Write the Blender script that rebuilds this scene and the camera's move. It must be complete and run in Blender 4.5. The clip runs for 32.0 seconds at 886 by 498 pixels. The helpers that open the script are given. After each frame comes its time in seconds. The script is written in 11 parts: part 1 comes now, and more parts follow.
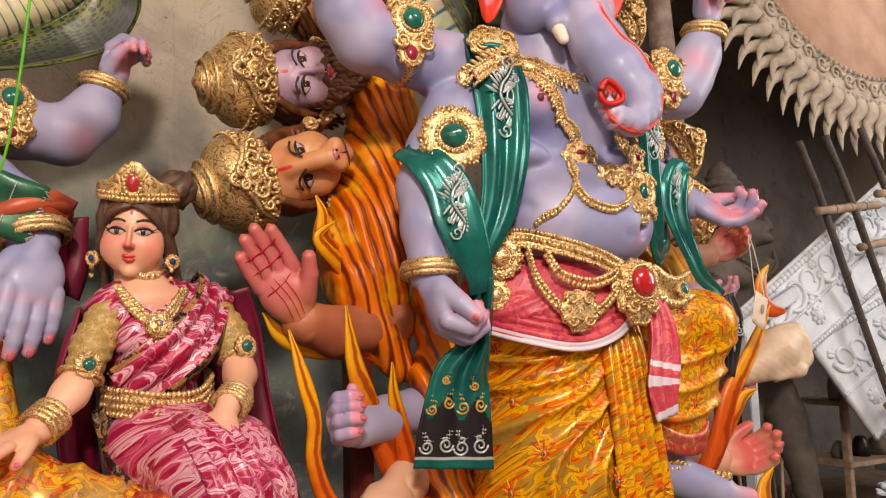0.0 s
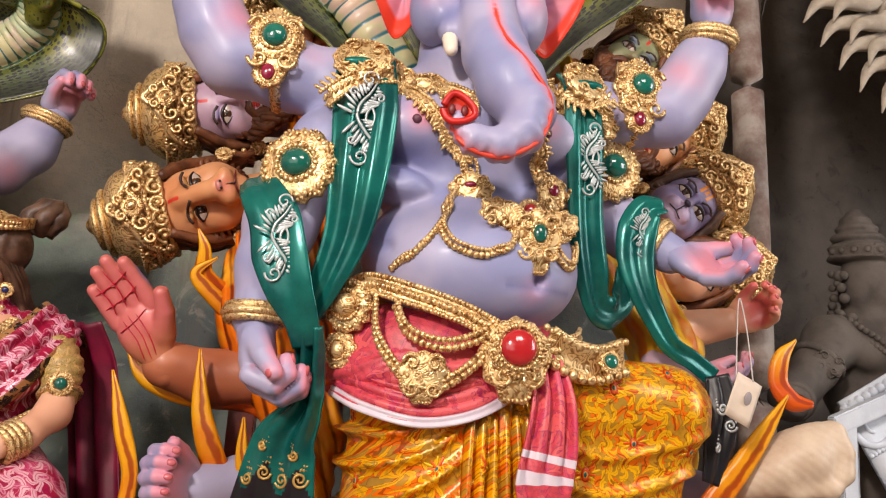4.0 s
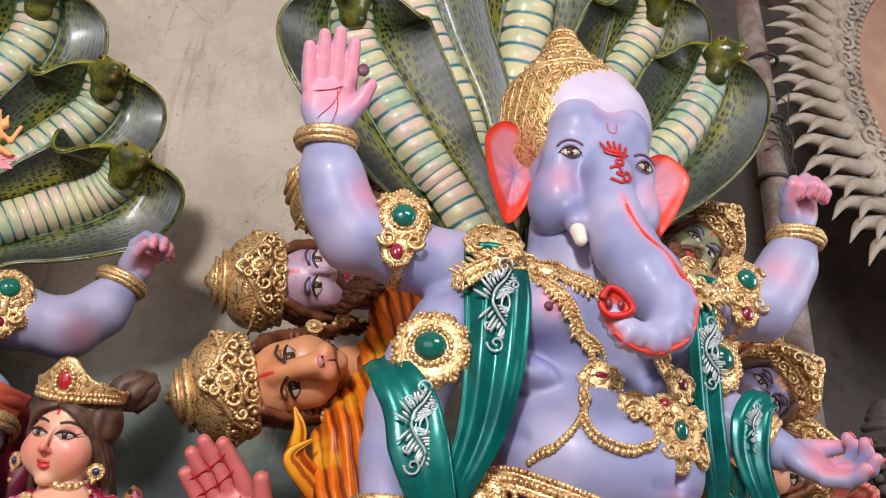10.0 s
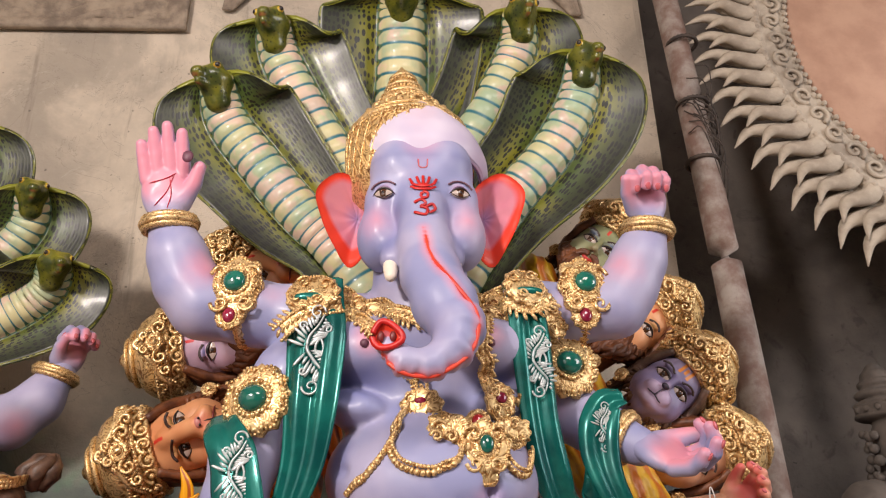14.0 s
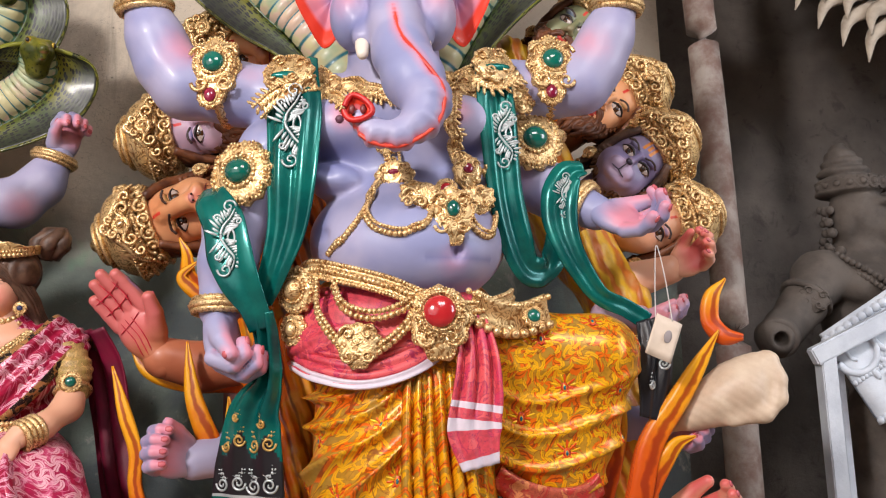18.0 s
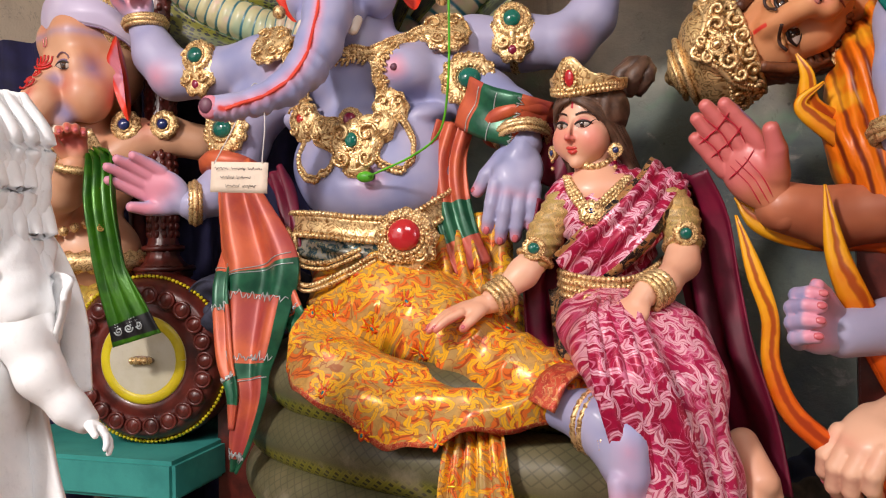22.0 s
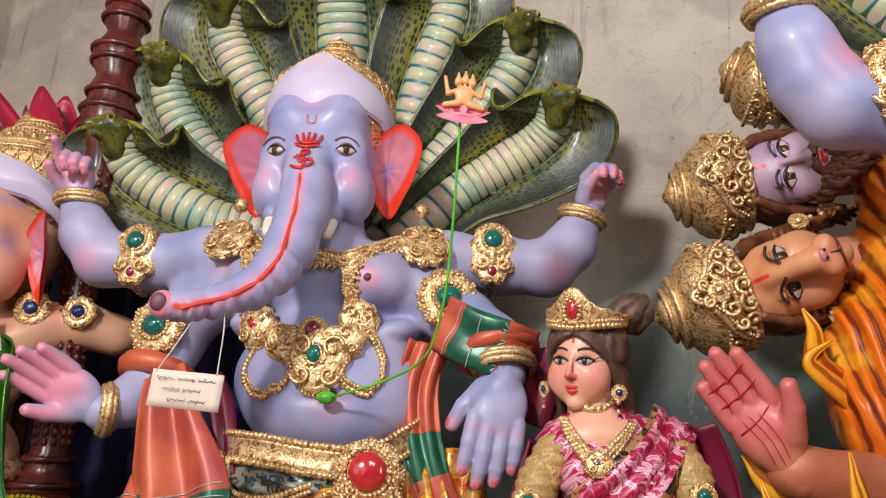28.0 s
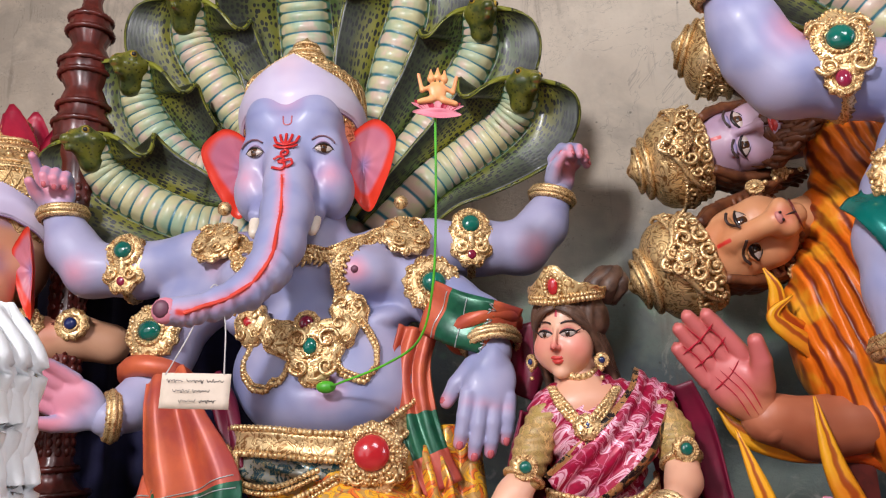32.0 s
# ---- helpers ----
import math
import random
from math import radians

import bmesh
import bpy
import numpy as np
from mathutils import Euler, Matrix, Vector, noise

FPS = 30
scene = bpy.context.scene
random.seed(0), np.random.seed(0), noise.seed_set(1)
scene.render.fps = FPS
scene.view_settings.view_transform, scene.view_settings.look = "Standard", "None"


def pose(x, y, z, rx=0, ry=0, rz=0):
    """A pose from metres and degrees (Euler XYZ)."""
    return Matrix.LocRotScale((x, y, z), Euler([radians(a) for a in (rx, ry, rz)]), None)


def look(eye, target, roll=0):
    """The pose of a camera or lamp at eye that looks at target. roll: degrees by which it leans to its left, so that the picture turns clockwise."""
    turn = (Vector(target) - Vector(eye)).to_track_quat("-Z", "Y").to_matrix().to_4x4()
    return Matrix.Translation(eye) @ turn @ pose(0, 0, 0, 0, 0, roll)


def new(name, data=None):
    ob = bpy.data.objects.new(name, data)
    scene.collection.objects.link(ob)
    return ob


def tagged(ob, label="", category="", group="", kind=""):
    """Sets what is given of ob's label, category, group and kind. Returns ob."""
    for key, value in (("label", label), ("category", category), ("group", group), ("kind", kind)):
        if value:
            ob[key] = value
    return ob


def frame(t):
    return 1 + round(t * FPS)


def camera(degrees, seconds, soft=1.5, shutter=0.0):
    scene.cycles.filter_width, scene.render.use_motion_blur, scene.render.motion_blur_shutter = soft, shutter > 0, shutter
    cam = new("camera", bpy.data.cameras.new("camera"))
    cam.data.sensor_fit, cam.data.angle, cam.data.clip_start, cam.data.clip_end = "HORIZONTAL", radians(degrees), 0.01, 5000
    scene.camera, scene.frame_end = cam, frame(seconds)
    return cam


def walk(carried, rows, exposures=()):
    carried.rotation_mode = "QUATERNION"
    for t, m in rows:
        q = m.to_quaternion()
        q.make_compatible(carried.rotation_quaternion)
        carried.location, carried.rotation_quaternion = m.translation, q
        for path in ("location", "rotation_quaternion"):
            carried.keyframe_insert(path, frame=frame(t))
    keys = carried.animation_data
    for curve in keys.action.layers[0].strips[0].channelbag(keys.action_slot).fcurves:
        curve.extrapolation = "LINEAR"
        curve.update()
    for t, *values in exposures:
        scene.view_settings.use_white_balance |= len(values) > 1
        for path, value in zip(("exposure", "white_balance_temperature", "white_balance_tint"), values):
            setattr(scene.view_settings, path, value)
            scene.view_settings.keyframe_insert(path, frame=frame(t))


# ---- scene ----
cam = camera(60.5, 32.0, soft=1.15)
METRES, EYE, TILT, LEAN, TURN = 6.6, 1.55, 6.6, 1.5, 0.0
EXPOSE = [(0.0, -0.15, 7560, 18), (3.5, -0.01, 7160, 17), (6.0, -0.13, 6120, 14), (12.0, -0.06, 6120, 14), (13.0, -0.06, 6970, 18), (17.0, -0.01, 6370, 16), (19.0, 0.06, 6420, 14), (21.0, -0.06, 6510, 15), (24.0, -0.06, 6910, 18), (25.0, -0.06, 7360, 18), (26.0, -0.06, 6360, 11), (28.5, -0.06, 6100, 14), (32.0, -0.06, 5950, 14)]
ROWS = [
    (0.0, 0.0, 0.0, 0.0, 0.0, 0.0, -0.0),
    (0.5, 0.0336, -0.0036, -0.0015, -0.25, -0.5, 2.39),
    (1.0, 0.0782, -0.0119, -0.0014, -1.96, -3.95, 0.11),
    (1.5, 0.1032, 0.0165, -0.0073, 1.5, -5.16, -2.86),
    (2.0, 0.1319, 0.0513, -0.0059, 7.1, -5.48, -3.61),
    (2.5, 0.1757, 0.0766, -0.0116, 12.94, -6.29, -2.95),
    (3.0, 0.1962, 0.0879, -0.0077, 16.41, -4.92, -2.58),
    (3.5, 0.1944, 0.0991, -0.0016, 18.15, -0.36, -2.89),
    (5.5, 0.1861, 0.0952, 0.0098, 22.94, 7.07, -2.37),
    (6.0, 0.1648, 0.0869, 0.0112, 25.7, 7.28, -2.75),
    (6.5, 0.1246, 0.0771, 0.0121, 24.63, 8.66, -3.12),
    (7.0, 0.1097, 0.0718, 0.0132, 22.15, 9.83, -4.97),
    (7.5, 0.1089, 0.0727, 0.0132, 19.68, 11.07, -6.48),
    (8.0, 0.1036, 0.0727, 0.013, 17.09, 12.41, -7.8),
    (8.5, 0.0997, 0.0736, 0.0138, 15.04, 14.01, -7.99),
    (9.0, 0.0981, 0.0749, 0.0126, 14.37, 14.7, -7.54),
    (9.5, 0.0987, 0.0759, 0.0133, 14.08, 15.14, -6.44),
    (10.0, 0.1011, 0.0771, 0.013, 14.02, 15.36, -4.82),
    (10.5, 0.1114, 0.0804, 0.0121, 14.31, 15.19, -2.78),
    (11.0, 0.1356, 0.0844, 0.013, 14.85, 14.45, -0.8),
    (11.5, 0.1698, 0.0885, 0.0129, 15.45, 12.98, 0.84),
    (12.0, 0.194, 0.0901, 0.0108, 16.2, 11.26, 1.98),
    (12.5, 0.2068, 0.0985, 0.0, 15.96, 8.59, 2.46),
    (13.0, 0.224, 0.1165, 0.0069, 19.44, 9.94, 2.75),
    (13.5, 0.242, 0.1107, 0.018, 23.25, 16.46, 2.35),
    (15.5, 0.2835, 0.0893, 0.0149, 26.87, 16.82, 2.22),
    (16.0, 0.284, 0.0872, 0.0119, 26.65, 14.86, 2.51),
    (16.5, 0.2836, 0.0853, 0.0086, 26.28, 12.18, 2.78),
    (17.0, 0.2836, 0.0835, 0.0059, 25.86, 8.97, 3.02),
    (17.5, 0.2823, 0.085, 0.0022, 25.5, 5.46, 3.15),
    (18.0, 0.2812, 0.0873, -0.0007, 25.18, 1.98, 3.1),
    (18.5, 0.2803, 0.0899, -0.0042, 25.53, -0.93, 2.99),
    (19.0, 0.2792, 0.0932, -0.0065, 26.54, -3.22, 2.9),
    (19.5, 0.2775, 0.0938, -0.0062, 28.58, -4.3, 3.02),
    (20.0, 0.2677, 0.0919, -0.0021, 38.07, -2.74, 4.19),
    (20.5, 0.2338, 0.0825, 0.001, 47.29, -1.41, 4.81),
    (21.0, 0.1932, 0.0715, -0.0019, 51.4, -1.48, 5.08),
    (21.5, 0.1658, 0.0695, -0.0062, 53.0, -2.81, 5.59),
    (22.0, 0.1253, 0.0812, -0.0126, 53.46, -5.33, 5.37),
    (22.5, 0.1066, 0.0817, -0.0192, 52.79, -8.29, 4.7),
    (23.0, 0.0859, 0.0718, -0.0213, 51.2, -11.77, 3.36),
    (23.5, 0.061, 0.0526, -0.0193, 46.59, -13.29, 2.06),
    (24.0, 0.0549, 0.0477, -0.0204, 44.62, -13.7, 1.1),
    (24.5, 0.0512, 0.0558, -0.021, 44.1, -12.56, 0.86),
    (25.0, 0.0482, 0.072, -0.0214, 44.15, -9.88, 0.76),
    (25.5, 0.0474, 0.0801, -0.0172, 44.46, -6.68, 0.79),
    (26.0, 0.0483, 0.0803, -0.0116, 44.79, -2.97, 0.86),
    (26.5, 0.0502, 0.0789, -0.0075, 45.02, 0.81, 0.93),
    (28.5, 0.0614, 0.0679, 0.0036, 43.63, 11.24, 1.09),
    (29.0, 0.0685, 0.0587, 0.0045, 41.07, 11.93, 0.64),
    (29.5, 0.0758, 0.0495, 0.0055, 37.62, 12.01, 0.22),
    (30.0, 0.0874, 0.0489, 0.0078, 32.55, 11.93, 0.07),
    (30.5, 0.1027, 0.047, 0.0091, 30.7, 11.33, 1.09),
    (31.0, 0.0998, 0.0476, 0.004, 33.92, 9.14, 2.23),
    (31.5, 0.0841, 0.0492, 0.0039, 38.61, 8.14, 3.55),
    (32.0, 0.0633, 0.0516, 0.0032, 42.5, 7.96, 5.36),
]
walk(cam, [(t, pose(0, 0, EYE, TILT, LEAN, TURN) @ pose(METRES * x, METRES * y, METRES * z, 90 + pitch, roll, yaw)) for t, x, y, z, yaw, pitch, roll in ROWS], EXPOSE)

# ---- world and light: an open-fronted workshop in daylight ----
world = bpy.data.worlds.new("daylight")
scene.world = world
world.use_nodes = True
wn = world.node_tree.nodes
sky = wn.new("ShaderNodeTexSky")
sky.sky_type, sky.sun_disc = "NISHITA", False
sky.sun_elevation, sky.sun_rotation = radians(48), radians(200)
wn["Background"].inputs["Strength"].default_value = 0.1
world.node_tree.links.new(sky.outputs["Color"], wn["Background"].inputs["Color"])


def area_lamp(name, eye, target, w, h, power, colour):
    data = bpy.data.lights.new(name, "AREA")
    data.shape, data.size, data.size_y, data.energy, data.color = "RECTANGLE", w, h, power, colour
    ob = new(name, data)
    ob.matrix_world = look(eye, target)
    return ob


# area lamp standing in for the open shop front behind the camera
area_lamp("shop_front_daylight", (-0.8, -3.9, 3.1), (-0.2, 3.2, 1.9), 7.4, 4.0, 120, (1.0, 0.97, 0.94))
# small key lamp added for the crisp wall shadows; no doorway is built
area_lamp("shadow_key_lamp", (0.3, -2.6, 4.3), (-0.2, 3.6, 2.7), 0.5, 0.5, 300, (1.0, 0.95, 0.88))
# fill lamp added high on the right to brighten that side
area_lamp("right_fill_lamp", (3.4, -0.4, 5.5), (0.8, 3.2, 1.6), 2.2, 1.4, 130, (1.0, 0.97, 0.94))
area_lamp("side_opening_daylight", (5.9, 3.9, 3.2), (3.3, 5.6, 1.6), 2.0, 2.6, 140, (0.9, 0.96, 1.0))

# ---- materials ----
def srgb(r, g, b):
    return tuple(((v / 255 + 0.055) / 1.055) ** 2.4 if v > 10 else v / 3300 for v in (r, g, b)) + (1.0,)


class Shade:
    """A small builder for node materials."""

    def __init__(self, name, rough=0.5, metal=0.0, coat=0.0):
        self.m = bpy.data.materials.new(name)
        self.m.use_nodes = True
        self.t = self.m.node_tree
        self.b = self.t.nodes["Principled BSDF"]
        self.b.inputs["Roughness"].default_value = rough
        self.b.inputs["Metallic"].default_value = metal
        self.b.inputs["Coat Weight"].default_value = coat
        self.b.inputs["Coat Roughness"].default_value = 0.15
        tc = self.t.nodes.new("ShaderNodeTexCoord")
        self.co = tc.outputs["Object"]

    def node(self, kind, **inp):
        n = self.t.nodes.new("ShaderNode" + kind)
        for k, v in inp.items():
            self.put(n.inputs[k.replace("_", " ")], v)
        return n

    def put(self, sock, v):
        if isinstance(v, bpy.types.NodeSocket):
            self.t.links.new(v, sock)
        else:
            sock.default_value = v

    def noise(self, scale, detail=4.0, dist=0.0, rough=0.6, co=None):
        n = self.node("TexNoise", Scale=scale, Detail=detail, Distortion=dist, Roughness=rough)
        self.put(n.inputs["Vector"], co or self.co)
        return n.outputs["Fac"]

    def cells(self, scale, feature="F1", co=None, jitter=1.0):
        n = self.node("TexVoronoi", Scale=scale, Randomness=jitter)
        n.feature = feature
        self.put(n.inputs["Vector"], co or self.co)
        return n.outputs["Distance"]

    def ramp(self, fac, lo, hi):
        n = self.node("MapRange")
        n.interpolation_type = "SMOOTHSTEP"
        for k, v in ((0, fac), (1, lo), (2, hi)):
            self.put(n.inputs[k], v)
        return n.outputs[0]

    def math(self, op, a, b=0.0):
        n = self.node("Math")
        n.operation = op
        self.put(n.inputs[0], a), self.put(n.inputs[1], b)
        return n.outputs[0]

    def mix(self, fac, a, b, how="MIX"):
        n = self.t.nodes.new("ShaderNodeMix")
        n.data_type, n.blend_type = "RGBA", how
        self.put(n.inputs[0], fac), self.put(n.inputs[6], a), self.put(n.inputs[7], b)
        return n.outputs[2]

    def scaled(self, x, y, z):
        n = self.node("Mapping")
        self.put(n.inputs["Vector"], self.co)
        n.inputs["Scale"].default_value = (x, y, z)
        return n.outputs["Vector"]

    def split(self):
        n = self.node("SeparateXYZ")
        self.put(n.inputs[0], self.co)
        return n.outputs

    def paint(self):
        """Brush masks carried by the mesh: blush, second paint, third paint."""
        a = self.t.nodes.new("ShaderNodeAttribute")
        a.attribute_name = "paint"
        n = self.node("SeparateColor")
        self.put(n.inputs[0], a.outputs["Color"])
        return n.outputs

    def strip(self):
        """Cloth coordinates carried by the mesh: across, along."""
        a = self.t.nodes.new("ShaderNodeAttribute")
        a.attribute_name = "strip"
        n = self.node("SeparateXYZ")
        self.put(n.inputs[0], a.outputs["Vector"])
        return a.outputs["Vector"], n.outputs

    def bump(self, h, strength=0.3, dist=0.01):
        n = self.node("Bump", Height=h, Strength=strength, Distance=dist)
        if self.b.inputs["Normal"].is_linked:
            self.put(n.inputs["Normal"], self.b.inputs["Normal"].links[0].from_socket)
        self.put(self.b.inputs["Normal"], n.outputs[0])

    def done(self, colour, rough=None):
        self.put(self.b.inputs["Base Color"], colour)
        if rough is not None:
            self.put(self.b.inputs["Roughness"], rough)
        return self.m


def painted(name, col, col2=None, rough=0.42, metal=0.0, coat=0.0, scale=6, grain=60, bump=0.12):
    """Brushed paint on plaster: two tones mottled, fine grain, slight relief."""
    s = Shade(name, rough, metal, coat)
    col2 = col2 or tuple(v * 0.78 for v in col[:3]) + (1,)
    f = s.ramp(s.noise(scale, 5), 0.35, 0.68)
    g = s.noise(grain, 4)
    c = s.mix(f, col, col2)
    c = s.mix(s.math("MULTIPLY", s.ramp(g, 0.55, 0.8), 0.25), c, tuple(v * 0.6 for v in col[:3]) + (1,))
    s.bump(g, bump, 0.004)
    return s.done(c)


def skin(name, col, shade, blush, second, third=(0.12, 0.19, 0.5, 1), rough=0.45):
    """Airbrushed skin: two tones, blush, painted marks; third is brushed-in shading."""
    s = Shade(name, rough, 0.0, 0.05)
    p = s.paint()
    c = s.mix(s.ramp(s.noise(2.6, 3), 0.4, 0.62), col, shade)
    c = s.mix(s.math("MULTIPLY", s.ramp(s.noise(38, 5), 0.5, 0.8), 0.12), c, shade)
    wob = s.math("MULTIPLY", s.math("SUBTRACT", s.noise(14, 4), 0.5), 0.25)
    c = s.mix(s.ramp(s.math("ADD", p[0], wob), 0.12, 0.95), c, blush)
    c = s.mix(s.ramp(s.math("ADD", p[1], wob), 0.2, 0.8), c, second)
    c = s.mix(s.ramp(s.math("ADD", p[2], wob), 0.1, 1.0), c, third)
    s.bump(s.noise(70, 3), 0.05, 0.004)
    return s.done(c)


def gold(name, light=(242, 210, 154), dark=(160, 112, 62), scale=70, bump=0.28):
    """Gilt plaster: bright leaf on raised filigree, hollows' shade painted brown, rubbed patches."""
    s = Shade(name, 0.3, 0.72)
    swirl = s.math("SINE", s.math("MULTIPLY", s.noise(scale * 0.3, 1, 1.5, 0.4), 34.0))
    h = s.math("ADD", s.math("MULTIPLY", swirl, 0.3), s.noise(scale * 0.8, 2))
    s.bump(h, bump, 0.005)
    c = s.mix(s.ramp(h, 0.1, 0.6), srgb(*dark), srgb(*light))
    c = s.mix(s.math("MULTIPLY", s.ramp(s.noise(7, 4), 0.5, 0.75), 0.4), c, srgb(246, 222, 176))
    return s.done(c, s.ramp(s.noise(22, 4), -0.2, 1.35))


def brocade(name, ground, leaf, leaf2, curl, scale=9.0, rough=0.34, metal=0.25):
    """Woven cloth with drawn-out leaves and fine curled outlines."""
    s = Shade(name, rough, metal)
    w = s.node("TexNoise", Scale=scale * 0.8, Detail=2.0, Roughness=0.5)
    s.put(w.inputs["Vector"], s.co)
    shift = s.node("VectorMath")
    shift.operation = "MULTIPLY_ADD"
    s.put(shift.inputs[0], w.outputs["Color"]), s.put(shift.inputs[2], s.co)
    shift.inputs[1].default_value = (1.9 / scale,) * 3
    co = shift.outputs[0]
    a = s.noise(scale, 2, 1.2, 0.5, co)
    b = s.noise(scale * 1.3, 2, 1.6, 0.5, s.scaled(1.1, 0.9, 0.8))
    c = s.mix(s.ramp(s.noise(scale * 5, 3), 0.35, 0.7), ground, tuple(v * 0.7 for v in ground[:3]) + (1,))
    c = s.mix(s.math("MULTIPLY", s.ramp(a, 0.52, 0.55), s.ramp(s.noise(2.4, 2), 0.34, 0.42)), c, leaf)
    c = s.mix(s.ramp(b, 0.585, 0.61), c, leaf2)
    for src, lv, wd in ((a, 0.525, 0.006), (b, 0.585, 0.007)):
        rim = s.math("ABSOLUTE", s.math("SUBTRACT", src, lv))
        c = s.mix(s.math("MULTIPLY", s.ramp(rim, wd * 1.6, wd * 0.6), 0.7), c, curl)
    line = s.math("ABSOLUTE", s.math("SUBTRACT", s.noise(scale * 1.5, 1, 2.6, 0.4, co), 0.5))
    c = s.mix(s.math("MULTIPLY", s.ramp(line, 0.011, 0.005), 0.75), c, curl)
    s.bump(s.math("ADD", a, s.math("MULTIPLY", s.noise(140, 2), 0.4)), 0.14, 0.005)
    return s.done(c)


def acanthus(name, ground, leaf, leaf2, curl, size=0.09, reach=0.66, rough=0.3, metal=0.12, worn=None):
    """Silk painted with curling sprigs: serrated leaves turned about scattered hearts, veins and thin tendrils."""
    s = Shade(name, rough, metal)
    x, y, z = s.split()
    flat = s.node("CombineXYZ")
    s.put(flat.inputs[0], s.math("ADD", x, s.math("MULTIPLY", y, 0.5)))
    s.put(flat.inputs[1], s.math("ADD", z, s.math("MULTIPLY", y, 0.7)))
    wob = s.node("TexNoise", Scale=0.9 / size, Detail=2.0, Roughness=0.5)
    s.put(wob.inputs["Vector"], flat.outputs[0])
    bend = s.node("VectorMath")
    bend.operation = "MULTIPLY_ADD"
    s.put(bend.inputs[0], wob.outputs["Color"]), s.put(bend.inputs[2], flat.outputs[0])
    bend.inputs[1].default_value = (0.8 * size, 0.8 * size, 0)

    def sprigs(sz, leaves, shift):
        at_ = s.node("VectorMath")
        s.put(at_.inputs[0], bend.outputs[0])
        at_.inputs[1].default_value = (shift, shift * 1.7, 0)
        n = s.node("TexVoronoi", Scale=1 / sz, Randomness=0.8)
        n.voronoi_dimensions = "2D"
        s.put(n.inputs["Vector"], at_.outputs[0])
        d = s.node("VectorMath")
        d.operation = "SUBTRACT"
        s.put(d.inputs[0], at_.outputs[0]), s.put(d.inputs[1], n.outputs["Position"])
        q = s.node("SeparateXYZ")
        s.put(q.inputs[0], d.outputs[0])
        k = s.node("SeparateColor")
        s.put(k.inputs[0], n.outputs["Color"])
        r = s.math("DIVIDE", s.math("SQRT", s.math("ADD", s.math("MULTIPLY", q.outputs[0], q.outputs[0]), s.math("MULTIPLY", q.outputs[1], q.outputs[1]))), sz)
        sense = s.math("SIGN", s.math("SUBTRACT", k.outputs[1], 0.5))
        ang = s.math("ADD", s.math("ARCTAN2", q.outputs[1], q.outputs[0]), s.math("ADD", s.math("MULTIPLY", k.outputs[0], 6.28), s.math("MULTIPLY", s.math("MULTIPLY", r, 2.6), sense)))
        petal = s.math("ADD", 0.5, s.math("MULTIPLY", s.math("COSINE", s.math("MULTIPLY", ang, float(leaves))), 0.5))
        teeth = s.math("MULTIPLY", s.math("COSINE", s.math("ADD", s.math("MULTIPLY", ang, leaves * 4.0), s.math("MULTIPLY", r, 30.0))), 0.09)
        edge = s.math("SUBTRACT", s.math("MULTIPLY", s.math("ADD", s.math("ADD", 0.08, s.math("MULTIPLY", petal, 0.92)), teeth), reach), r)
        body = s.ramp(edge, 0.0, 0.05)
        vein = s.math("MULTIPLY", s.ramp(petal, 0.965, 0.99), body)
        rim = s.math("MULTIPLY", s.ramp(s.math("ABSOLUTE", edge), 0.035, 0.012), s.ramp(r, 0.05, 0.14))
        return body, vein, rim

    dim = tuple(v * 0.74 for v in ground[:3]) + (1,)
    c = s.mix(s.ramp(s.noise(45, 3), 0.35, 0.7), ground, dim)
    if worn:
        c = s.mix(s.math("MULTIPLY", s.ramp(s.noise(3.1, 3), 0.46, 0.62), 0.6), c, worn)
    body2, vein2, rim2 = sprigs(size * 1.15, 3, 0.37)
    c = s.mix(body2, c, leaf2)
    c = s.mix(s.math("MULTIPLY", s.math("MAXIMUM", vein2, s.math("MULTIPLY", rim2, 0.5)), 0.7), c, curl)
    body, vein, rim = sprigs(size, 4, 0.0)
    c = s.mix(body, c, leaf)
    c = s.mix(s.math("MULTIPLY", vein, 0.7), c, ground)
    c = s.mix(s.math("MULTIPLY", rim, 0.45), c, curl)
    line = s.math("ABSOLUTE", s.math("SUBTRACT", s.noise(1.0 / size, 1, 1.4, 0.4, bend.outputs[0]), 0.5))
    c = s.mix(s.math("MULTIPLY", s.ramp(line, 0.016, 0.008), 0.7), c, curl)
    s.bump(s.math("ADD", body, s.math("MULTIPLY", s.noise(140, 2), 0.5)), 0.1, 0.004)
    return s.done(c)


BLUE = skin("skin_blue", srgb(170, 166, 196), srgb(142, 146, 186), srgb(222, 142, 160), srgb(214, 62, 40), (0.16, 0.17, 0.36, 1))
FLESH = skin("skin_flesh", srgb(216, 164, 130), srgb(202, 142, 108), srgb(196, 84, 74), srgb(190, 60, 40))
ROSE = skin("skin_rose", srgb(232, 182, 152), srgb(222, 164, 134), srgb(214, 98, 94), srgb(190, 30, 60), (0.5, 0.16, 0.13, 1), rough=0.42)
TAN = skin("skin_tan", srgb(222, 160, 114), srgb(202, 132, 88), srgb(206, 110, 86), srgb(206, 50, 40), (0.2, 0.17, 0.04, 1))
MAUVE = skin("skin_mauve", srgb(190, 160, 176), srgb(164, 134, 160), srgb(200, 130, 140), srgb(200, 50, 50))
VIOLET = skin("skin_violet", srgb(150, 138, 168), srgb(122, 112, 148), srgb(196, 172, 200), srgb(226, 140, 60), (0.05, 0.04, 0.09, 1))
OLIVE = skin("skin_olive", srgb(146, 148, 112), srgb(120, 124, 88), srgb(180, 120, 100), srgb(200, 60, 50))
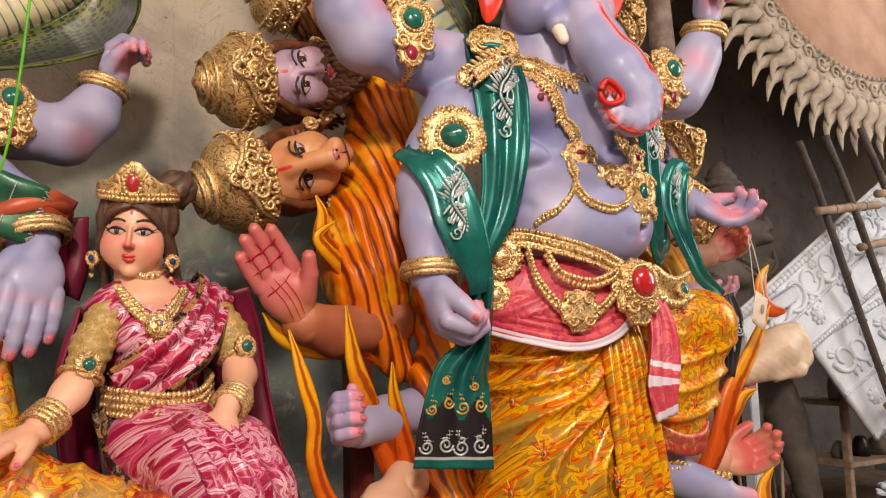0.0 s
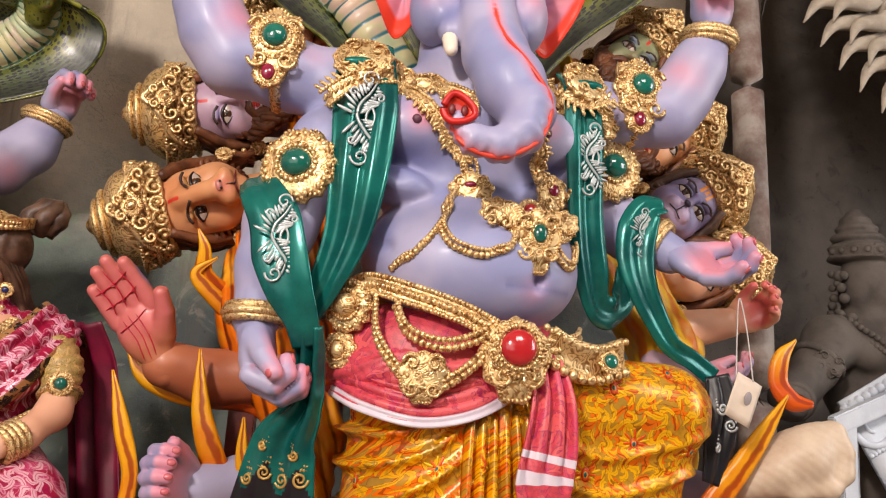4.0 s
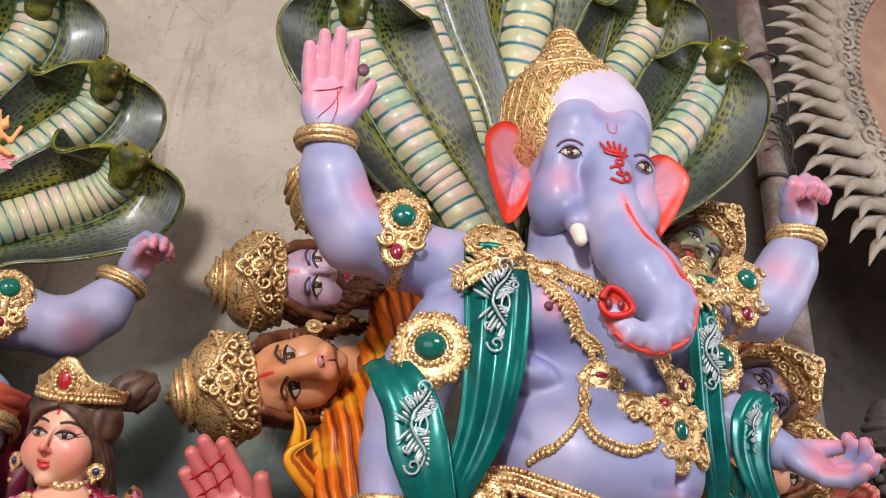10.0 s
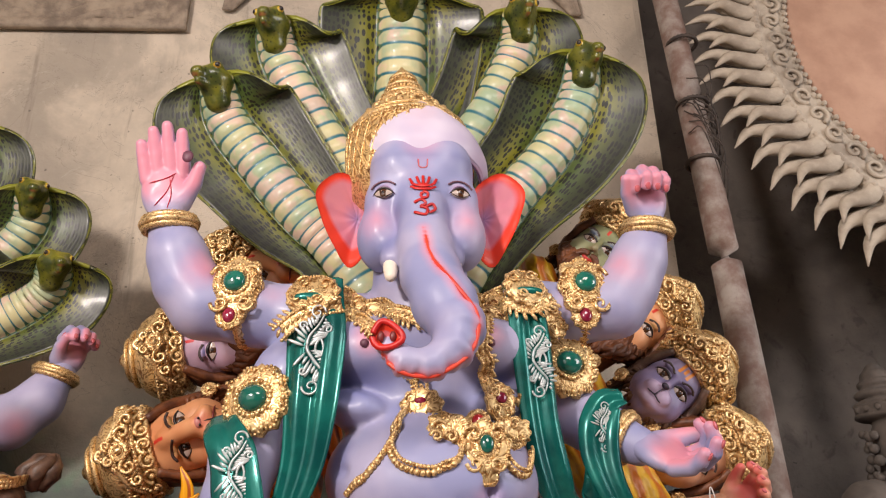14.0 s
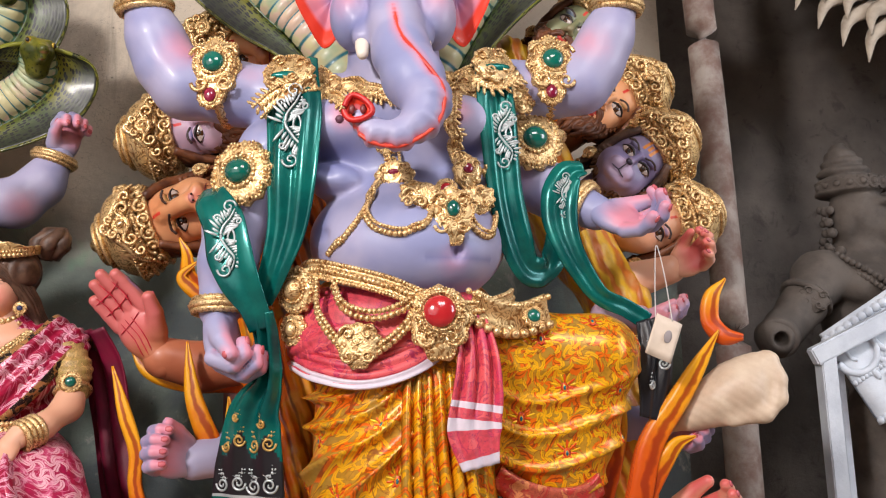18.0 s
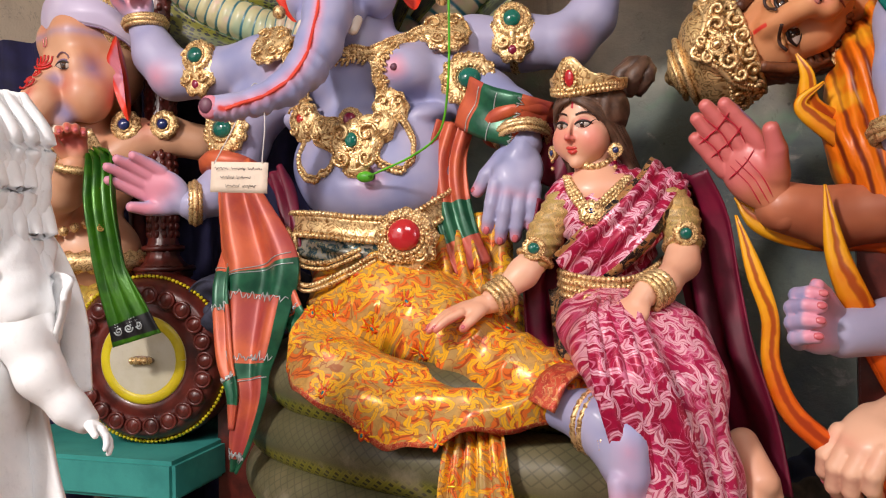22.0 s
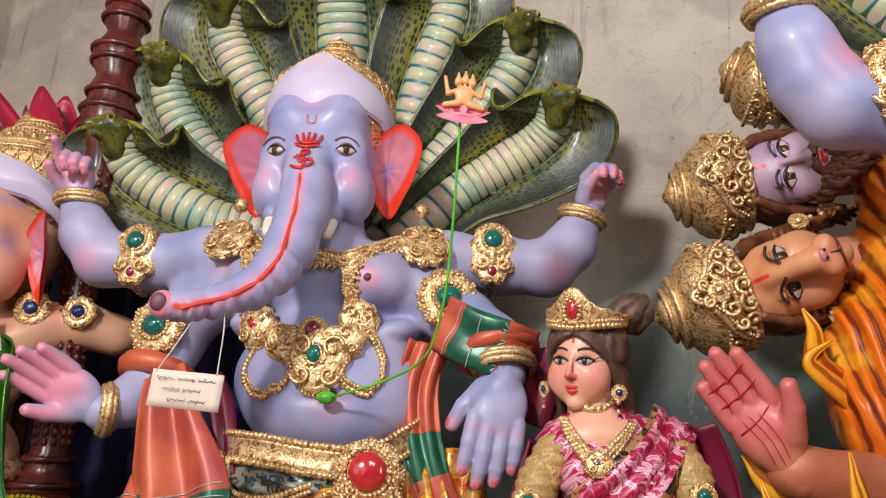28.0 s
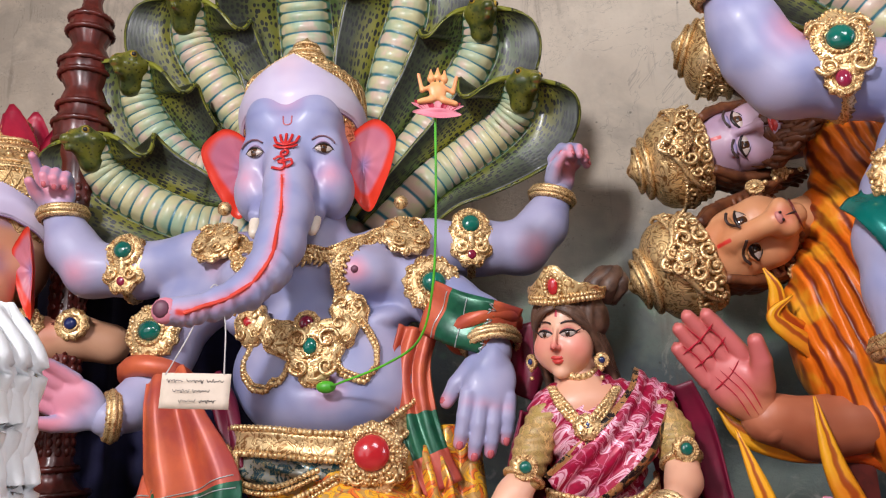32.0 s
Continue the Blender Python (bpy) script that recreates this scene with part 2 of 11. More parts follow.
EARRED = skin("ear_paint", srgb(216, 136, 150), srgb(196, 112, 136), srgb(140, 120, 170), srgb(228, 60, 34))
CAPWHITE = skin("cap_white", srgb(206, 196, 214), srgb(190, 178, 204), srgb(226, 170, 176), srgb(200, 90, 80))
GOLD = gold("gilt")
GOLDFINE = gold("gilt_fine", scale=120)
GOLDCROWN = gold("gilt_crown", (242, 208, 148), (160, 112, 60), 64, 0.4)
WHITE = painted("white_paint", srgb(222, 212, 222), srgb(206, 192, 206), 0.4)
TUSK = painted("tusk_ivory", srgb(238, 226, 212), srgb(226, 210, 190), 0.3)
RED = painted("red_paint", srgb(206, 36, 30), srgb(176, 24, 26), 0.4)
GEMG = painted("gem_green", srgb(10, 108, 92), srgb(6, 84, 74), 0.1, coat=1.0, bump=0.0)
GEMR = painted("gem_red", srgb(192, 40, 44), srgb(170, 28, 38), 0.15, coat=1.0, bump=0.0)
GEMB = painted("gem_blue", srgb(36, 56, 110), srgb(26, 40, 90), 0.15, coat=1.0, bump=0.0)
GEMM = painted("gem_maroon", srgb(142, 30, 62), srgb(120, 20, 50), 0.15, coat=1.0, bump=0.0)
EYEW = painted("eye_white", srgb(190, 172, 162), None, 0.2, bump=0.0)
EYEROSE = painted("eye_lid_rose", srgb(206, 128, 112), srgb(190, 108, 98), 0.45, bump=0.0)
IRIS = painted("eye_iris", srgb(84, 52, 30), srgb(50, 28, 16), 0.12, coat=0.6, bump=0.0)
DARK = painted("dark_line", srgb(34, 22, 22), None, 0.4)
HAIR = painted("hair_brown", srgb(104, 76, 60), srgb(66, 46, 36), 0.5, scale=20)
MANE = painted("hair_auburn", srgb(120, 70, 40), srgb(78, 40, 22), 0.5, scale=20)
BROW = painted("brow_brown", srgb(58, 36, 30), None, 0.5)
LIPPINK = painted("nose_pink", srgb(206, 128, 120), None, 0.4)
LIPDARK = painted("lip_dark", srgb(120, 44, 44), None, 0.4)
NOSEDARK = painted("nose_dark", srgb(58, 48, 66), None, 0.35)
LIP = painted("lip_red", srgb(206, 66, 60), None, 0.35)


def hood_skin():
    """Cobra hood in strip coordinates: pale belly plates with teal joints, spotted green beyond, dark to the edge."""
    s = Shade("serpent_hood", 0.42, 0.0, 0.1)
    v, st = s.strip()
    au = s.math("ABSOLUTE", st[0])
    out = s.mix(s.ramp(s.noise(3.0, 3), 0.38, 0.62), srgb(112, 110, 24), srgb(62, 80, 32))
    out = s.mix(s.ramp(au, 0.45, 0.85), out, srgb(36, 42, 22))
    n = s.node("CombineXYZ")
    s.put(n.inputs[0], s.math("MULTIPLY", st[0], 21.0)), s.put(n.inputs[1], s.math("MULTIPLY", st[1], 1.7))
    d = s.cells(1.0, co=n.outputs[0], jitter=0.5)
    out = s.mix(s.ramp(d, 0.46, 0.4), out, srgb(12, 16, 10))
    belly = s.mix(s.ramp(s.noise(4.0, 3), 0.4, 0.62), srgb(204, 196, 150), srgb(158, 178, 146))
    belly = s.mix(s.math("MULTIPLY", s.ramp(s.noise(7.0, 3), 0.48, 0.62), 0.6), belly, srgb(222, 180, 172))
    band = s.math("FRACT", st[1])
    edge = s.math("MINIMUM", band, s.math("SUBTRACT", 1.0, band))
    belly = s.mix(s.ramp(edge, 0.19, 0.04), belly, srgb(34, 104, 118))
    rim = s.math("ADD", 0.27, s.math("MULTIPLY", s.ramp(edge, 0.0, 0.3), 0.06))
    c = s.mix(s.ramp(s.math("SUBTRACT", au, rim), -0.012, 0.012), belly, out)
    lip = s.math("ABSOLUTE", s.math("SUBTRACT", s.math("SUBTRACT", au, rim), 0.012))
    c = s.mix(s.math("MULTIPLY", s.ramp(lip, 0.035, 0.01), 0.8), c, srgb(52, 96, 78))
    p = s.paint()
    c = s.mix(s.ramp(p[0], 0.5, 0.9), c, srgb(128, 130, 40))
    c = s.mix(s.math("MULTIPLY", s.ramp(p[0], 0.4, 0.8), s.ramp(d, 0.36, 0.26)), c, srgb(24, 26, 14))
    s.bump(d, 0.12, 0.006)
    return s.done(c)


def snake_green():
    s = Shade("serpent_green", 0.28, 0.0, 0.3)
    c = s.mix(s.ramp(s.noise(12.0, 3), 0.38, 0.62), srgb(104, 104, 34), srgb(58, 68, 30))
    d = s.cells(52, jitter=0.7)
    c = s.mix(s.math("MULTIPLY", s.ramp(d, 0.3, 0.2), 0.8), c, srgb(24, 28, 14))
    p = s.paint()
    c = s.mix(s.ramp(p[0], 0.3, 0.9), c, srgb(176, 166, 52))
    c = s.mix(s.ramp(p[1], 0.3, 0.9), c, srgb(176, 92, 70))
    s.bump(d, 0.2, 0.006)
    return s.done(c)


def coil_skin():
    """Serpent body: rows of diamond scales on grey olive, yellow spotted below."""
    s = Shade("serpent_coil", 0.42, 0.0, 0.15)
    v, st = s.strip()
    p, q = s.math("MULTIPLY", s.math("ADD", st[0], st[1]), 0.5), s.math("MULTIPLY", s.math("SUBTRACT", st[0], st[1]), 0.5)
    fp = s.math("ABSOLUTE", s.math("SUBTRACT", s.math("FRACT", p), 0.5))
    fq = s.math("ABSOLUTE", s.math("SUBTRACT", s.math("FRACT", q), 0.5))
    m = s.math("MAXIMUM", fp, fq)
    under = s.ramp(s.paint()[0], 0.25, 0.6)
    c = s.mix(s.ramp(s.noise(2.2, 3), 0.4, 0.62), srgb(88, 84, 58), srgb(110, 102, 74))
    c = s.mix(under, c, srgb(134, 132, 36))
    joint = s.ramp(m, 0.36, 0.47)
    c = s.mix(s.math("MULTIPLY", joint, s.math("ADD", 0.4, s.math("MULTIPLY", under, -0.2))), c, srgb(48, 46, 34))
    dot = s.math("MULTIPLY", s.ramp(m, 0.3, 0.2), under)
    c = s.mix(dot, c, srgb(28, 32, 18))
    c = s.mix(s.math("MULTIPLY", s.ramp(s.noise(5, 5), 0.56, 0.75), 0.5), c, srgb(160, 148, 126))
    s.bump(m, -0.3, 0.008)
    return s.done(c)


SNAKE, HOODSKIN, COIL = snake_green(), hood_skin(), coil_skin()
DHOTI = acanthus("silk_gold", srgb(206, 148, 40), srgb(244, 178, 14), srgb(236, 112, 14), srgb(128, 50, 18), 0.075, 0.7, metal=0.16, worn=srgb(164, 132, 60))
DHOTI2 = acanthus("silk_amber", srgb(208, 158, 86), srgb(244, 182, 34), srgb(230, 116, 46), srgb(150, 60, 40), 0.085, 0.68, metal=0.14, worn=srgb(176, 150, 96))
PINK = brocade("waist_cloth_pink", srgb(216, 74, 88), srgb(222, 92, 96), srgb(206, 60, 92), srgb(150, 26, 84), 9.0, metal=0.0, rough=0.45)
SARI = acanthus("sari_magenta", srgb(170, 10, 62), srgb(226, 172, 188), srgb(150, 6, 54), srgb(214, 120, 152), 0.085, 0.6, 0.36)
SARILIGHT = acanthus("sari_rose", srgb(180, 24, 76), srgb(228, 172, 184), srgb(198, 70, 112), srgb(222, 150, 170), 0.085, 0.66, 0.34)
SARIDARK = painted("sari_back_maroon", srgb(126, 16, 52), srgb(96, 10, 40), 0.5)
BLOUSE = brocade("blouse_gold", srgb(190, 156, 96), srgb(176, 148, 84), srgb(206, 168, 104), srgb(96, 70, 40), 22.0, metal=0.05, rough=0.5)
BORDER = brocade("border_black_gold", srgb(34, 24, 26), srgb(176, 124, 76), srgb(160, 104, 60), srgb(200, 160, 110), 16.0)
TEAL = painted("stole_teal", srgb(12, 120, 110), srgb(4, 84, 82), 0.24, metal=0.35, scale=6)
TEALPAT = brocade("stole_end", srgb(16, 112, 104), srgb(190, 150, 60), srgb(24, 122, 112), srgb(200, 166, 80), 13.0)
BLACKPAT = painted("stole_border_black", srgb(26, 24, 30), srgb(18, 18, 22), 0.4)
GOLDPAINT = painted("gold_paint", srgb(206, 168, 96), srgb(186, 142, 72), 0.35, metal=0.3, bump=0.0)
SILVER = painted("silver_paint", srgb(200, 206, 206), srgb(170, 178, 180), 0.35, metal=0.4)
RUST = painted("shawl_rust", srgb(206, 100, 60), srgb(166, 66, 62), 0.42, metal=0.1, scale=4, grain=30)
SHAWLEDGE = painted("shawl_border", srgb(40, 104, 74), srgb(24, 76, 56), 0.32, metal=0.2, scale=12)
GREENSILK = painted("stole_green", srgb(62, 118, 20), srgb(30, 78, 22), 0.28, metal=0.25, scale=8)

YLEAF = painted("leaf_yellow", srgb(240, 196, 20), srgb(228, 164, 16), 0.35, metal=0.2, bump=0.0)
OLEAF = painted("leaf_orange", srgb(234, 96, 14), srgb(214, 66, 12), 0.35, metal=0.1, bump=0.0)
RLEAF = painted("leaf_red", srgb(200, 62, 26), srgb(170, 44, 22), 0.4, bump=0.0)
TDROP = painted("drop_teal", srgb(44, 112, 126), srgb(30, 90, 110), 0.25, bump=0.0)


def mane_orange():
    """Combed plaster hair: bright strands, brown between."""
    s = Shade("mane_orange", 0.4)
    v, st = s.strip()
    w = s.noise(3.0, 3)
    line = s.math("SINE", s.math("ADD", s.math("ADD", s.math("MULTIPLY", st[0], 120.0), s.math("MULTIPLY", st[1], 34.0)), s.math("MULTIPLY", w, 9.0)))
    c = s.mix(s.ramp(line, -1.0, -0.1), srgb(128, 44, 12), srgb(238, 118, 16))
    c = s.mix(s.ramp(s.noise(4.2, 3), 0.5, 0.66), c, srgb(238, 164, 34))
    c = s.mix(s.math("MULTIPLY", s.ramp(line, -0.7, -1.0), 0.6), c, srgb(110, 36, 12))
    s.bump(line, 0.5, 0.012)
    return s.done(c)


def flame_paint():
    s = Shade("flame_orange", 0.36)
    v, st = s.strip()
    c = s.mix(s.ramp(s.math("ADD", st[1], s.math("MULTIPLY", s.noise(9, 3), 0.5)), 0.6, 1.1), srgb(214, 86, 14), srgb(238, 168, 26))
    g = s.math("SINE", s.math("ADD", s.math("MULTIPLY", st[0], 24.0), s.math("MULTIPLY", s.noise(6, 3), 6.0)))
    c = s.mix(s.math("MULTIPLY", s.ramp(g, 0.1, 0.9), 0.85), c, srgb(150, 44, 12))
    s.bump(g, 0.25, 0.01)
    return s.done(c)


def drape_yellow():
    s = Shade("drapery_yellow", 0.4)
    v, st = s.strip()
    line = s.math("SINE", s.math("ADD", s.math("ADD", s.math("MULTIPLY", st[0], 90.0), s.math("MULTIPLY", st[1], 26.0)), s.math("MULTIPLY", s.noise(3, 3), 16.0)))
    c = s.mix(s.ramp(line, -0.8, 0.6), srgb(206, 112, 30), srgb(232, 180, 44))
    c = s.mix(s.ramp(s.noise(5, 4), 0.52, 0.68), c, srgb(204, 150, 92))
    s.bump(line, 0.4, 0.012)
    return s.done(c)


MANESTRIPE, FLAME, DRAPE = mane_orange(), flame_paint(), drape_yellow()
CLAY = painted("grey_clay", srgb(98, 89, 82), srgb(76, 69, 64), 0.85, scale=5, grain=40, bump=0.4)
CLAYDUST = painted("dusty_clay", srgb(166, 150, 132), srgb(122, 108, 96), 0.9, scale=7, grain=50, bump=0.5)
SUNCLAY = painted("pale_sun_clay", srgb(180, 167, 150), srgb(146, 134, 120), 0.9, scale=7, grain=50, bump=0.5)
TERRA = painted("terracotta_board", srgb(196, 158, 136), srgb(176, 138, 118), 0.85, scale=3)
PLASTER = painted("white_plaster", srgb(246, 246, 246), srgb(232, 234, 236), 0.7, scale=5, bump=0.3)
PANELW = painted("panel_white", srgb(206, 212, 220), srgb(186, 192, 202), 0.6, scale=5, bump=0.3)
WOODRED = painted("carved_wood_red", srgb(104, 40, 32), srgb(64, 22, 18), 0.34, coat=0.1, scale=10)
TABLETEAL = painted("table_teal", srgb(62, 158, 150), srgb(44, 132, 126), 0.5, scale=3, bump=0.2)
BAMBOO = painted("bamboo_dark", srgb(74, 62, 54), srgb(50, 42, 38), 0.7, scale=8, bump=0.4)
POLE = painted("pole_rusty", srgb(112, 86, 76), srgb(150, 140, 132), 0.7, scale=7, bump=0.4)
WOODPALE = painted("timber_pale", srgb(160, 136, 116), srgb(128, 104, 86), 0.75, scale=9)
CARD = painted("card_paper", srgb(226, 208, 190), srgb(214, 196, 176), 0.8)
INK = painted("ink", srgb(60, 50, 60), None, 0.7)
CURTAIN = painted("curtain_navy", srgb(34, 32, 74), srgb(24, 22, 54), 0.8)
STRING = painted("string_white", srgb(206, 200, 196), None, 0.8)
WIREG = painted("wire_green", srgb(96, 196, 40), srgb(70, 150, 40), 0.4)
PETAL = painted("lotus_pink", srgb(186, 34, 66), srgb(150, 20, 50), 0.4)
YELLOW = painted("yellow_paint", srgb(218, 200, 30), srgb(200, 176, 24), 0.4)
JERRY = painted("plastic_blue", srgb(40, 62, 110), srgb(30, 48, 90), 0.4)
CUSHION = painted("cushion_sage", srgb(122, 132, 108), srgb(104, 116, 94), 0.5)


def wall_plaster():
    s = Shade("wall_plaster", 0.9)
    xyz = s.split()
    wob = s.math("MULTIPLY", s.math("SUBTRACT", s.noise(1.1, 4), 0.5), 1.6)
    h = s.math("ADD", xyz[2], wob)
    grey = s.mix(s.ramp(s.noise(1.7, 6), 0.35, 0.7), srgb(214, 200, 182), srgb(190, 177, 161))
    low = s.mix(s.ramp(s.noise(1.4, 4, 0.6), 0.42, 0.58), srgb(118, 128, 120), srgb(94, 102, 104))
    low = s.mix(s.ramp(s.noise(2.3, 3), 0.6, 0.68), low, srgb(110, 138, 120))
    c = s.mix(s.ramp(h, 2.9, 2.2), grey, low)
    c = s.mix(s.math("MULTIPLY", s.ramp(s.noise(0.8, 6, 0.7, 0.65), 0.5, 0.64), 0.4), c, srgb(128, 122, 114))
    c = s.mix(s.math("MULTIPLY", s.ramp(s.noise(4.5, 6, 1.0, 0.7), 0.56, 0.7), 0.35), c, srgb(216, 206, 192))
    run = s.noise(5, 5, 0.4, 0.6, s.scaled(1.6, 1.6, 0.16))
    c = s.mix(s.math("MULTIPLY", s.ramp(run, 0.58, 0.72), 0.45), c, srgb(118, 106, 94))
    crack = s.math("ABSOLUTE", s.math("SUBTRACT", s.noise(1.6, 5, 0.8, 0.7), 0.5))
    c = s.mix(s.math("MULTIPLY", s.ramp(crack, 0.005, 0.001), 0.3), c, srgb(110, 102, 94))
    pit = s.cells(9)
    c = s.mix(s.math("MULTIPLY", s.ramp(s.math("ADD", pit, s.math("MULTIPLY", s.noise(30), 0.3)), 0.24, 0.16), 0.6), c, srgb(70, 68, 64))
    s.bump(s.noise(5, 8, 0.0, 0.7), 0.5, 0.05)
    return s.done(c)


def floor_dust():
    s = Shade("floor_dust", 0.95)
    c = s.mix(s.ramp(s.noise(2.2, 7), 0.35, 0.65), srgb(150, 120, 98), srgb(112, 92, 78))
    c = s.mix(s.ramp(s.noise(18, 6), 0.56, 0.7), c, srgb(176, 152, 132))
    s.bump(s.noise(14, 8), 0.6, 0.03)
    return s.done(c)


WALLM, FLOORM = wall_plaster(), floor_dust()


def shaded_cement():
    """Trowelled cement with damp stains and pits, its base darkened for the bay's shade."""
    s = Shade("shaded_cement", 0.92)
    c = s.mix(s.ramp(s.noise(1.3, 6), 0.35, 0.68), srgb(122, 114, 108), srgb(92, 86, 82))
    c = s.mix(s.math("MULTIPLY", s.ramp(s.noise(6, 5, 0.8), 0.56, 0.7), 0.5), c, srgb(70, 64, 62))
    c = s.mix(s.math("MULTIPLY", s.ramp(s.noise(22, 4), 0.66, 0.74), 0.6), c, srgb(44, 40, 40))
    s.bump(s.noise(7, 8, 0.0, 0.7), 0.5, 0.04)
    return s.done(c)


SHADECEMENT = shaded_cement()

# ---- modelling tools ----
def arr(*v):
    return np.array(v, dtype=float)


def unit(v):
    v = np.asarray(v, float)
    return v / (np.linalg.norm(v, axis=-1, keepdims=True) + 1e-9)


def curve(pts, n):
    """n points on a smooth curve through pts (rows of any width)."""
    p = np.asarray(pts, float)
    if len(p) == 2:
        return p[0] + (p[1] - p[0]) * np.linspace(0, 1, n)[:, None]
    p = np.vstack([2 * p[0] - p[1], p, 2 * p[-1] - p[-2]])
    t = np.linspace(0, len(p) - 3 - 1e-6, n)
    i = t.astype(int)
    f = (t - i)[:, None]
    a, b, c, d = p[i], p[i + 1], p[i + 2], p[i + 3]
    return 0.5 * (2 * b + (c - a) * f + (2 * a - 5 * b + 4 * c - d) * f**2 + (3 * b - a - 3 * c + d) * f**3)


def loop_curve(pts, n):
    """n points on a smooth closed curve through pts."""
    p = np.asarray(pts, float)
    m = len(p)
    t = np.arange(n) * m / n
    i = t.astype(int)
    f = (t - i)[:, None]
    a, b, c, d = p[(i - 1) % m], p[i % m], p[(i + 1) % m], p[(i + 2) % m]
    return 0.5 * (2 * b + (c - a) * f + (2 * a - 5 * b + 4 * c - d) * f**2 + (3 * b - a - 3 * c + d) * f**3)


def grid_faces(nu, nv, wrap=False):
    i, j = np.meshgrid(np.arange(nu if wrap else nu - 1), np.arange(nv - 1), indexing="ij")
    i, j = i.ravel(), j.ravel()
    k = (i + 1) % nu
    return np.stack([i * nv + j, k * nv + j, k * nv + j + 1, i * nv + j + 1], 1)


def vertex_normals(v, f):
    n = np.zeros_like(v)
    q = v[f]
    fn = np.cross(q[:, 2] - q[:, 0], q[:, 3] - q[:, 1])
    for c in range(4):
        np.add.at(n, f[:, c], fn)
    return unit(n)


class Clay:
    """Modelling clay: tapered capsules and ellipsoids that melt into one skin."""

    def __init__(self):
        self.ops = []

    def cap(self, a, b, ra, rb=None, k=0.03, cut=False):
        self.ops.append(("cap", np.array(a, float), np.array(b, float), ra, ra if rb is None else rb, k, cut))
        return self

    def ell(self, c, r, rot=(0, 0, 0), k=0.03, cut=False):
        m = np.array(Euler([radians(x) for x in rot]).to_matrix())
        self.ops.append(("ell", np.array(c, float), np.array(r, float), m, None, k, cut))
        return self

    def chain(self, pts, k=0.03):
        """Capsules through rows (x, y, z, radius)."""
        for p, q in zip(pts[:-1], pts[1:]):
            self.cap(p[:3], q[:3], p[3], q[3], k)
        return self

    def boxes(self):
        for o in self.ops:
            if o[0] == "cap":
                r = max(o[3], o[4])
                yield np.minimum(o[1], o[2]) - r, np.maximum(o[1], o[2]) + r
            else:
                r = max(o[2])
                yield o[1] - r, o[1] + r

    def skin(self, res):
        bx = list(self.boxes())
        lo = np.min([b[0] for b in bx], 0) - 3 * res
        hi = np.max([b[1] for b in bx], 0) + 3 * res
        n = np.ceil((hi - lo) / res).astype(int) + 1
        field = np.full(n, 1.0, np.float32)
        ax = [lo[i] + res * np.arange(n[i]) for i in range(3)]
        for o, (bl, bh) in zip(self.ops, bx):
            k = o[5]
            m = k + 3 * res
            i0 = np.clip(((bl - m - lo) / res).astype(int), 0, n - 1)
            i1 = np.clip(((bh + m - lo) / res).astype(int) + 2, 1, n)
            sl = tuple(slice(i0[i], i1[i]) for i in range(3))
            x, y, z = np.meshgrid(*[ax[i][sl[i]] for i in range(3)], indexing="ij", sparse=True)
            if o[0] == "cap":
                a, b, ra, rb = o[1:5]
                d = b - a
                h = np.clip(((x - a[0]) * d[0] + (y - a[1]) * d[1] + (z - a[2]) * d[2]) / (d @ d + 1e-9), 0, 1)
                dist = np.sqrt((x - a[0] - h * d[0]) ** 2 + (y - a[1] - h * d[1]) ** 2 + (z - a[2] - h * d[2]) ** 2) - (ra + (rb - ra) * h)
            else:
                c, r, mt = o[1:4]
                dx, dy, dz = x - c[0], y - c[1], z - c[2]
                l = [(dx * mt[0, i] + dy * mt[1, i] + dz * mt[2, i]) / r[i] for i in range(3)]
                k0 = np.sqrt(l[0] ** 2 + l[1] ** 2 + l[2] ** 2)
                k1 = np.sqrt((l[0] / r[0]) ** 2 + (l[1] / r[1]) ** 2 + (l[2] / r[2]) ** 2)
                dist = k0 * (k0 - 1) / (k1 + 1e-6)
            f = field[sl]
            if o[6]:
                dist = -dist
                h = np.clip(0.5 - 0.5 * (f - dist) / k, 0, 1)
                field[sl] = f + (dist - f) * h + k * h * (1 - h)
            else:
                h = np.clip(0.5 + 0.5 * (f - dist) / k, 0, 1)
                field[sl] = f + (dist - f) * h - k * h * (1 - h)
        return surface_net(field, lo, res)


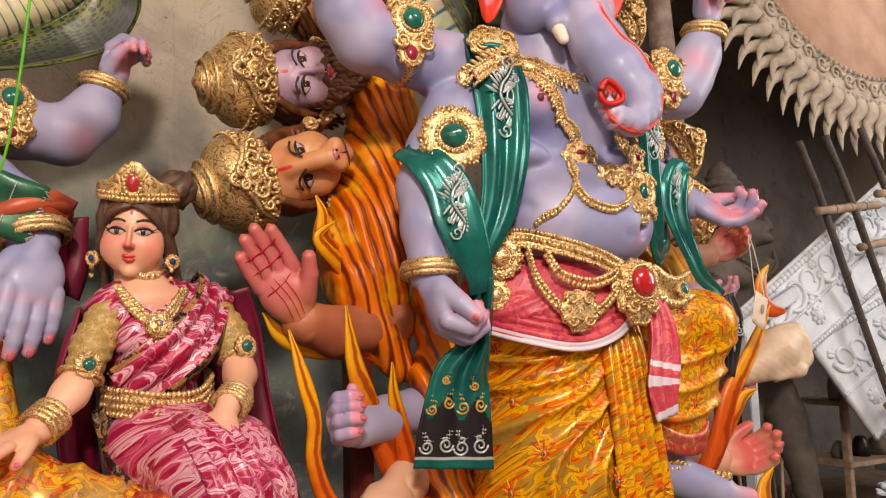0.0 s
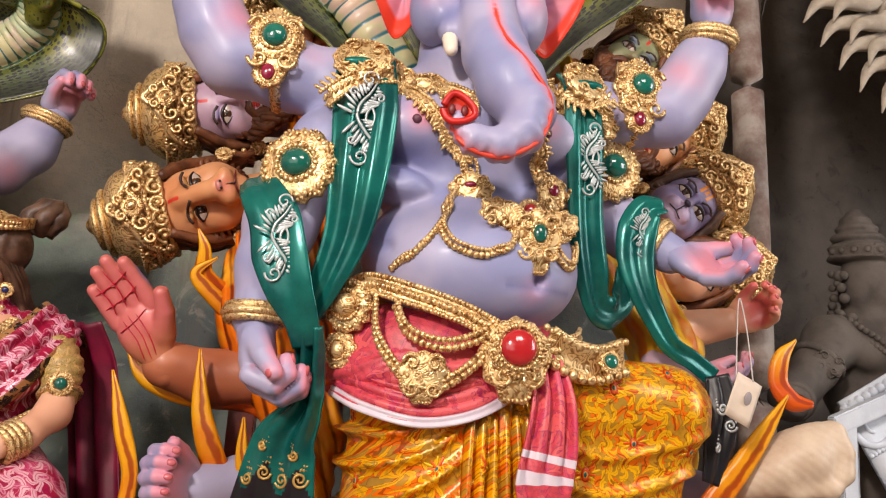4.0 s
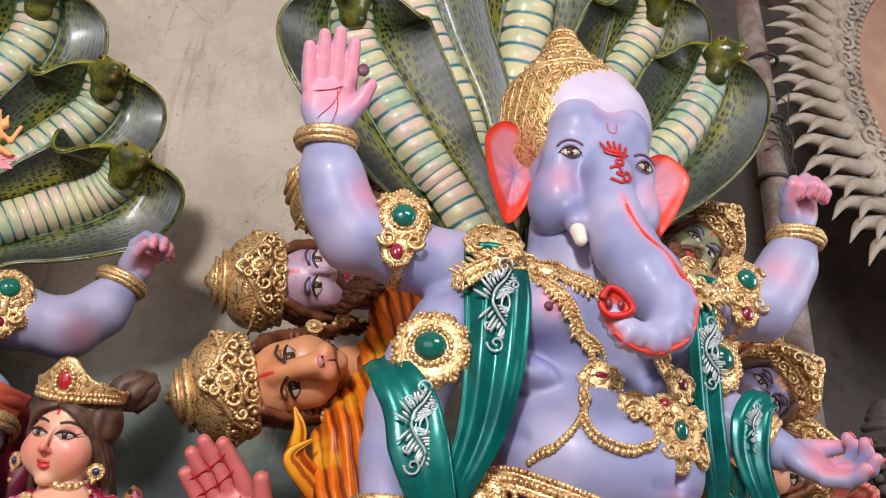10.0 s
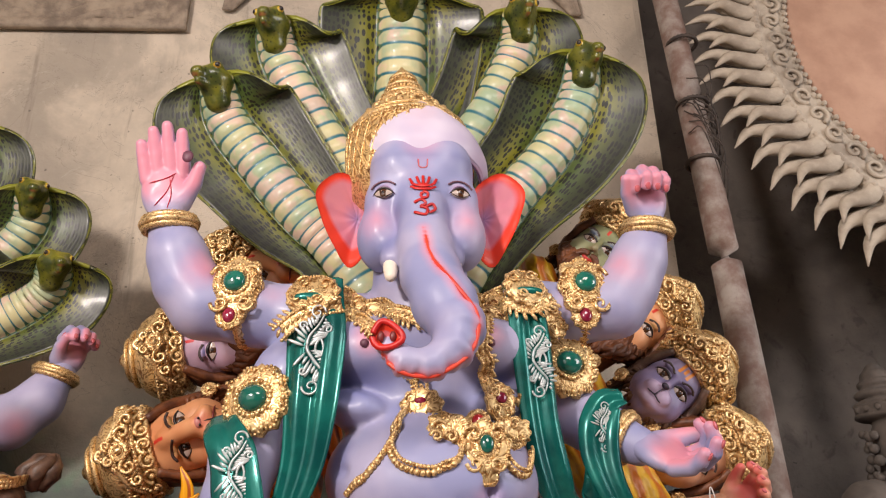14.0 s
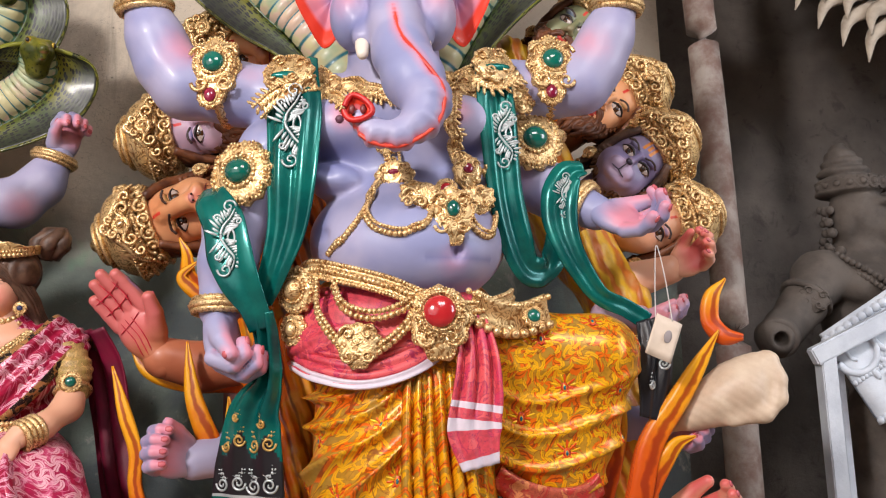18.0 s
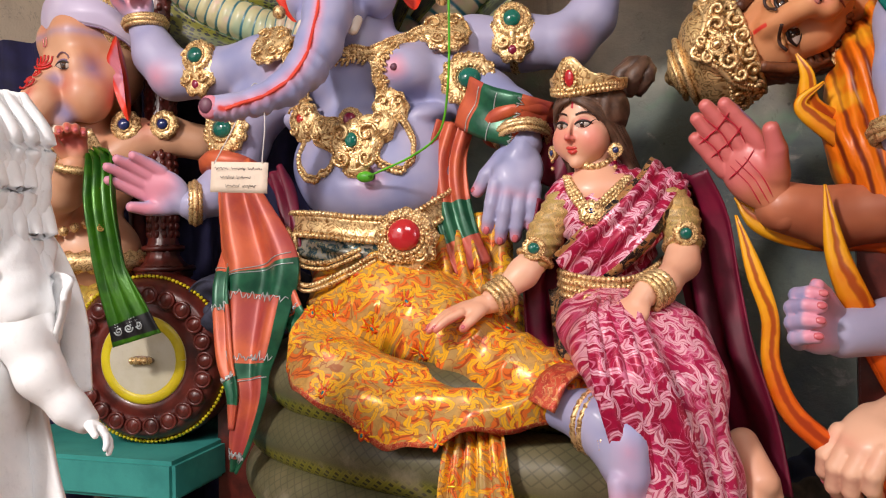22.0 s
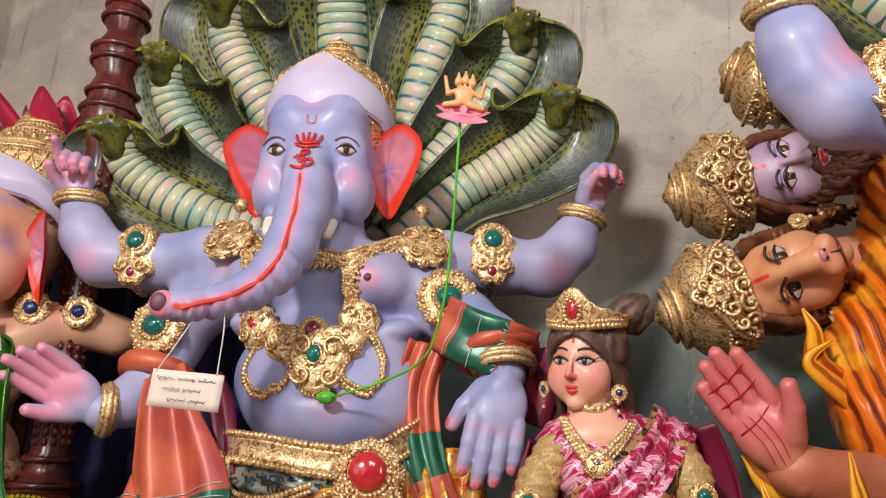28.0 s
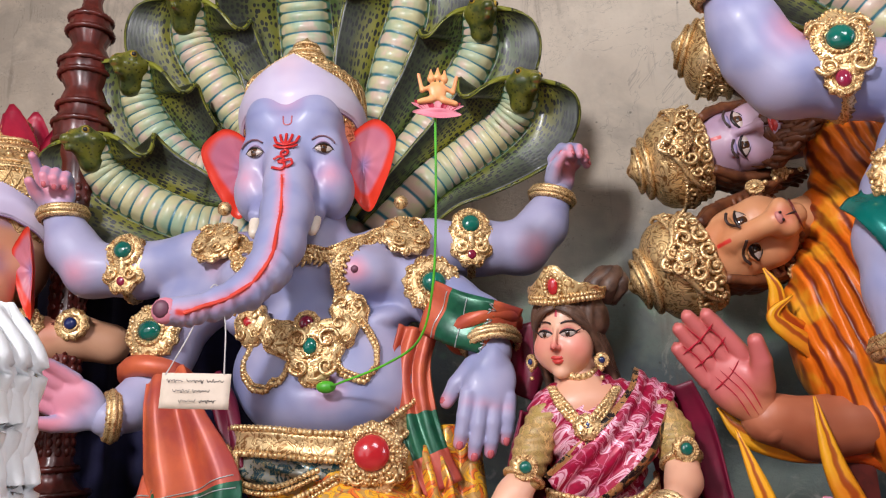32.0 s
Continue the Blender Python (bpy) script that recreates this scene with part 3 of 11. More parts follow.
def surface_net(f, lo, res):
    """Vertices and quads of the zero level of a field on a grid."""
    s = f < 0
    corners = [(a, b, c) for a in (0, 1) for b in (0, 1) for c in (0, 1)]
    n = f.shape
    cut = lambda g, o: g[o[0] : n[0] - 1 + o[0], o[1] : n[1] - 1 + o[1], o[2] : n[2] - 1 + o[2]]
    cnt = sum(cut(s, o).astype(np.int8) for o in corners)
    cells = np.argwhere((cnt > 0) & (cnt < 8))
    idx = np.full([m - 1 for m in n], -1, np.int32)
    idx[tuple(cells.T)] = np.arange(len(cells))
    val = {o: f[tuple((cells + o).T)] for o in corners}
    acc, num = np.zeros((len(cells), 3)), np.zeros(len(cells))
    for o in corners:
        for a in range(3):
            if o[a]:
                continue
            p = list(o)
            p[a] = 1
            va, vb = val[o], val[tuple(p)]
            m = (va < 0) != (vb < 0)
            t = np.where(m, va / np.where(m, va - vb, 1), 0)
            q = np.array(o, float) + t[:, None] * np.eye(3)[a]
            acc += q * m[:, None]
            num += m
    v = lo + res * (cells + acc / num[:, None])
    faces = []
    for a in range(3):
        b, c = (a + 1) % 3, (a + 2) % 3
        sa = [slice(1, -1)] * 3
        sb = list(sa)
        sa[a], sb[a] = slice(0, -1), slice(1, None)
        full0, full1 = s[tuple(sa)], s[tuple(sb)]
        e = np.argwhere(full0 != full1)
        if not len(e):
            continue
        flip = full0[tuple(e.T)]
        off = np.ones(3, int)
        off[a] = 0
        e = e + off
        db, dc = np.eye(3, dtype=int)[b], np.eye(3, dtype=int)[c]
        q = np.stack([idx[tuple((e + o).T)] for o in (-db - dc, -dc, 0 * db, -db)], 1)
        q[~flip] = q[~flip][:, ::-1]
        faces.append(q)
    return v, np.vstack(faces)


class Figure:
    """Gathers painted shapes into one mesh."""

    def __init__(self):
        self.v, self.f, self.m, self.p, self.s, self.mats, self.n = [], [], [], [], [], [], 0
        self.move = None

    def add(self, v, f, mat, paint=None, strip=None):
        v = np.asarray(v, float)
        if self.move is not None:
            v = v @ self.move[:3, :3].T + self.move[:3, 3]
        if mat not in self.mats:
            self.mats.append(mat)
        self.v.append(v)
        self.f.append(np.asarray(f) + self.n)
        self.m.append(np.full(len(f), self.mats.index(mat)))
        self.p.append(np.zeros((len(v), 3)) if paint is None else paint)
        self.s.append(np.zeros((len(v), 3)) if strip is None else strip)
        self.n += len(v)

    def clay(self, clay, mat, res=0.012, paint=None, disp=None):
        v, f = clay.skin(res)
        nrm = vertex_normals(v, f)
        if disp is not None:
            v = v + nrm * disp(v, nrm)[:, None]
        self.last = (v, vertex_normals(v, f))
        self.add(v, f, mat, None if paint is None else paint(v, nrm), np.column_stack([v[:, 0], v[:, 2], v[:, 1]]))
        return v

    def tube(self, pts, mat, n=None, seg=10, flat=1.0, up=(0, 0, 1), ridge=0.0, turns=0.0, ends=True, paint=None, cells=None):
        """A swept round or flattened rod through rows (x, y, z, radius)."""
        n = n or max(4, 6 * len(pts))
        c = curve(pts, n)
        p, r = c[:, :3], np.maximum(c[:, 3], 0.0008)
        d = unit(np.gradient(p, axis=0))
        side = np.cross(d, np.asarray(up, float))
        bad = np.linalg.norm(side, axis=1) < 0.05
        side[bad] = np.cross(d[bad], (0.3, 1, 0.2))
        side = unit(side)
        top = np.cross(side, d)
        th = np.linspace(0, 2 * np.pi, seg, endpoint=False)
        L = np.concatenate([[0], np.cumsum(np.linalg.norm(np.diff(p, axis=0), axis=1))])
        rr = r[:, None] * (1 + ridge * np.sin(3 * th[None] + turns * 2 * np.pi * L[:, None] / (L[-1] + 1e-9)))
        v = p[:, None] + side[:, None] * (np.cos(th)[None] * rr)[..., None] + top[:, None] * (np.sin(th)[None] * rr * flat)[..., None]
        v = v.transpose(1, 0, 2).reshape(-1, 3)
        f = grid_faces(seg, n, True)
        un = np.repeat(np.arange(seg) / seg, n)
        vn = np.tile(L / (L[-1] + 1e-9), seg)
        st = np.column_stack([un, vn, un * 0])
        if cells:
            st = np.column_stack([un * cells[0], np.tile(L, seg) * cells[1], un * 0])
        pt = None
        if paint == "under":
            low = np.clip(0.15 - np.repeat(np.sin(th), n) * 0.95, 0, 1)
            pt = np.column_stack([low, low * 0, low * 0])
        elif paint is not None:
            pt = np.tile(np.asarray(paint, float), (len(v), 1))
        if ends:
            a, b = len(v), len(v) + 1
            v = np.vstack([v, p[0], p[-1]])
            st = np.vstack([st, st[0], st[-1]])
            if pt is not None:
                pt = np.vstack([pt, pt[0], pt[-1]])
            k = (np.arange(seg) + 1) % seg
            i = np.arange(seg)
            f = np.vstack([f, np.stack([np.full(seg, a), k * n, i * n, i * n], 1), np.stack([np.full(seg, b), i * n + n - 1, k * n + n - 1, k * n + n - 1], 1)])
        self.add(v, f, mat, pt, st)

    def ball(self, c, r, mat, rot=None, seg=8, rings=6, paint=None):
        r = np.ones(3) * r
        th, ph = np.meshgrid(np.linspace(0, 2 * np.pi, seg, endpoint=False), np.linspace(0, np.pi, rings + 1), indexing="ij")
        v = np.stack([np.cos(th) * np.sin(ph) * r[0], np.sin(th) * np.sin(ph) * r[1], np.cos(ph) * r[2]], -1).reshape(-1, 3)
        if rot is not None:
            v = v @ np.asarray(rot).T
        self.add(v + np.asarray(c), grid_faces(seg, rings + 1, True)[:, ::-1], mat, None if paint is None else np.tile(paint, (len(v), 1)))

    def beads(self, pts, r, mat, gap=1.7, seg=6, rings=4, closed=False):
        p = loop_curve(pts, 160) if closed else curve(pts, 160)
        if closed:
            p = np.vstack([p, p[:1]])
        L = np.concatenate([[0], np.cumsum(np.linalg.norm(np.diff(p, axis=0), axis=1))])
        k = max(2, int(L[-1] / (r * gap)))
        at = np.linspace(0, L[-1], k + closed)[: k if closed else None]
        q = np.stack([np.interp(at, L, p[:, i]) for i in range(3)], 1)
        th, ph = np.meshgrid(np.linspace(0, 2 * np.pi, seg, endpoint=False), np.linspace(0, np.pi, rings + 1), indexing="ij")
        s = np.stack([np.cos(th) * np.sin(ph), np.sin(th) * np.sin(ph), np.cos(ph)], -1).reshape(-1, 3) * r
        v = (q[:, None] + s[None]).reshape(-1, 3)
        f0 = grid_faces(seg, rings + 1, True)[:, ::-1]
        f = (f0[None] + (np.arange(len(q)) * len(s))[:, None, None]).reshape(-1, 4)
        self.add(v, f, mat)

    def slab(self, P, thick, mat, mat_at=None, paint=None, strip=None):
        """A closed thick sheet from a grid of points P[u, v]; mat_at(u, v) may name another paint."""
        nu, nv = P.shape[:2]
        du, dv = np.gradient(P, axis=0), np.gradient(P, axis=1)
        nr = unit(np.cross(du, dv))
        a, b = P + nr * thick / 2, P - nr * thick / 2
        side_ = np.where(nr[..., 1:2] > 0, -1.0, 1.0)
        self.grid = (P + nr * side_ * (thick / 2 + 0.002), nr * side_)
        self.last = ((P + nr * side_ * thick / 2).reshape(-1, 3), (nr * side_).reshape(-1, 3))
        u, w = np.meshgrid(np.linspace(0, 1, nu), np.linspace(0, 1, nv), indexing="ij")
        st = np.stack([u, w, u * 0], -1) if strip is None else strip
        f = grid_faces(nu, nv)
        v = np.vstack([a.reshape(-1, 3), b.reshape(-1, 3)])
        k = nu * nv
        idx = np.arange(k).reshape(nu, nv)
        rim = np.concatenate([idx[:, 0], idx[-1, 1:], idx[-2::-1, -1], idx[0, -2:0:-1]])
        nx = np.roll(rim, -1)
        side = np.stack([rim, rim + k, nx + k, nx], 1)
        st2 = np.vstack([st.reshape(-1, 3)] * 2)
        pt = None if paint is None else np.vstack([paint.reshape(-1, 3)] * 2)
        allf = np.vstack([f, f[:, ::-1] + k, side])
        if mat_at is None:
            self.add(v, allf, mat, pt, st2)
            return
        mid = st2[allf].mean(1)
        names = [mat_at(x, y) for x, y in mid[:, :2]]
        first = True
        base = self.n
        for mm in dict.fromkeys(names):
            sel = np.array([q is mm for q in names])
            if first:
                self.add(v, allf[sel], mm, pt, st2)
                first = False
            else:
                if mm not in self.mats:
                    self.mats.append(mm)
                self.f.append(allf[sel] + base)
                self.m.append(np.full(sel.sum(), self.mats.index(mm)))

    def ribbon(self, path, width, mat, across, n=40, nu=12, thick=0.008, fold=0.02, waves=2.5, mat_at=None, taper=None, phase=0.0):
        """A strip of folded cloth along a path; across gives its breadth direction."""
        c = curve(path, n)
        d = unit(np.gradient(c, axis=0))
        ac = curve(across, n) if np.ndim(across) == 2 else np.tile(np.asarray(across, float), (n, 1))
        ac = unit(ac - d * (ac * d).sum(1, keepdims=True))
        nr = np.cross(ac, d)
        u = np.linspace(-0.5, 0.5, nu)
        w = width * (np.ones(n) if taper is None else np.interp(np.linspace(0, 1, n), np.linspace(0, 1, len(taper)), taper))
        t = np.linspace(0, 1, n)
        fo = fold * np.sin(u[:, None] * waves * 2 * np.pi + phase + 1.5 * np.sin(3 * t)[None]) * (0.6 + 0.4 * np.sin(5 * t + phase))[None]
        P = c[None] + ac[None] * (u[:, None] * w[None])[..., None] + nr[None] * fo[..., None]
        self.slab(P, thick, mat, mat_at)

    def blade(self, outline, mat, thick=0.02, bowl=0.0, rings=6, n=40, normal=(0, -1, 0), paint=None, centre=None, ripple=0.0):
        """A leaf, ear or flame cut to a closed outline, dished by bowl along normal."""
        o = loop_curve(outline, n)
        c = o.mean(0) if centre is None else np.asarray(centre, float)
        nm = np.asarray(normal, float)
        t = np.linspace(0.02, 1, rings)
        P = c + (o[:, None] - c) * t[None, :, None] - nm * (bowl * (1 - t**2))[None, :, None]
        if ripple:
            P = P + nm * (ripple * np.sin(np.arange(n) * 2 * np.pi * 9 / n)[:, None] * t[None] * (1 - t[None] ** 4))[..., None]
        th = (thick / 2 * np.sqrt(np.clip(1.02 - t**6, 0, 1)))[None, :, None]
        v = np.vstack([(P + nm * th).reshape(-1, 3), (P - nm * th).reshape(-1, 3)])
        k = n * rings
        f = grid_faces(n, rings, True)
        i = np.arange(n)
        e, g = i * rings + rings - 1, ((i + 1) % n) * rings + rings - 1
        f = np.vstack([f[:, ::-1], f + k, np.stack([e, g, g + k, e + k], 1)])
        tt = np.tile(np.tile(t, n), 2)
        pt = None if paint is None else paint(tt, v)
        self.add(v, f, mat, pt, np.column_stack([np.tile(np.repeat(i / n, rings), 2), tt, tt * 0]))

    def plaque(self, c, n, up, w, h, mat, shape=(1, 1, 1, 1, 1, 1, 1, 1), relief=0.012, thick=0.02, lobes=9, seed=0, curl=7.0, scrolls=True):
        """A chased ornament: a lobed outline with curled relief, mirror-alike."""
        n, up = unit(n), np.asarray(up, float)
        x = unit(np.cross(up, n))
        y = np.cross(n, x)
        na, nr = 44, 9
        th = np.linspace(0, 2 * np.pi, na, endpoint=False)
        s = np.interp(th % (2 * np.pi), np.linspace(0, 2 * np.pi, len(shape) + 1), list(shape) + [shape[0]])
        rim = s * (1 + 0.07 * np.cos(lobes * (th - np.pi / 2)))
        t = np.linspace(0.02, 1, nr)
        am = np.abs(((th - np.pi / 2 + np.pi) % (2 * np.pi)) - np.pi)
        hh = 0.5 * relief * (0.5 + 0.5 * np.sin(curl * t[None] * 3 + 3.1 * am[:, None] * (1 + seed % 3) + seed)) * (1 - t[None] ** 5) + thick * np.sqrt(1.001 - t[None] ** 4)
        P = c + x * (np.cos(th) * rim * w / 2)[:, None, None] * t[None, :, None] + y * (np.sin(th) * rim * h / 2)[:, None, None] * t[None, :, None] + n * hh[..., None]
        f = grid_faces(na, nr, True)
        self.add(P.reshape(-1, 3), f, mat)
        rimp = np.asarray(c) + x * (np.cos(th) * rim * w * 0.47)[:, None] + y * (np.sin(th) * rim * h * 0.47)[:, None] + n * thick * 0.5
        m_ = min(w, h)
        self.beads(rimp[::2], max(0.004, m_ * 0.03), mat, 2.0, 5, 3, closed=True)
        if scrolls and m_ > 0.07:
            for sx in (-1, 1):
                for px, py, sc, dr in ((0.22, 0.2, 1.0, 1), (0.2, -0.2, 0.85, -1)):
                    o = np.asarray(c) + x * sx * px * w + y * py * h + n * (thick + relief * 0.6)
                    sp = [o + (x * sx * math.cos(k * 0.62) + y * dr * math.sin(k * 0.62)) * m_ * 0.17 * sc * (1 - k / 15) for k in range(13)]
                    self.tube([(*q, m_ * 0.034 * (1.1 - 0.5 * k / 12)) for k, q in enumerate(sp)], mat, 26, 5, up=n)
        back = (np.asarray(c) + x * (np.cos(th) * rim * w / 2)[:, None] + y * (np.sin(th) * rim * h / 2)[:, None] - n * 0.01)
        v = np.vstack([P[:, -1], back, [np.asarray(c) - n * 0.01]])
        i = np.arange(na)
        j = (i + 1) % na
        self.add(v, np.vstack([np.stack([i, i + na, j + na, j], 1), np.stack([j + na, i + na, i * 0 + 2 * na, i * 0 + 2 * na], 1)]), mat)

    def rosette(self, c, n, r, gem, mat=None, up=(0, 0, 1), petals=11, gemr=0.45, gemh=1.0):
        """A round jewel: petalled rim, pearl ring and a domed stone."""
        mat = mat or GOLD
        c, n = np.asarray(c, float), unit(n)
        x = unit(np.cross(np.asarray(up, float), n))
        y = np.cross(n, x)
        self.plaque(c, n, y, 2 * r, 2 * r, mat, lobes=petals, relief=r * 0.1, thick=r * 0.2, curl=5, scrolls=False)
        ring = [c + n * r * 0.24 + r * (gemr + 0.1) * (x * np.cos(a) + y * np.sin(a) * gemh) for a in np.linspace(0, 2 * np.pi, 12, endpoint=False)]
        self.beads(ring, r * 0.085, mat, 1.6, closed=True)
        for a in np.linspace(0, 2 * np.pi, petals * 2, endpoint=False):
            q = c + r * 0.84 * (x * np.cos(a) + y * np.sin(a))
            self.ball(q + n * r * 0.12, (r * 0.105, r * 0.105, r * 0.105), mat, None, 6, 4)
        R = np.stack([x, y, n], 1)
        self.ball(c + n * r * 0.24, (r * gemr, r * gemr * gemh, r * 0.3), gem, R, 16, 10)

    def ring(self, c, axis, r, thick, mat, squash=1.0, rope=True, seg=40, up=(0, 1, 0)):
        """A bangle round axis."""
        ax = unit(axis)
        x = unit(np.cross(ax, up) if abs(ax @ unit(up)) < 0.95 else np.cross(ax, (1, 0, 0)))
        y = np.cross(ax, x)
        p = [np.asarray(c) + r * (x * np.cos(a) + y * squash * np.sin(a)) for a in np.linspace(0, 2 * np.pi, seg + 1)]
        self.tube([(*q, thick) for q in p], mat, n=seg * 2 + 1, seg=8, ridge=0.22 if rope else 0.0, turns=seg * 0.6, up=ax, ends=False)

    def lathe(self, c, prof, mat, seg=32, lobes=0, depth=0.0, tilt=(0, 0, 0), squash=1.0):
        """A turned shape from rows (radius, height), fluted by lobes."""
        p = np.asarray(prof, float)
        th = np.linspace(0, 2 * np.pi, seg, endpoint=False)
        k = 1 + depth * np.abs(np.sin(lobes * th / 2))
        v = np.stack([np.cos(th)[:, None] * p[None, :, 0] * k[:, None], np.sin(th)[:, None] * p[None, :, 0] * k[:, None] * squash, np.tile(p[:, 1], (seg, 1))], -1)
        v = v.reshape(-1, 3) @ np.array(Euler([radians(a) for a in tilt]).to_matrix()).T + np.asarray(c, float)
        self.add(v, grid_faces(seg, len(p), True), mat)

    def build(self, name, m=None):
        me = bpy.data.meshes.new(name)
        v, f = np.vstack(self.v), np.vstack(self.f)
        tri = f[:, 2] == f[:, 3]
        loops = np.where(tri, 3, 4)
        keep = np.ones((len(f), 4), bool)
        keep[tri, 3] = False
        me.vertices.add(len(v))
        me.vertices.foreach_set("co", v.astype(np.float32).ravel())
        me.loops.add(int(loops.sum()))
        me.loops.foreach_set("vertex_index", f[keep].astype(np.int32))
        me.polygons.add(len(f))
        me.polygons.foreach_set("loop_start", np.concatenate([[0], np.cumsum(loops)[:-1]]).astype(np.int32))
        me.polygons.foreach_set("use_smooth", np.ones(len(f), bool))
        me.polygons.foreach_set("material_index", np.concatenate(self.m).astype(np.int32))
        for mt in self.mats:
            me.materials.append(mt)
        a = me.attributes.new("paint", "FLOAT_COLOR", "POINT")
        a.data.foreach_set("color", np.column_stack([np.vstack(self.p), np.ones(len(v))]).astype(np.float32).ravel())
        b = me.attributes.new("strip", "FLOAT_VECTOR", "POINT")
        b.data.foreach_set("vector", np.vstack(self.s).astype(np.float32).ravel())
        me.update()
        me.validate()
        ob = new(name, me)
        if m is not None:
            ob.matrix_world = m
        return ob


def part(name, bm, material, parent=None, label="", smooth=False):
    """Links a bmesh as one mesh object under a thing."""
    me = bpy.data.meshes.new(name)
    bm.to_mesh(me)
    bm.free()
    me.materials.append(material)
    if smooth:
        me.polygons.foreach_set("use_smooth", np.ones(len(me.polygons), bool))
    ob = new(name, me)
    if parent:
        ob.parent = parent
    if label:
        ob["label"] = label
    return ob


def solid(x0, y0, z0, x1, y1, z1, bevel=0.004):
    """A bevelled block as a bmesh."""
    bm = bmesh.new()
    bmesh.ops.create_cube(bm, size=1)
    bmesh.ops.scale(bm, vec=(x1 - x0, y1 - y0, z1 - z0), verts=bm.verts)
    bmesh.ops.translate(bm, vec=((x0 + x1) / 2, (y0 + y1) / 2, (z0 + z1) / 2), verts=bm.verts)
    if bevel:
        bmesh.ops.bevel(bm, geom=bm.edges[:], offset=bevel, segments=2, affect="EDGES")
    return bm


def near(v, c, r):
    """A soft brush: 1 at c, 0 beyond r."""
    return np.clip(1 - np.linalg.norm(v - np.asarray(c, float), axis=1) / r, 0, 1)


def mask(*cols):
    n = len(next(c for c in cols if np.ndim(c)))
    return np.column_stack([np.clip(c * np.ones(n), 0, 1) for c in cols])

# ---- anatomy shared by the painted plaster figures ----
def drop(v, x, z, r=0.025):
    """The foremost point of a skin near x, z."""
    d = (v[:, 0] - x) ** 2 + (v[:, 2] - z) ** 2
    q = v[d < r * r]
    return q[np.argmin(q[:, 1])] if len(q) else v[np.argmin(d)]


def strokes(fig, v, o, rows, r, mat, lift=0.004):
    """Painted strokes laid on a face: rows of (x, z) from o."""
    for row in rows:
        pts = []
        for x, z in curve(row, 4 * len(row)):
            q = drop(v, o[0] + x, o[2] + z, 0.018)
            pts.append((o[0] + x, q[1] - lift, o[2] + z, r))
        fig.tube(pts, mat, n=len(pts), seg=6, flat=0.5, up=(0, 1, 0))


def leaf(fig, skin, o, way, ln, wd, mat, lift=0.0012):
    """One painted leaf laid on the nearest skin."""
    v, n = skin
    k = np.argmin(((v - o) ** 2).sum(1))
    nn = n[k]
    d = way - nn * (way @ nn)
    d = unit(d)
    R = np.stack([d, np.cross(nn, d), nn], 1)
    fig.ball(v[k] + nn * lift * 0.4, (ln / 2, wd / 2, lift), mat, R, 8, 4)


def spray(fig, skin, o, up, size, mat, stem=None, bend=0.6, leaves=5, lift=0.0012):
    """A curved spray of paired leaves."""
    v, n = skin
    k = np.argmin(((v - o) ** 2).sum(1))
    nn = n[k]
    y = unit(up - nn * (up @ nn))
    x = np.cross(y, nn)
    a, p = -bend, np.array(v[k]) - y * size * 0.5
    for i in range(leaves + 1):
        d = y * math.cos(a) + x * math.sin(a)
        q = p + d * size / leaves
        s = size * (0.4 - 0.055 * i)
        leaf(fig, skin, (p + q) / 2, d, size / leaves * 1.15, size * 0.035, stem or mat, lift)
        for g in (-1, 1):
            w = unit(d * 0.75 + (np.cross(nn, d)) * g)
            leaf(fig, skin, q + w * s * 0.36, w, s * 0.95, s * 0.5, mat, lift)
            leaf(fig, skin, q + w * s * 0.66 + d * s * 0.14, unit(w + d * 1.2), s * 0.5, s * 0.24, mat, lift)
        a += 2 * bend / leaves
        p = q
    leaf(fig, skin, p + d * size * 0.1, d, size * 0.25, size * 0.09, mat)


def flame_drop(fig, skin, o, up, size, core=None):
    """A jewelled drop in a blaze of small leaves."""
    v, n = skin
    k = np.argmin(((v - o) ** 2).sum(1))
    o, nn = np.array(v[k]), n[k]
    y = unit(up - nn * (up @ nn))
    x = np.cross(y, nn)
    for i in range(13):
        a = -2.5 + 5.0 * i / 12
        d = y * math.cos(a) + x * math.sin(a)
        r = size * (0.62 + 0.25 * math.cos(a) + 0.08 * (i % 2))
        leaf(fig, skin, o + d * r * 0.6, d, r * 0.7, size * 0.13, YLEAF if i % 2 else OLEAF, 0.0014)
    for ln, wd, mat, lift in ((0.8, 0.44, RLEAF, 0.002), (0.7, 0.36, OLEAF, 0.0027), (0.46, 0.27, YLEAF, 0.0034), (0.36, 0.21, core or TDROP, 0.0042)):
        leaf(fig, skin, o - y * size * 0.02, y, size * ln, size * wd, mat, lift)


def motifs(fig, skin, gap, draw, ok, seed=1, front=-0.15):
    """Places draw(o) over a skin at about gap metres, where ok(v) holds and the cloth faces the room."""
    v, n = skin
    sel = np.where((n[:, 1] < front) & ok(v))[0]
    rnd_ = np.random.RandomState(seed)
    rnd_.shuffle(sel)
    got = np.zeros((0, 3))
    for i in sel:
        if not len(got) or ((got - v[i]) ** 2).sum(1).min() > gap * gap:
            got = np.vstack([got, v[i]])
            near_ = ((v - v[i]) ** 2).sum(1) < (gap * 1.3) ** 2
            draw((v[near_], n[near_]), v[i], rnd_)
    return got


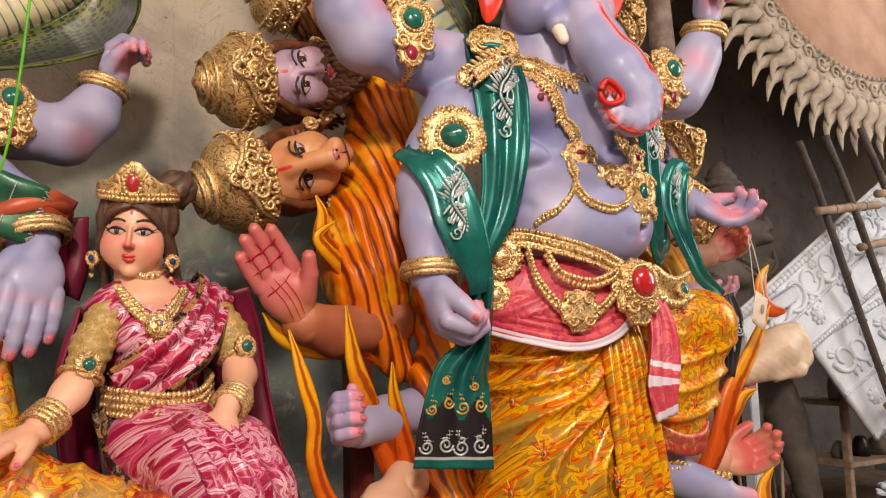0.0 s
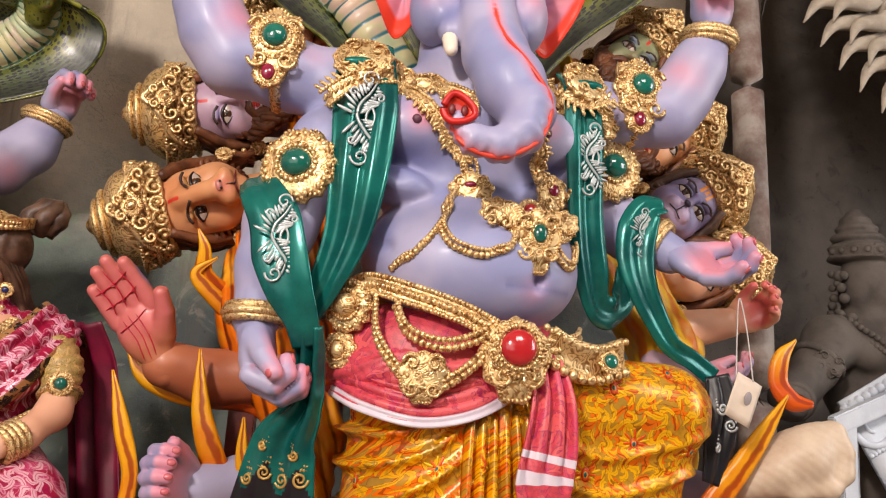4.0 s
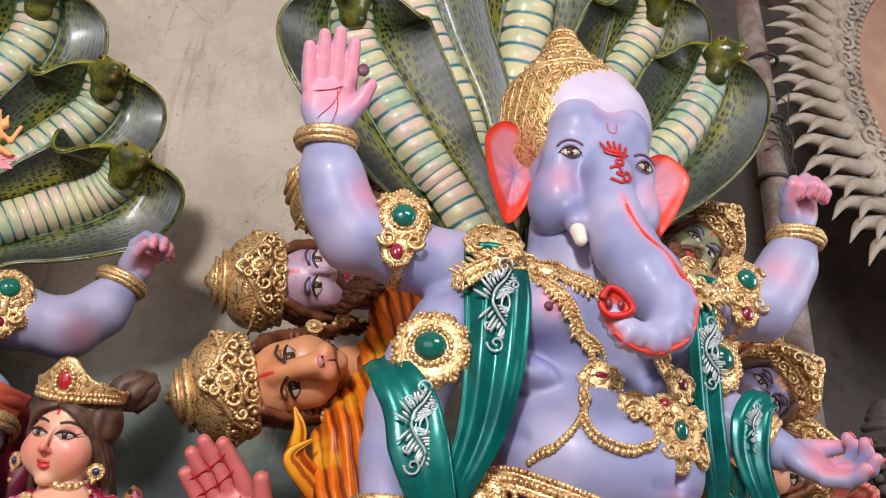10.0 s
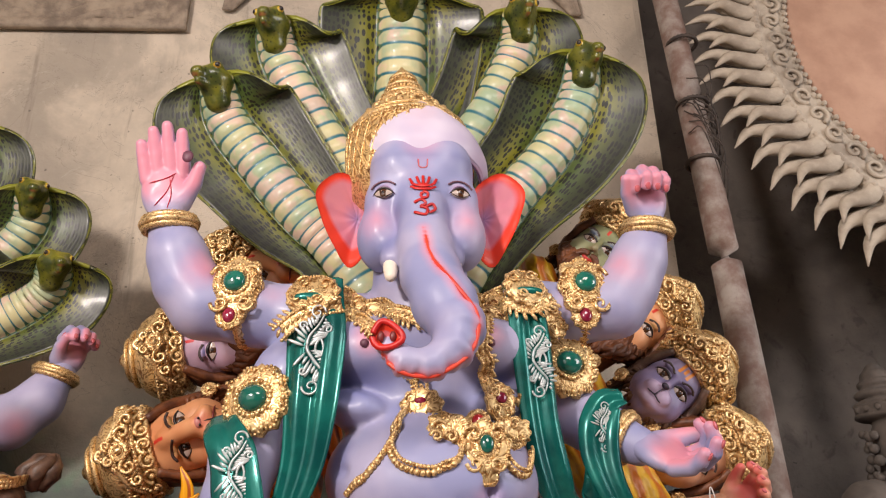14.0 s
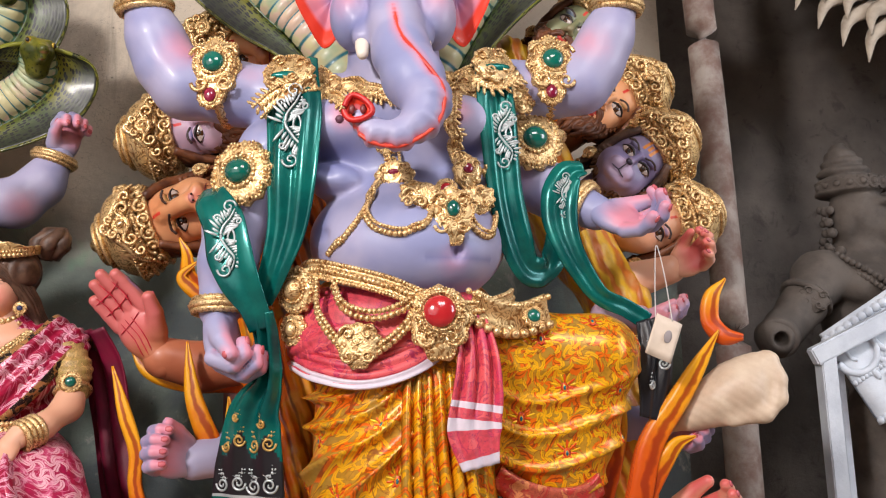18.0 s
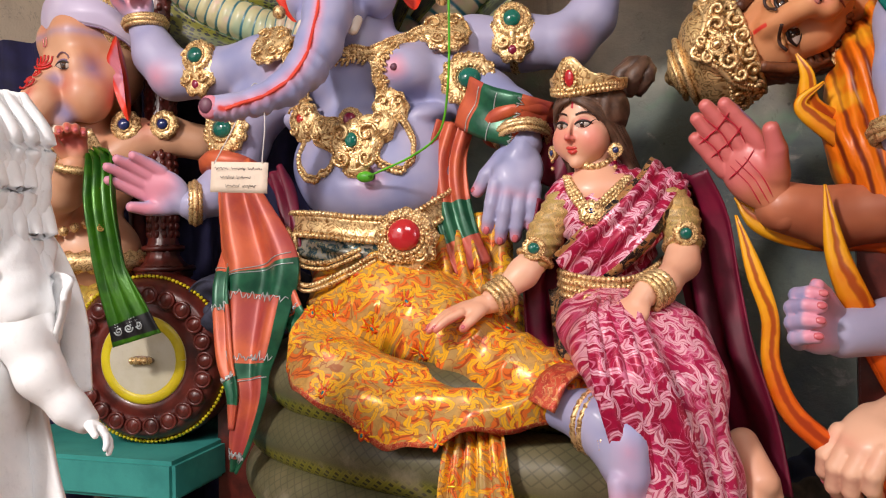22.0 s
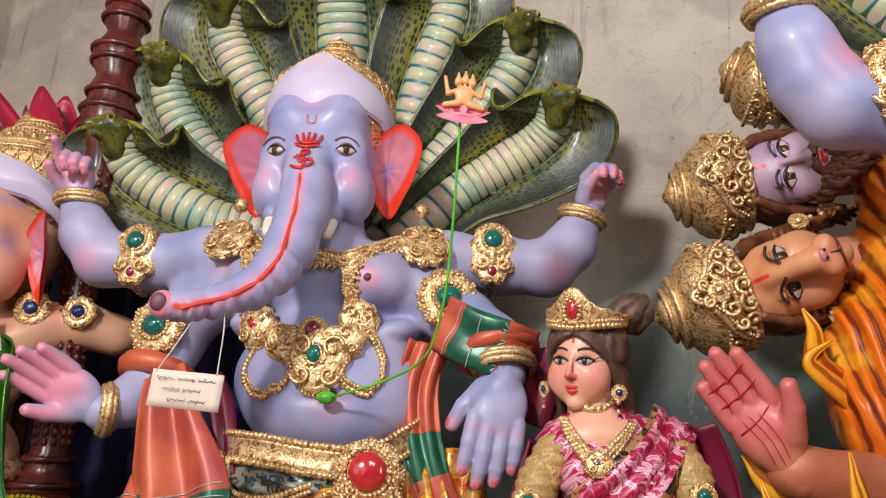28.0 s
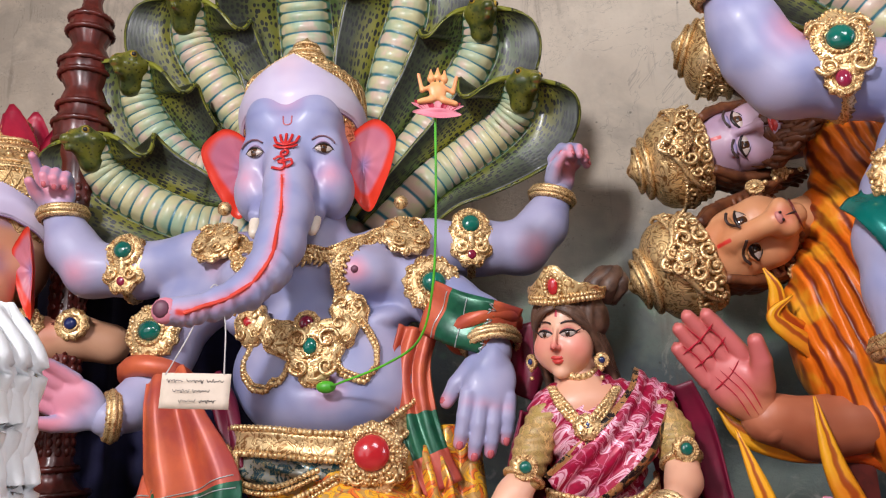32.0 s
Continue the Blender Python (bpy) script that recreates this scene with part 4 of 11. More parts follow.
def hand(fig, wrist, way, palm, size, side, curl, mat, curls=None, thumb=0.5, palm_mat=None, nails=True, res=0.0075, lines=None, spread=0.06, tip=1.0):
    """A modelled hand: way along the fingers, palm out of its inner side, side +1 when the thumb is at way x palm."""
    w, z, p = np.asarray(wrist, float), unit(way), np.asarray(palm, float)
    p = unit(p - z * (p @ z))
    x = np.cross(z, p) * side
    L = size
    c = Clay()
    R = np.stack([x, p, z], 1)
    rot = [math.degrees(a) for a in Matrix(R.tolist()).to_euler()] if np.linalg.det(R) > 0 else [math.degrees(a) for a in Matrix(np.stack([-x, p, z], 1).tolist()).to_euler()]
    c.ell(w + z * 0.27 * L, (0.235 * L, 0.115 * L, 0.28 * L), rot, 0.02 * L)
    c.ell(w + z * 0.2 * L + x * 0.12 * L + p * 0.04 * L, (0.1 * L, 0.09 * L, 0.17 * L), rot, 0.04 * L)
    c.ell(w + z * 0.2 * L - x * 0.11 * L + p * 0.03 * L, (0.085 * L, 0.08 * L, 0.17 * L), rot, 0.04 * L)
    c.cap(w - z * 0.12 * L, w + z * 0.1 * L, 0.15 * L, 0.14 * L, 0.05 * L)
    tips = []
    for i, (off, ln) in enumerate(((0.175, 0.42), (0.058, 0.47), (-0.058, 0.44), (-0.168, 0.35))):
        cu = radians(85) * (curl if curls is None else curls[i])
        a = w + z * (0.47 - 0.03 * abs(i - 1.3)) * L + x * off * L
        d0 = unit(z + x * spread * (off * 6))
        ang = 0.12
        for j, part_len in enumerate((0.45, 0.32, 0.23)):
            ang += cu * (0.8 if j == 0 else 1.0)
            d = d0 * math.cos(ang) + p * math.sin(ang)
            b = a + d * ln * L * part_len
            c.cap(a, b, (0.074 - 0.006 * j) * L, (0.07 - 0.008 * j) * L, 0.01 * L)
            a = b
        tips.append((a, d, unit(np.cross(np.cross(d, p), d))))
        back = -(p * math.cos(ang) - d0 * math.sin(ang))
        tips[-1] = (a, d, back)
    a = w + z * 0.17 * L + x * 0.15 * L + p * 0.04 * L
    d = unit(x * (0.8 - thumb * 0.45) + z * 0.85 + p * thumb * 0.85)
    b = a + d * 0.2 * L
    d2 = unit(d + z * 0.35 + p * thumb * 0.5 - x * 0.25 * thumb)
    e = b + d2 * 0.17 * L
    c.cap(a, b, 0.1 * L, 0.08 * L, 0.03 * L).cap(b, e, 0.08 * L, 0.062 * L, 0.012 * L)
    tips.append((e, d2, unit(x * 0.6 - p * 0.5)))

    def paint(v, n):
        k = (v - w) @ z / L
        inner = np.clip((n @ p) * 1.1 + 0.1, 0, 1) * np.clip(k * 3, 0, 1)
        t = np.max([np.clip(1 - np.linalg.norm(v - q[0], axis=1) / (0.14 * L), 0, 1) for q in tips], 0)
        knuckle = np.clip(1 - np.abs(k - 0.52) / 0.12, 0, 1) * np.clip(-(n @ p), 0, 1)
        g = v[:, 0] * 0
        # shade between the fingers, put into the third paint
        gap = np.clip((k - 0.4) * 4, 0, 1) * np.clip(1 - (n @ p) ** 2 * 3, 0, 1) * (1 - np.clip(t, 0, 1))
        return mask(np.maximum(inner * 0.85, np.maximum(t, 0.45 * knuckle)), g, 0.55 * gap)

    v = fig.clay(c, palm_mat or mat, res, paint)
    if lines is not None:
        q = np.stack([(v - w) @ x / L, (v - w) @ z / L], 1)
        h = (v - w) @ p
        for r0, r1 in lines:
            row = []
            for e in curve([r0, ((r0[0] + r1[0]) / 2 + 0.025, (r0[1] + r1[1]) / 2 - 0.012), r1], 9):
                sel = np.linalg.norm(q - e, axis=1) < 0.03
                if sel.any():
                    row.append((*(w + x * e[0] * L + z * e[1] * L + p * h[sel].max()), 0.0085 * L))
            if len(row) > 3:
                row[0], row[-1] = row[0][:3] + (0.002 * L,), row[-1][:3] + (0.002 * L,)
                fig.tube(row, PALMLINE, 30, 6, flat=0.5, up=tuple(x))
    if nails:
        for q, d, back in tips:
            b = unit(back - d * (back @ d))
            s = np.cross(b, d)
            fig.ball(q + b * 0.05 * L, (0.032 * L, 0.044 * L, 0.014 * L), PALMNAIL, np.stack([s, d, b], 1), 8, 5)
    return tips


PALMLINE = painted("palm_line_red", srgb(196, 28, 56), srgb(170, 20, 44), 0.45)
SHADOW = painted("eye_shadow", srgb(132, 104, 134), srgb(112, 84, 116), 0.45, bump=0.0)
TRUNKLINE = painted("trunk_line_vermilion", srgb(222, 76, 54), srgb(204, 58, 44), 0.4, bump=0.0)
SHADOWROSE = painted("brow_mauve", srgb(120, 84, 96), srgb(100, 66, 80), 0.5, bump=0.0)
PALMNAIL = painted("nail_rose", srgb(206, 110, 116), srgb(192, 90, 100), 0.25, bump=0.0)


def eye(fig, c, n, w, h, iris=IRIS, roll=0.0, lash=True, lid=None, kohl=1.0):
    """A painted eye: white, iris, pupil, catchlight, lids and dark liner with a winged corner."""
    n = unit(n)
    x = unit(np.cross((0, 0, 1), -n)) * -1
    y = np.cross(n, x)
    if roll:
        x, y = x * math.cos(roll) + y * math.sin(roll), y * math.cos(roll) - x * math.sin(roll)
    R = np.stack([x, y, n], 1)
    c = np.asarray(c, float)
    fig.ball(c, (w, h, w * 0.3), EYEW, R, 18, 10)
    fig.ball(c + n * w * 0.13 + y * h * 0.08, (h * 1.02, h * 1.02, w * 0.2), iris, R, 16, 8)
    fig.ball(c + n * w * 0.26 + y * h * 0.08, (h * 0.45, h * 0.45, w * 0.09), DARK, R, 10, 6)
    fig.ball(c + n * w * 0.345 + y * h * 0.38 - x * h * 0.25, h * 0.13, EYEW, R, 6, 5)
    if lid is not None:
        top = [tuple(c + x * w * a + y * h * (1.45 - 1.2 * a * a) + n * w * 0.1 * (1 - a * a)) + (w * 0.13 * (1.15 - 0.6 * a * a),) for a in (-1.2, -0.6, 0, 0.6, 1.2)]
        fig.tube(top, lid, 16, 7)
    if lash:
        up = [tuple(c + x * w * a + y * h * (1.04 - 0.92 * a * a) + n * w * 0.25 * (1 - 0.8 * a * a)) + (w * 0.075 * kohl * (1.25 - 0.5 * a * a),) for a in (-1.08, -0.6, 0, 0.6, 1.08)]
        lo = [tuple(c + x * w * a - y * h * (0.96 - 0.92 * a * a) + n * w * 0.22 * (1 - 0.8 * a * a)) + (w * 0.035 * kohl,) for a in (-1.08, -0.5, 0, 0.5, 1.08)]
        fig.tube(up, DARK, 18, 6)
        fig.tube(lo, DARK, 14, 6)


def elephant_head(fig, o, trunk, mat=BLUE, crown=True, ear_mat=EARRED, turn=0.0, tuskside=(-1, 1), trunk_red=1.0, crown_lean=-0.06, ear_drop=0.0, crown_high=1.0, line_side=0.85, line_r=0.006):
    """The elephant head about o, midway between its eyes."""
    o = np.asarray(o, float)
    ca, sa = math.cos(radians(turn)), math.sin(radians(turn))

    def at(x, y, z):
        return arr(o[0] + ca * x - sa * (y - 0.15), o[1] + sa * x + ca * (y - 0.15) + 0.15, o[2] + z)

    c = Clay()
    c.ell(at(0, 0.21, 0.07), (0.215, 0.23, 0.26), (0, 0, turn), 0.03)
    for s in (-1, 1):
        c.ell(at(0.085 * s, 0.08, 0.17), (0.115, 0.12, 0.13), (0, 0, turn), 0.06)
        c.ell(at(0.15 * s, 0.1, -0.12), (0.095, 0.115, 0.13), (0, 0, turn), 0.05)
        c.ell(at(0.145 * s, 0.055, 0.02), (0.07, 0.065, 0.08), (0, 0, turn), 0.05)
    c.ell(at(0, 0.075, 0.02), (0.12, 0.11, 0.2), (0, 0, turn), 0.05)
    c.chain([(*at(0, 0.045, 0.1), 0.07), (*at(0, 0.0, -0.05), 0.085)] + trunk, 0.03)
    for s in tuskside:
        c.cap(at(0.1 * s, 0.05, -0.16), at(0.112 * s, -0.01, -0.25), 0.05, 0.042, 0.035)
    K = 110
    tr = curve([t[:3] for t in trunk], K)
    rr = np.interp(np.linspace(0, 1, K), np.linspace(0, 1, len(trunk)), [t[3] for t in trunk])
    dirs = unit(np.gradient(tr, axis=0))
    sidev = unit(np.cross(dirs, (0, 1, 0))) * -trunk_red
    fr = arr(0, -1, 0) - dirs * (dirs @ arr(0, -1, 0))[:, None]
    fr = unit(fr + arr(0, -0.001, -0.001))
    ks = np.linspace(0, 1, K)
    a_ = line_side * np.clip((ks - 0.12) / 0.4, 0, 1) ** 1.2
    edge = tr + (sidev * a_[:, None] + fr * np.sqrt(1 - a_**2)[:, None]) * rr[:, None]

    def paint(v, n):
        b = 0.6 * near(v, at(-0.17, -0.01, -0.09), 0.15) + 0.6 * near(v, at(0.17, -0.01, -0.09), 0.15) + 0.3 * near(v, at(0, -0.05, 0.12), 0.18)
        b = b + 0.6 * near(v, at(0, 0, 0.28), 0.15) + 0.5 * near(v, at(-0.14, -0.03, 0.045), 0.05) + 0.5 * near(v, at(0.14, -0.03, 0.045), 0.05)
        d = np.min(np.linalg.norm(v[:, None] - edge[None, ::2], axis=2), 1)
        # painted shade below the eyes, round tusks and ears, along the cap edge
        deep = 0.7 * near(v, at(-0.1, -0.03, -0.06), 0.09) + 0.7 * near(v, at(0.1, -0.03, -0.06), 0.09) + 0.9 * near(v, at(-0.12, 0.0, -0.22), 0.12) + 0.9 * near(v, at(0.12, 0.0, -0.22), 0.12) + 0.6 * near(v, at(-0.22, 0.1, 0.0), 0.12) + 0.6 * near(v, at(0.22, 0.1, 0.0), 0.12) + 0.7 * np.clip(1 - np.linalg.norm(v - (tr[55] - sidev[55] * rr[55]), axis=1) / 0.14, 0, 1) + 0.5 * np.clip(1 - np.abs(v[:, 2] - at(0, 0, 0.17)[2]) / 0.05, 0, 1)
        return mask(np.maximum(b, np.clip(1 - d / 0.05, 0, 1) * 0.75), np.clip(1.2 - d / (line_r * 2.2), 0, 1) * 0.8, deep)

    def rings(v, n):
        d = np.linalg.norm(v[:, None] - tr[None], axis=2)
        i = d.argmin(1)
        k = (i > 40) & (d.min(1) < 0.17)
        q = ((v - tr[i]) * dirs[i]).sum(1) + i * 0.0055
        return np.where(k, 0.0035 * np.sin(q * 2 * np.pi / 0.034) * (np.clip(((v - tr[i]) * sidev[i]).sum(1) / rr[i] + 0.25, 0, 1)), 0)

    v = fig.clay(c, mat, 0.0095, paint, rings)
    # red brush line down the trunk, laid on the skin
    row = []
    for k in range(4, K - 6, 4):
        q = v[np.argmin(((v - (edge[k] + (edge[k] - tr[k]) * 0.25)) ** 2).sum(1))]
        row.append((*q, line_r * (0.45 + 0.55 * min(1, k / 40))))
    row = np.array(row)
    row[1:-1, :3] = (row[:-2, :3] + row[1:-1, :3] + row[2:, :3]) / 3
    fig.tube([tuple(q) for q in row], TRUNKLINE, 120, 7, flat=0.7, up=(0, 1, 0))
    # ears: a dished sail with a pointed upper corner, red rimmed
    for s in (-1, 1):
        out = [at(s * a, b, d + ear_drop) for a, b, d in ((0.2, 0.17, 0.1), (0.255, 0.17, 0.172), (0.335, 0.16, 0.198), (0.412, 0.135, 0.108), (0.392, 0.165, 0.0), (0.345, 0.195, -0.1), (0.285, 0.235, -0.182), (0.225, 0.23, -0.125), (0.19, 0.2, 0.0))]
        cen = at(s * 0.265, 0.21, 0.035 + ear_drop)

        def ear_paint(t, q):
            low = np.clip((at(0, 0, 0.12 + ear_drop)[2] - q[:, 2]) * 4, 0, 1)
            return mask(np.clip(1 - t * 1.9, 0, 1) * 0.8, np.clip((t - 0.7 + 0.24 * low) * 3.6, 0, 1), 0)

        fig.blade(out, ear_mat, 0.036, 0.06, 12, 64, (0.2 * s * ca, -1, 0), ear_paint, cen, 0.006)
    # tusks, eyes
    for s in tuskside:
        fig.tube([(*at(0.108 * s, 0.0, -0.24), 0.03), (*at(0.114 * s, -0.03, -0.29), 0.027), (*at(0.112 * s, -0.055, -0.335), 0.021), (*at(0.11 * s, -0.062, -0.35), 0.008)], TUSK, 14, 12)
        fig.ring(at(0.108 * s, -0.005, -0.245), (0, -0.5, -1), 0.034, 0.006, RED, rope=False, seg=20)
    for s in (-1, 1):
        q = at(0.141 * s, 0, 0)
        q = drop(v, q[0], q[2], 0.016)
        nn = unit(arr(0.3 * s * ca, -1, 0.0))
        eye(fig, q + nn * 0.002, nn, 0.036, 0.0185, lid=SHADOW, kohl=1.4)
        br = []
        for a, b in ((0.1, 0.05), (0.122, 0.064), (0.15, 0.067), (0.176, 0.054), (0.19, 0.036)):
            p = at(a * s, 0, b)
            g = drop(v, p[0], p[2], 0.02)
            br.append((p[0], g[1] + 0.001, p[2], 0.0038))
        fig.tube(br, SHADOWROSE, 18, 6)
    # red brush marks of the brow
    q = at(0.004, 0, 0.0)
    oo = arr(q[0], o[1], o[2])
    marks = [((-0.05, 0.06), (-0.034, 0.026), (0, 0.012)), ((0.05, 0.06), (0.034, 0.026), (0, 0.012)), ((-0.024, 0.066), (-0.016, 0.034), (0, 0.016)), ((0.024, 0.066), (0.016, 0.034), (0, 0.016)), ((0, 0.07), (0, 0.04), (0, 0.016)), ((-0.046, 0.016), (-0.02, 0.0), (0.02, 0.0), (0.046, 0.016)), ((0.0, -0.012), (0.016, -0.022), (0.012, -0.04), (-0.006, -0.04), (-0.008, -0.024), (0.002, -0.02)), ((-0.034, -0.062), (-0.008, -0.05), (0.008, -0.066), (-0.012, -0.08)), ((-0.012, -0.08), (0.014, -0.09), (0.006, -0.116), (-0.034, -0.104)), ((0.008, -0.082), (0.032, -0.068), (0.042, -0.09), (0.022, -0.108))]
    strokes(fig, v, oo, marks, 0.0055, RED, 0.001)
    strokes(fig, v, oo, [((-0.018, 0.15), (-0.013, 0.115), (0.013, 0.115), (0.018, 0.15))], 0.0028, PALMNAIL, 0.0)
    if crown:
        # white cap: a pointed shield over the brow with a bowed lower edge
        us, ws = np.linspace(-1, 1, 49), np.linspace(0, 1, 20)
        au = np.abs(us)
        lo = np.interp(au, (0, 0.14, 0.36, 0.62, 0.85, 1.0), (0.178, 0.2, 0.22, 0.2, 0.15, 0.1))
        hi = np.interp(au, (0, 0.1, 0.35, 0.6, 0.85, 1.0), (0.47, 0.445, 0.375, 0.335, 0.27, 0.22))
        Z = lo[:, None] + (hi - lo)[:, None] * ws[None]
        th = us[:, None] * radians(104) * (1 - 0.08 * ws[None])
        R = np.interp(Z, (0.08, 0.16, 0.26, 0.34, 0.42, 0.48), (0.242, 0.254, 0.258, 0.246, 0.214, 0.176)) + 0.012 * np.sin(np.pi * ws)[None]
        bump = 0.014 * np.exp(-((us[:, None] - 0.3) / 0.24) ** 2) + 0.014 * np.exp(-((us[:, None] + 0.3) / 0.24) ** 2)
        P = np.stack([(R + bump * 0.5) * np.sin(th), 0.25 - (R * 0.98 + bump) * np.cos(th), Z], -1)
        P = np.apply_along_axis(lambda p: at(*p), 2, P)
        fl = P.reshape(-1, 3)
        pt = mask(0.55 * near(fl, at(0, -0.02, 0.42), 0.16) + 0.25 * near(fl, at(0, 0, 0.24), 0.12), 0, 0).reshape(P.shape)
        fig.slab(P, 0.026, CAPWHITE, None, pt)
        fig.tube([(*q, 0.011) for q in P[:, 0]], CAPWHITE, 90, 8)
        fig.tube([(*(q + arr(0, -0.003, -0.011)), 0.0034) for q in P[:, 0]], SHADOW, 90, 6)
        fig.beads(P[::3, -1] + arr(0, -0.008, 0.004), 0.0085, GOLDFINE, 1.5)
        # gilt dome behind it: lattice band, studs, ringed tiers and a finial
        zc = lambda z: z if z < 0.3 else 0.3 + (z - 0.3) * crown_high
        prof = [(0.19, 0.06), (0.245, 0.12), (0.262, 0.22), (0.265, 0.32), (0.252, 0.41), (0.236, 0.44), (0.214, 0.47), (0.184, 0.5), (0.172, 0.53), (0.14, 0.55), (0.146, 0.56), (0.124, 0.585), (0.098, 0.61), (0.104, 0.62), (0.088, 0.645), (0.072, 0.665), (0.078, 0.675), (0.062, 0.7), (0.048, 0.72), (0.056, 0.735), (0.042, 0.76), (0.02, 0.785), (0.003, 0.81)]
        fig.move = np.array(pose(*at(crown_lean * 0.35, 0.25, 0), -2, math.degrees(crown_lean * 0.9), turn))
        fig.lathe((0, 0, 0), [(r, zc(z)) for r, z in prof], GOLDCROWN, 56)
        for zz, rr_, th_ in ((0.425, 0.246, 0.01), (0.465, 0.219, 0.008), (0.555, 0.145, 0.011), (0.617, 0.103, 0.01), (0.672, 0.078, 0.009), (0.733, 0.055, 0.008)):
            fig.ring((0, 0, zc(zz)), (0, 0, 1), rr_, th_, GOLDFINE)
            fig.beads([arr(math.cos(a) * (rr_ + 0.008), math.sin(a) * (rr_ + 0.008), zc(zz) - 0.02) for a in np.linspace(0, 6.2832, 25)[:-1]], 0.0075, GOLDFINE, 1.9, closed=True)
        for i in range(30):
            for sg in (-1, 1):
                row = []
                for k in range(7):
                    z, a = 0.16 + 0.26 * k / 6, 2 * math.pi * i / 30 + sg * 0.36 * k / 6
                    r = np.interp(z, (0.12, 0.22, 0.32, 0.42), (0.247, 0.264, 0.267, 0.257))
                    row.append((math.cos(a) * r, math.sin(a) * r, zc(z), 0.0042))
                fig.tube(row, GOLDFINE, 12, 5)
        for i in range(22):
            a = 2 * math.pi * i / 22
            d = arr(math.cos(a), math.sin(a), 0)
            fig.ball(d * 0.186 + arr(0, 0, zc(0.505)), (0.016, 0.016, 0.016), GOLDFINE, None, 8, 6)
            curl_tube(fig, d * 0.158 + arr(0, 0, zc(0.54)), arr(-math.sin(a), math.cos(a), 0), arr(0, 0, 1), 0.018, 0.0045, GOLDFINE)
        fig.move = None
    return v


def braid(fig, pts, w, side):
    """A flat gilt neck band: ridged strip, bead rows and a fringe of small leaves on its outer side."""
    p = curve(np.asarray(pts), 60)
    d = unit(np.gradient(p, axis=0))
    ac = unit(np.cross(d, (0, -1, 0)))
    if ac[30, 0] * side < 0:
        ac = -ac
    fig.ribbon(p[::6], w * 0.62, GOLD, [tuple(a) for a in ac[::6]], 40, 6, 0.01, 0.002, 1)
    for k in (-0.3, 0.3):
        fig.beads(p + ac * w * k + arr(0, -0.006, 0), 0.0075, GOLDFINE, 1.5)
    L = np.concatenate([[0], np.cumsum(np.linalg.norm(np.diff(p, axis=0), axis=1))])
    for t in np.arange(0.01, L[-1], 0.021):
        i = min(int(np.searchsorted(L, t)), 59)
        for e, ln, off in ((unit(ac[i] + d[i] * 0.5), 0.26, 0.46), (unit(d[i] - ac[i] * 0.8), 0.2, 0.02)):
            R = np.stack([e, unit(np.cross(arr(0, -1, 0), e)), arr(0, -1, 0)], 1)
            fig.ball(p[i] + ac[i] * w * off + arr(0, -0.006, 0), (w * ln, 0.0075, 0.006), GOLDFINE, R, 6, 4)


def curl_tube(fig, o, x, y, r, thick, mat, turns=1.35, hand_=1):
    """A flat spiral of moulding about o in the plane of x and y."""
    k = 16
    p = [o + (x * math.cos(2 * np.pi * turns * i / k) + y * hand_ * math.sin(2 * np.pi * turns * i / k)) * r * (1 - 0.88 * i / k) for i in range(k + 1)]
    fig.tube([(*q, thick * (1.2 - 0.4 * i / k)) for i, q in enumerate(p)], mat, 2 * k, 5, up=np.cross(x, y))


def curls_on(fig, rows, thick=0.004):
    """Painted spirals on the cloth just laid: rows of across, along, radius, paint, sense."""
    P, N = fig.grid
    nu, nv = P.shape[:2]
    for u, w, r, mat, sense in rows:
        i, j = min(int(u * (nu - 1)), nu - 2), min(int(w * (nv - 1)), nv - 2)
        o, n = P[i, j], N[i, j]
        y = unit(P[i, j + 1] - P[i, j])
        x = np.cross(y, n)
        curl_tube(fig, o, x * sense, y, r, thick, mat, 1.6)
        spray(fig, fig.last, o - y * r * 1.3 - x * sense * r * 0.3, x * sense - y * 0.5, r * 1.5, mat, None, 0.8 * sense, 3)


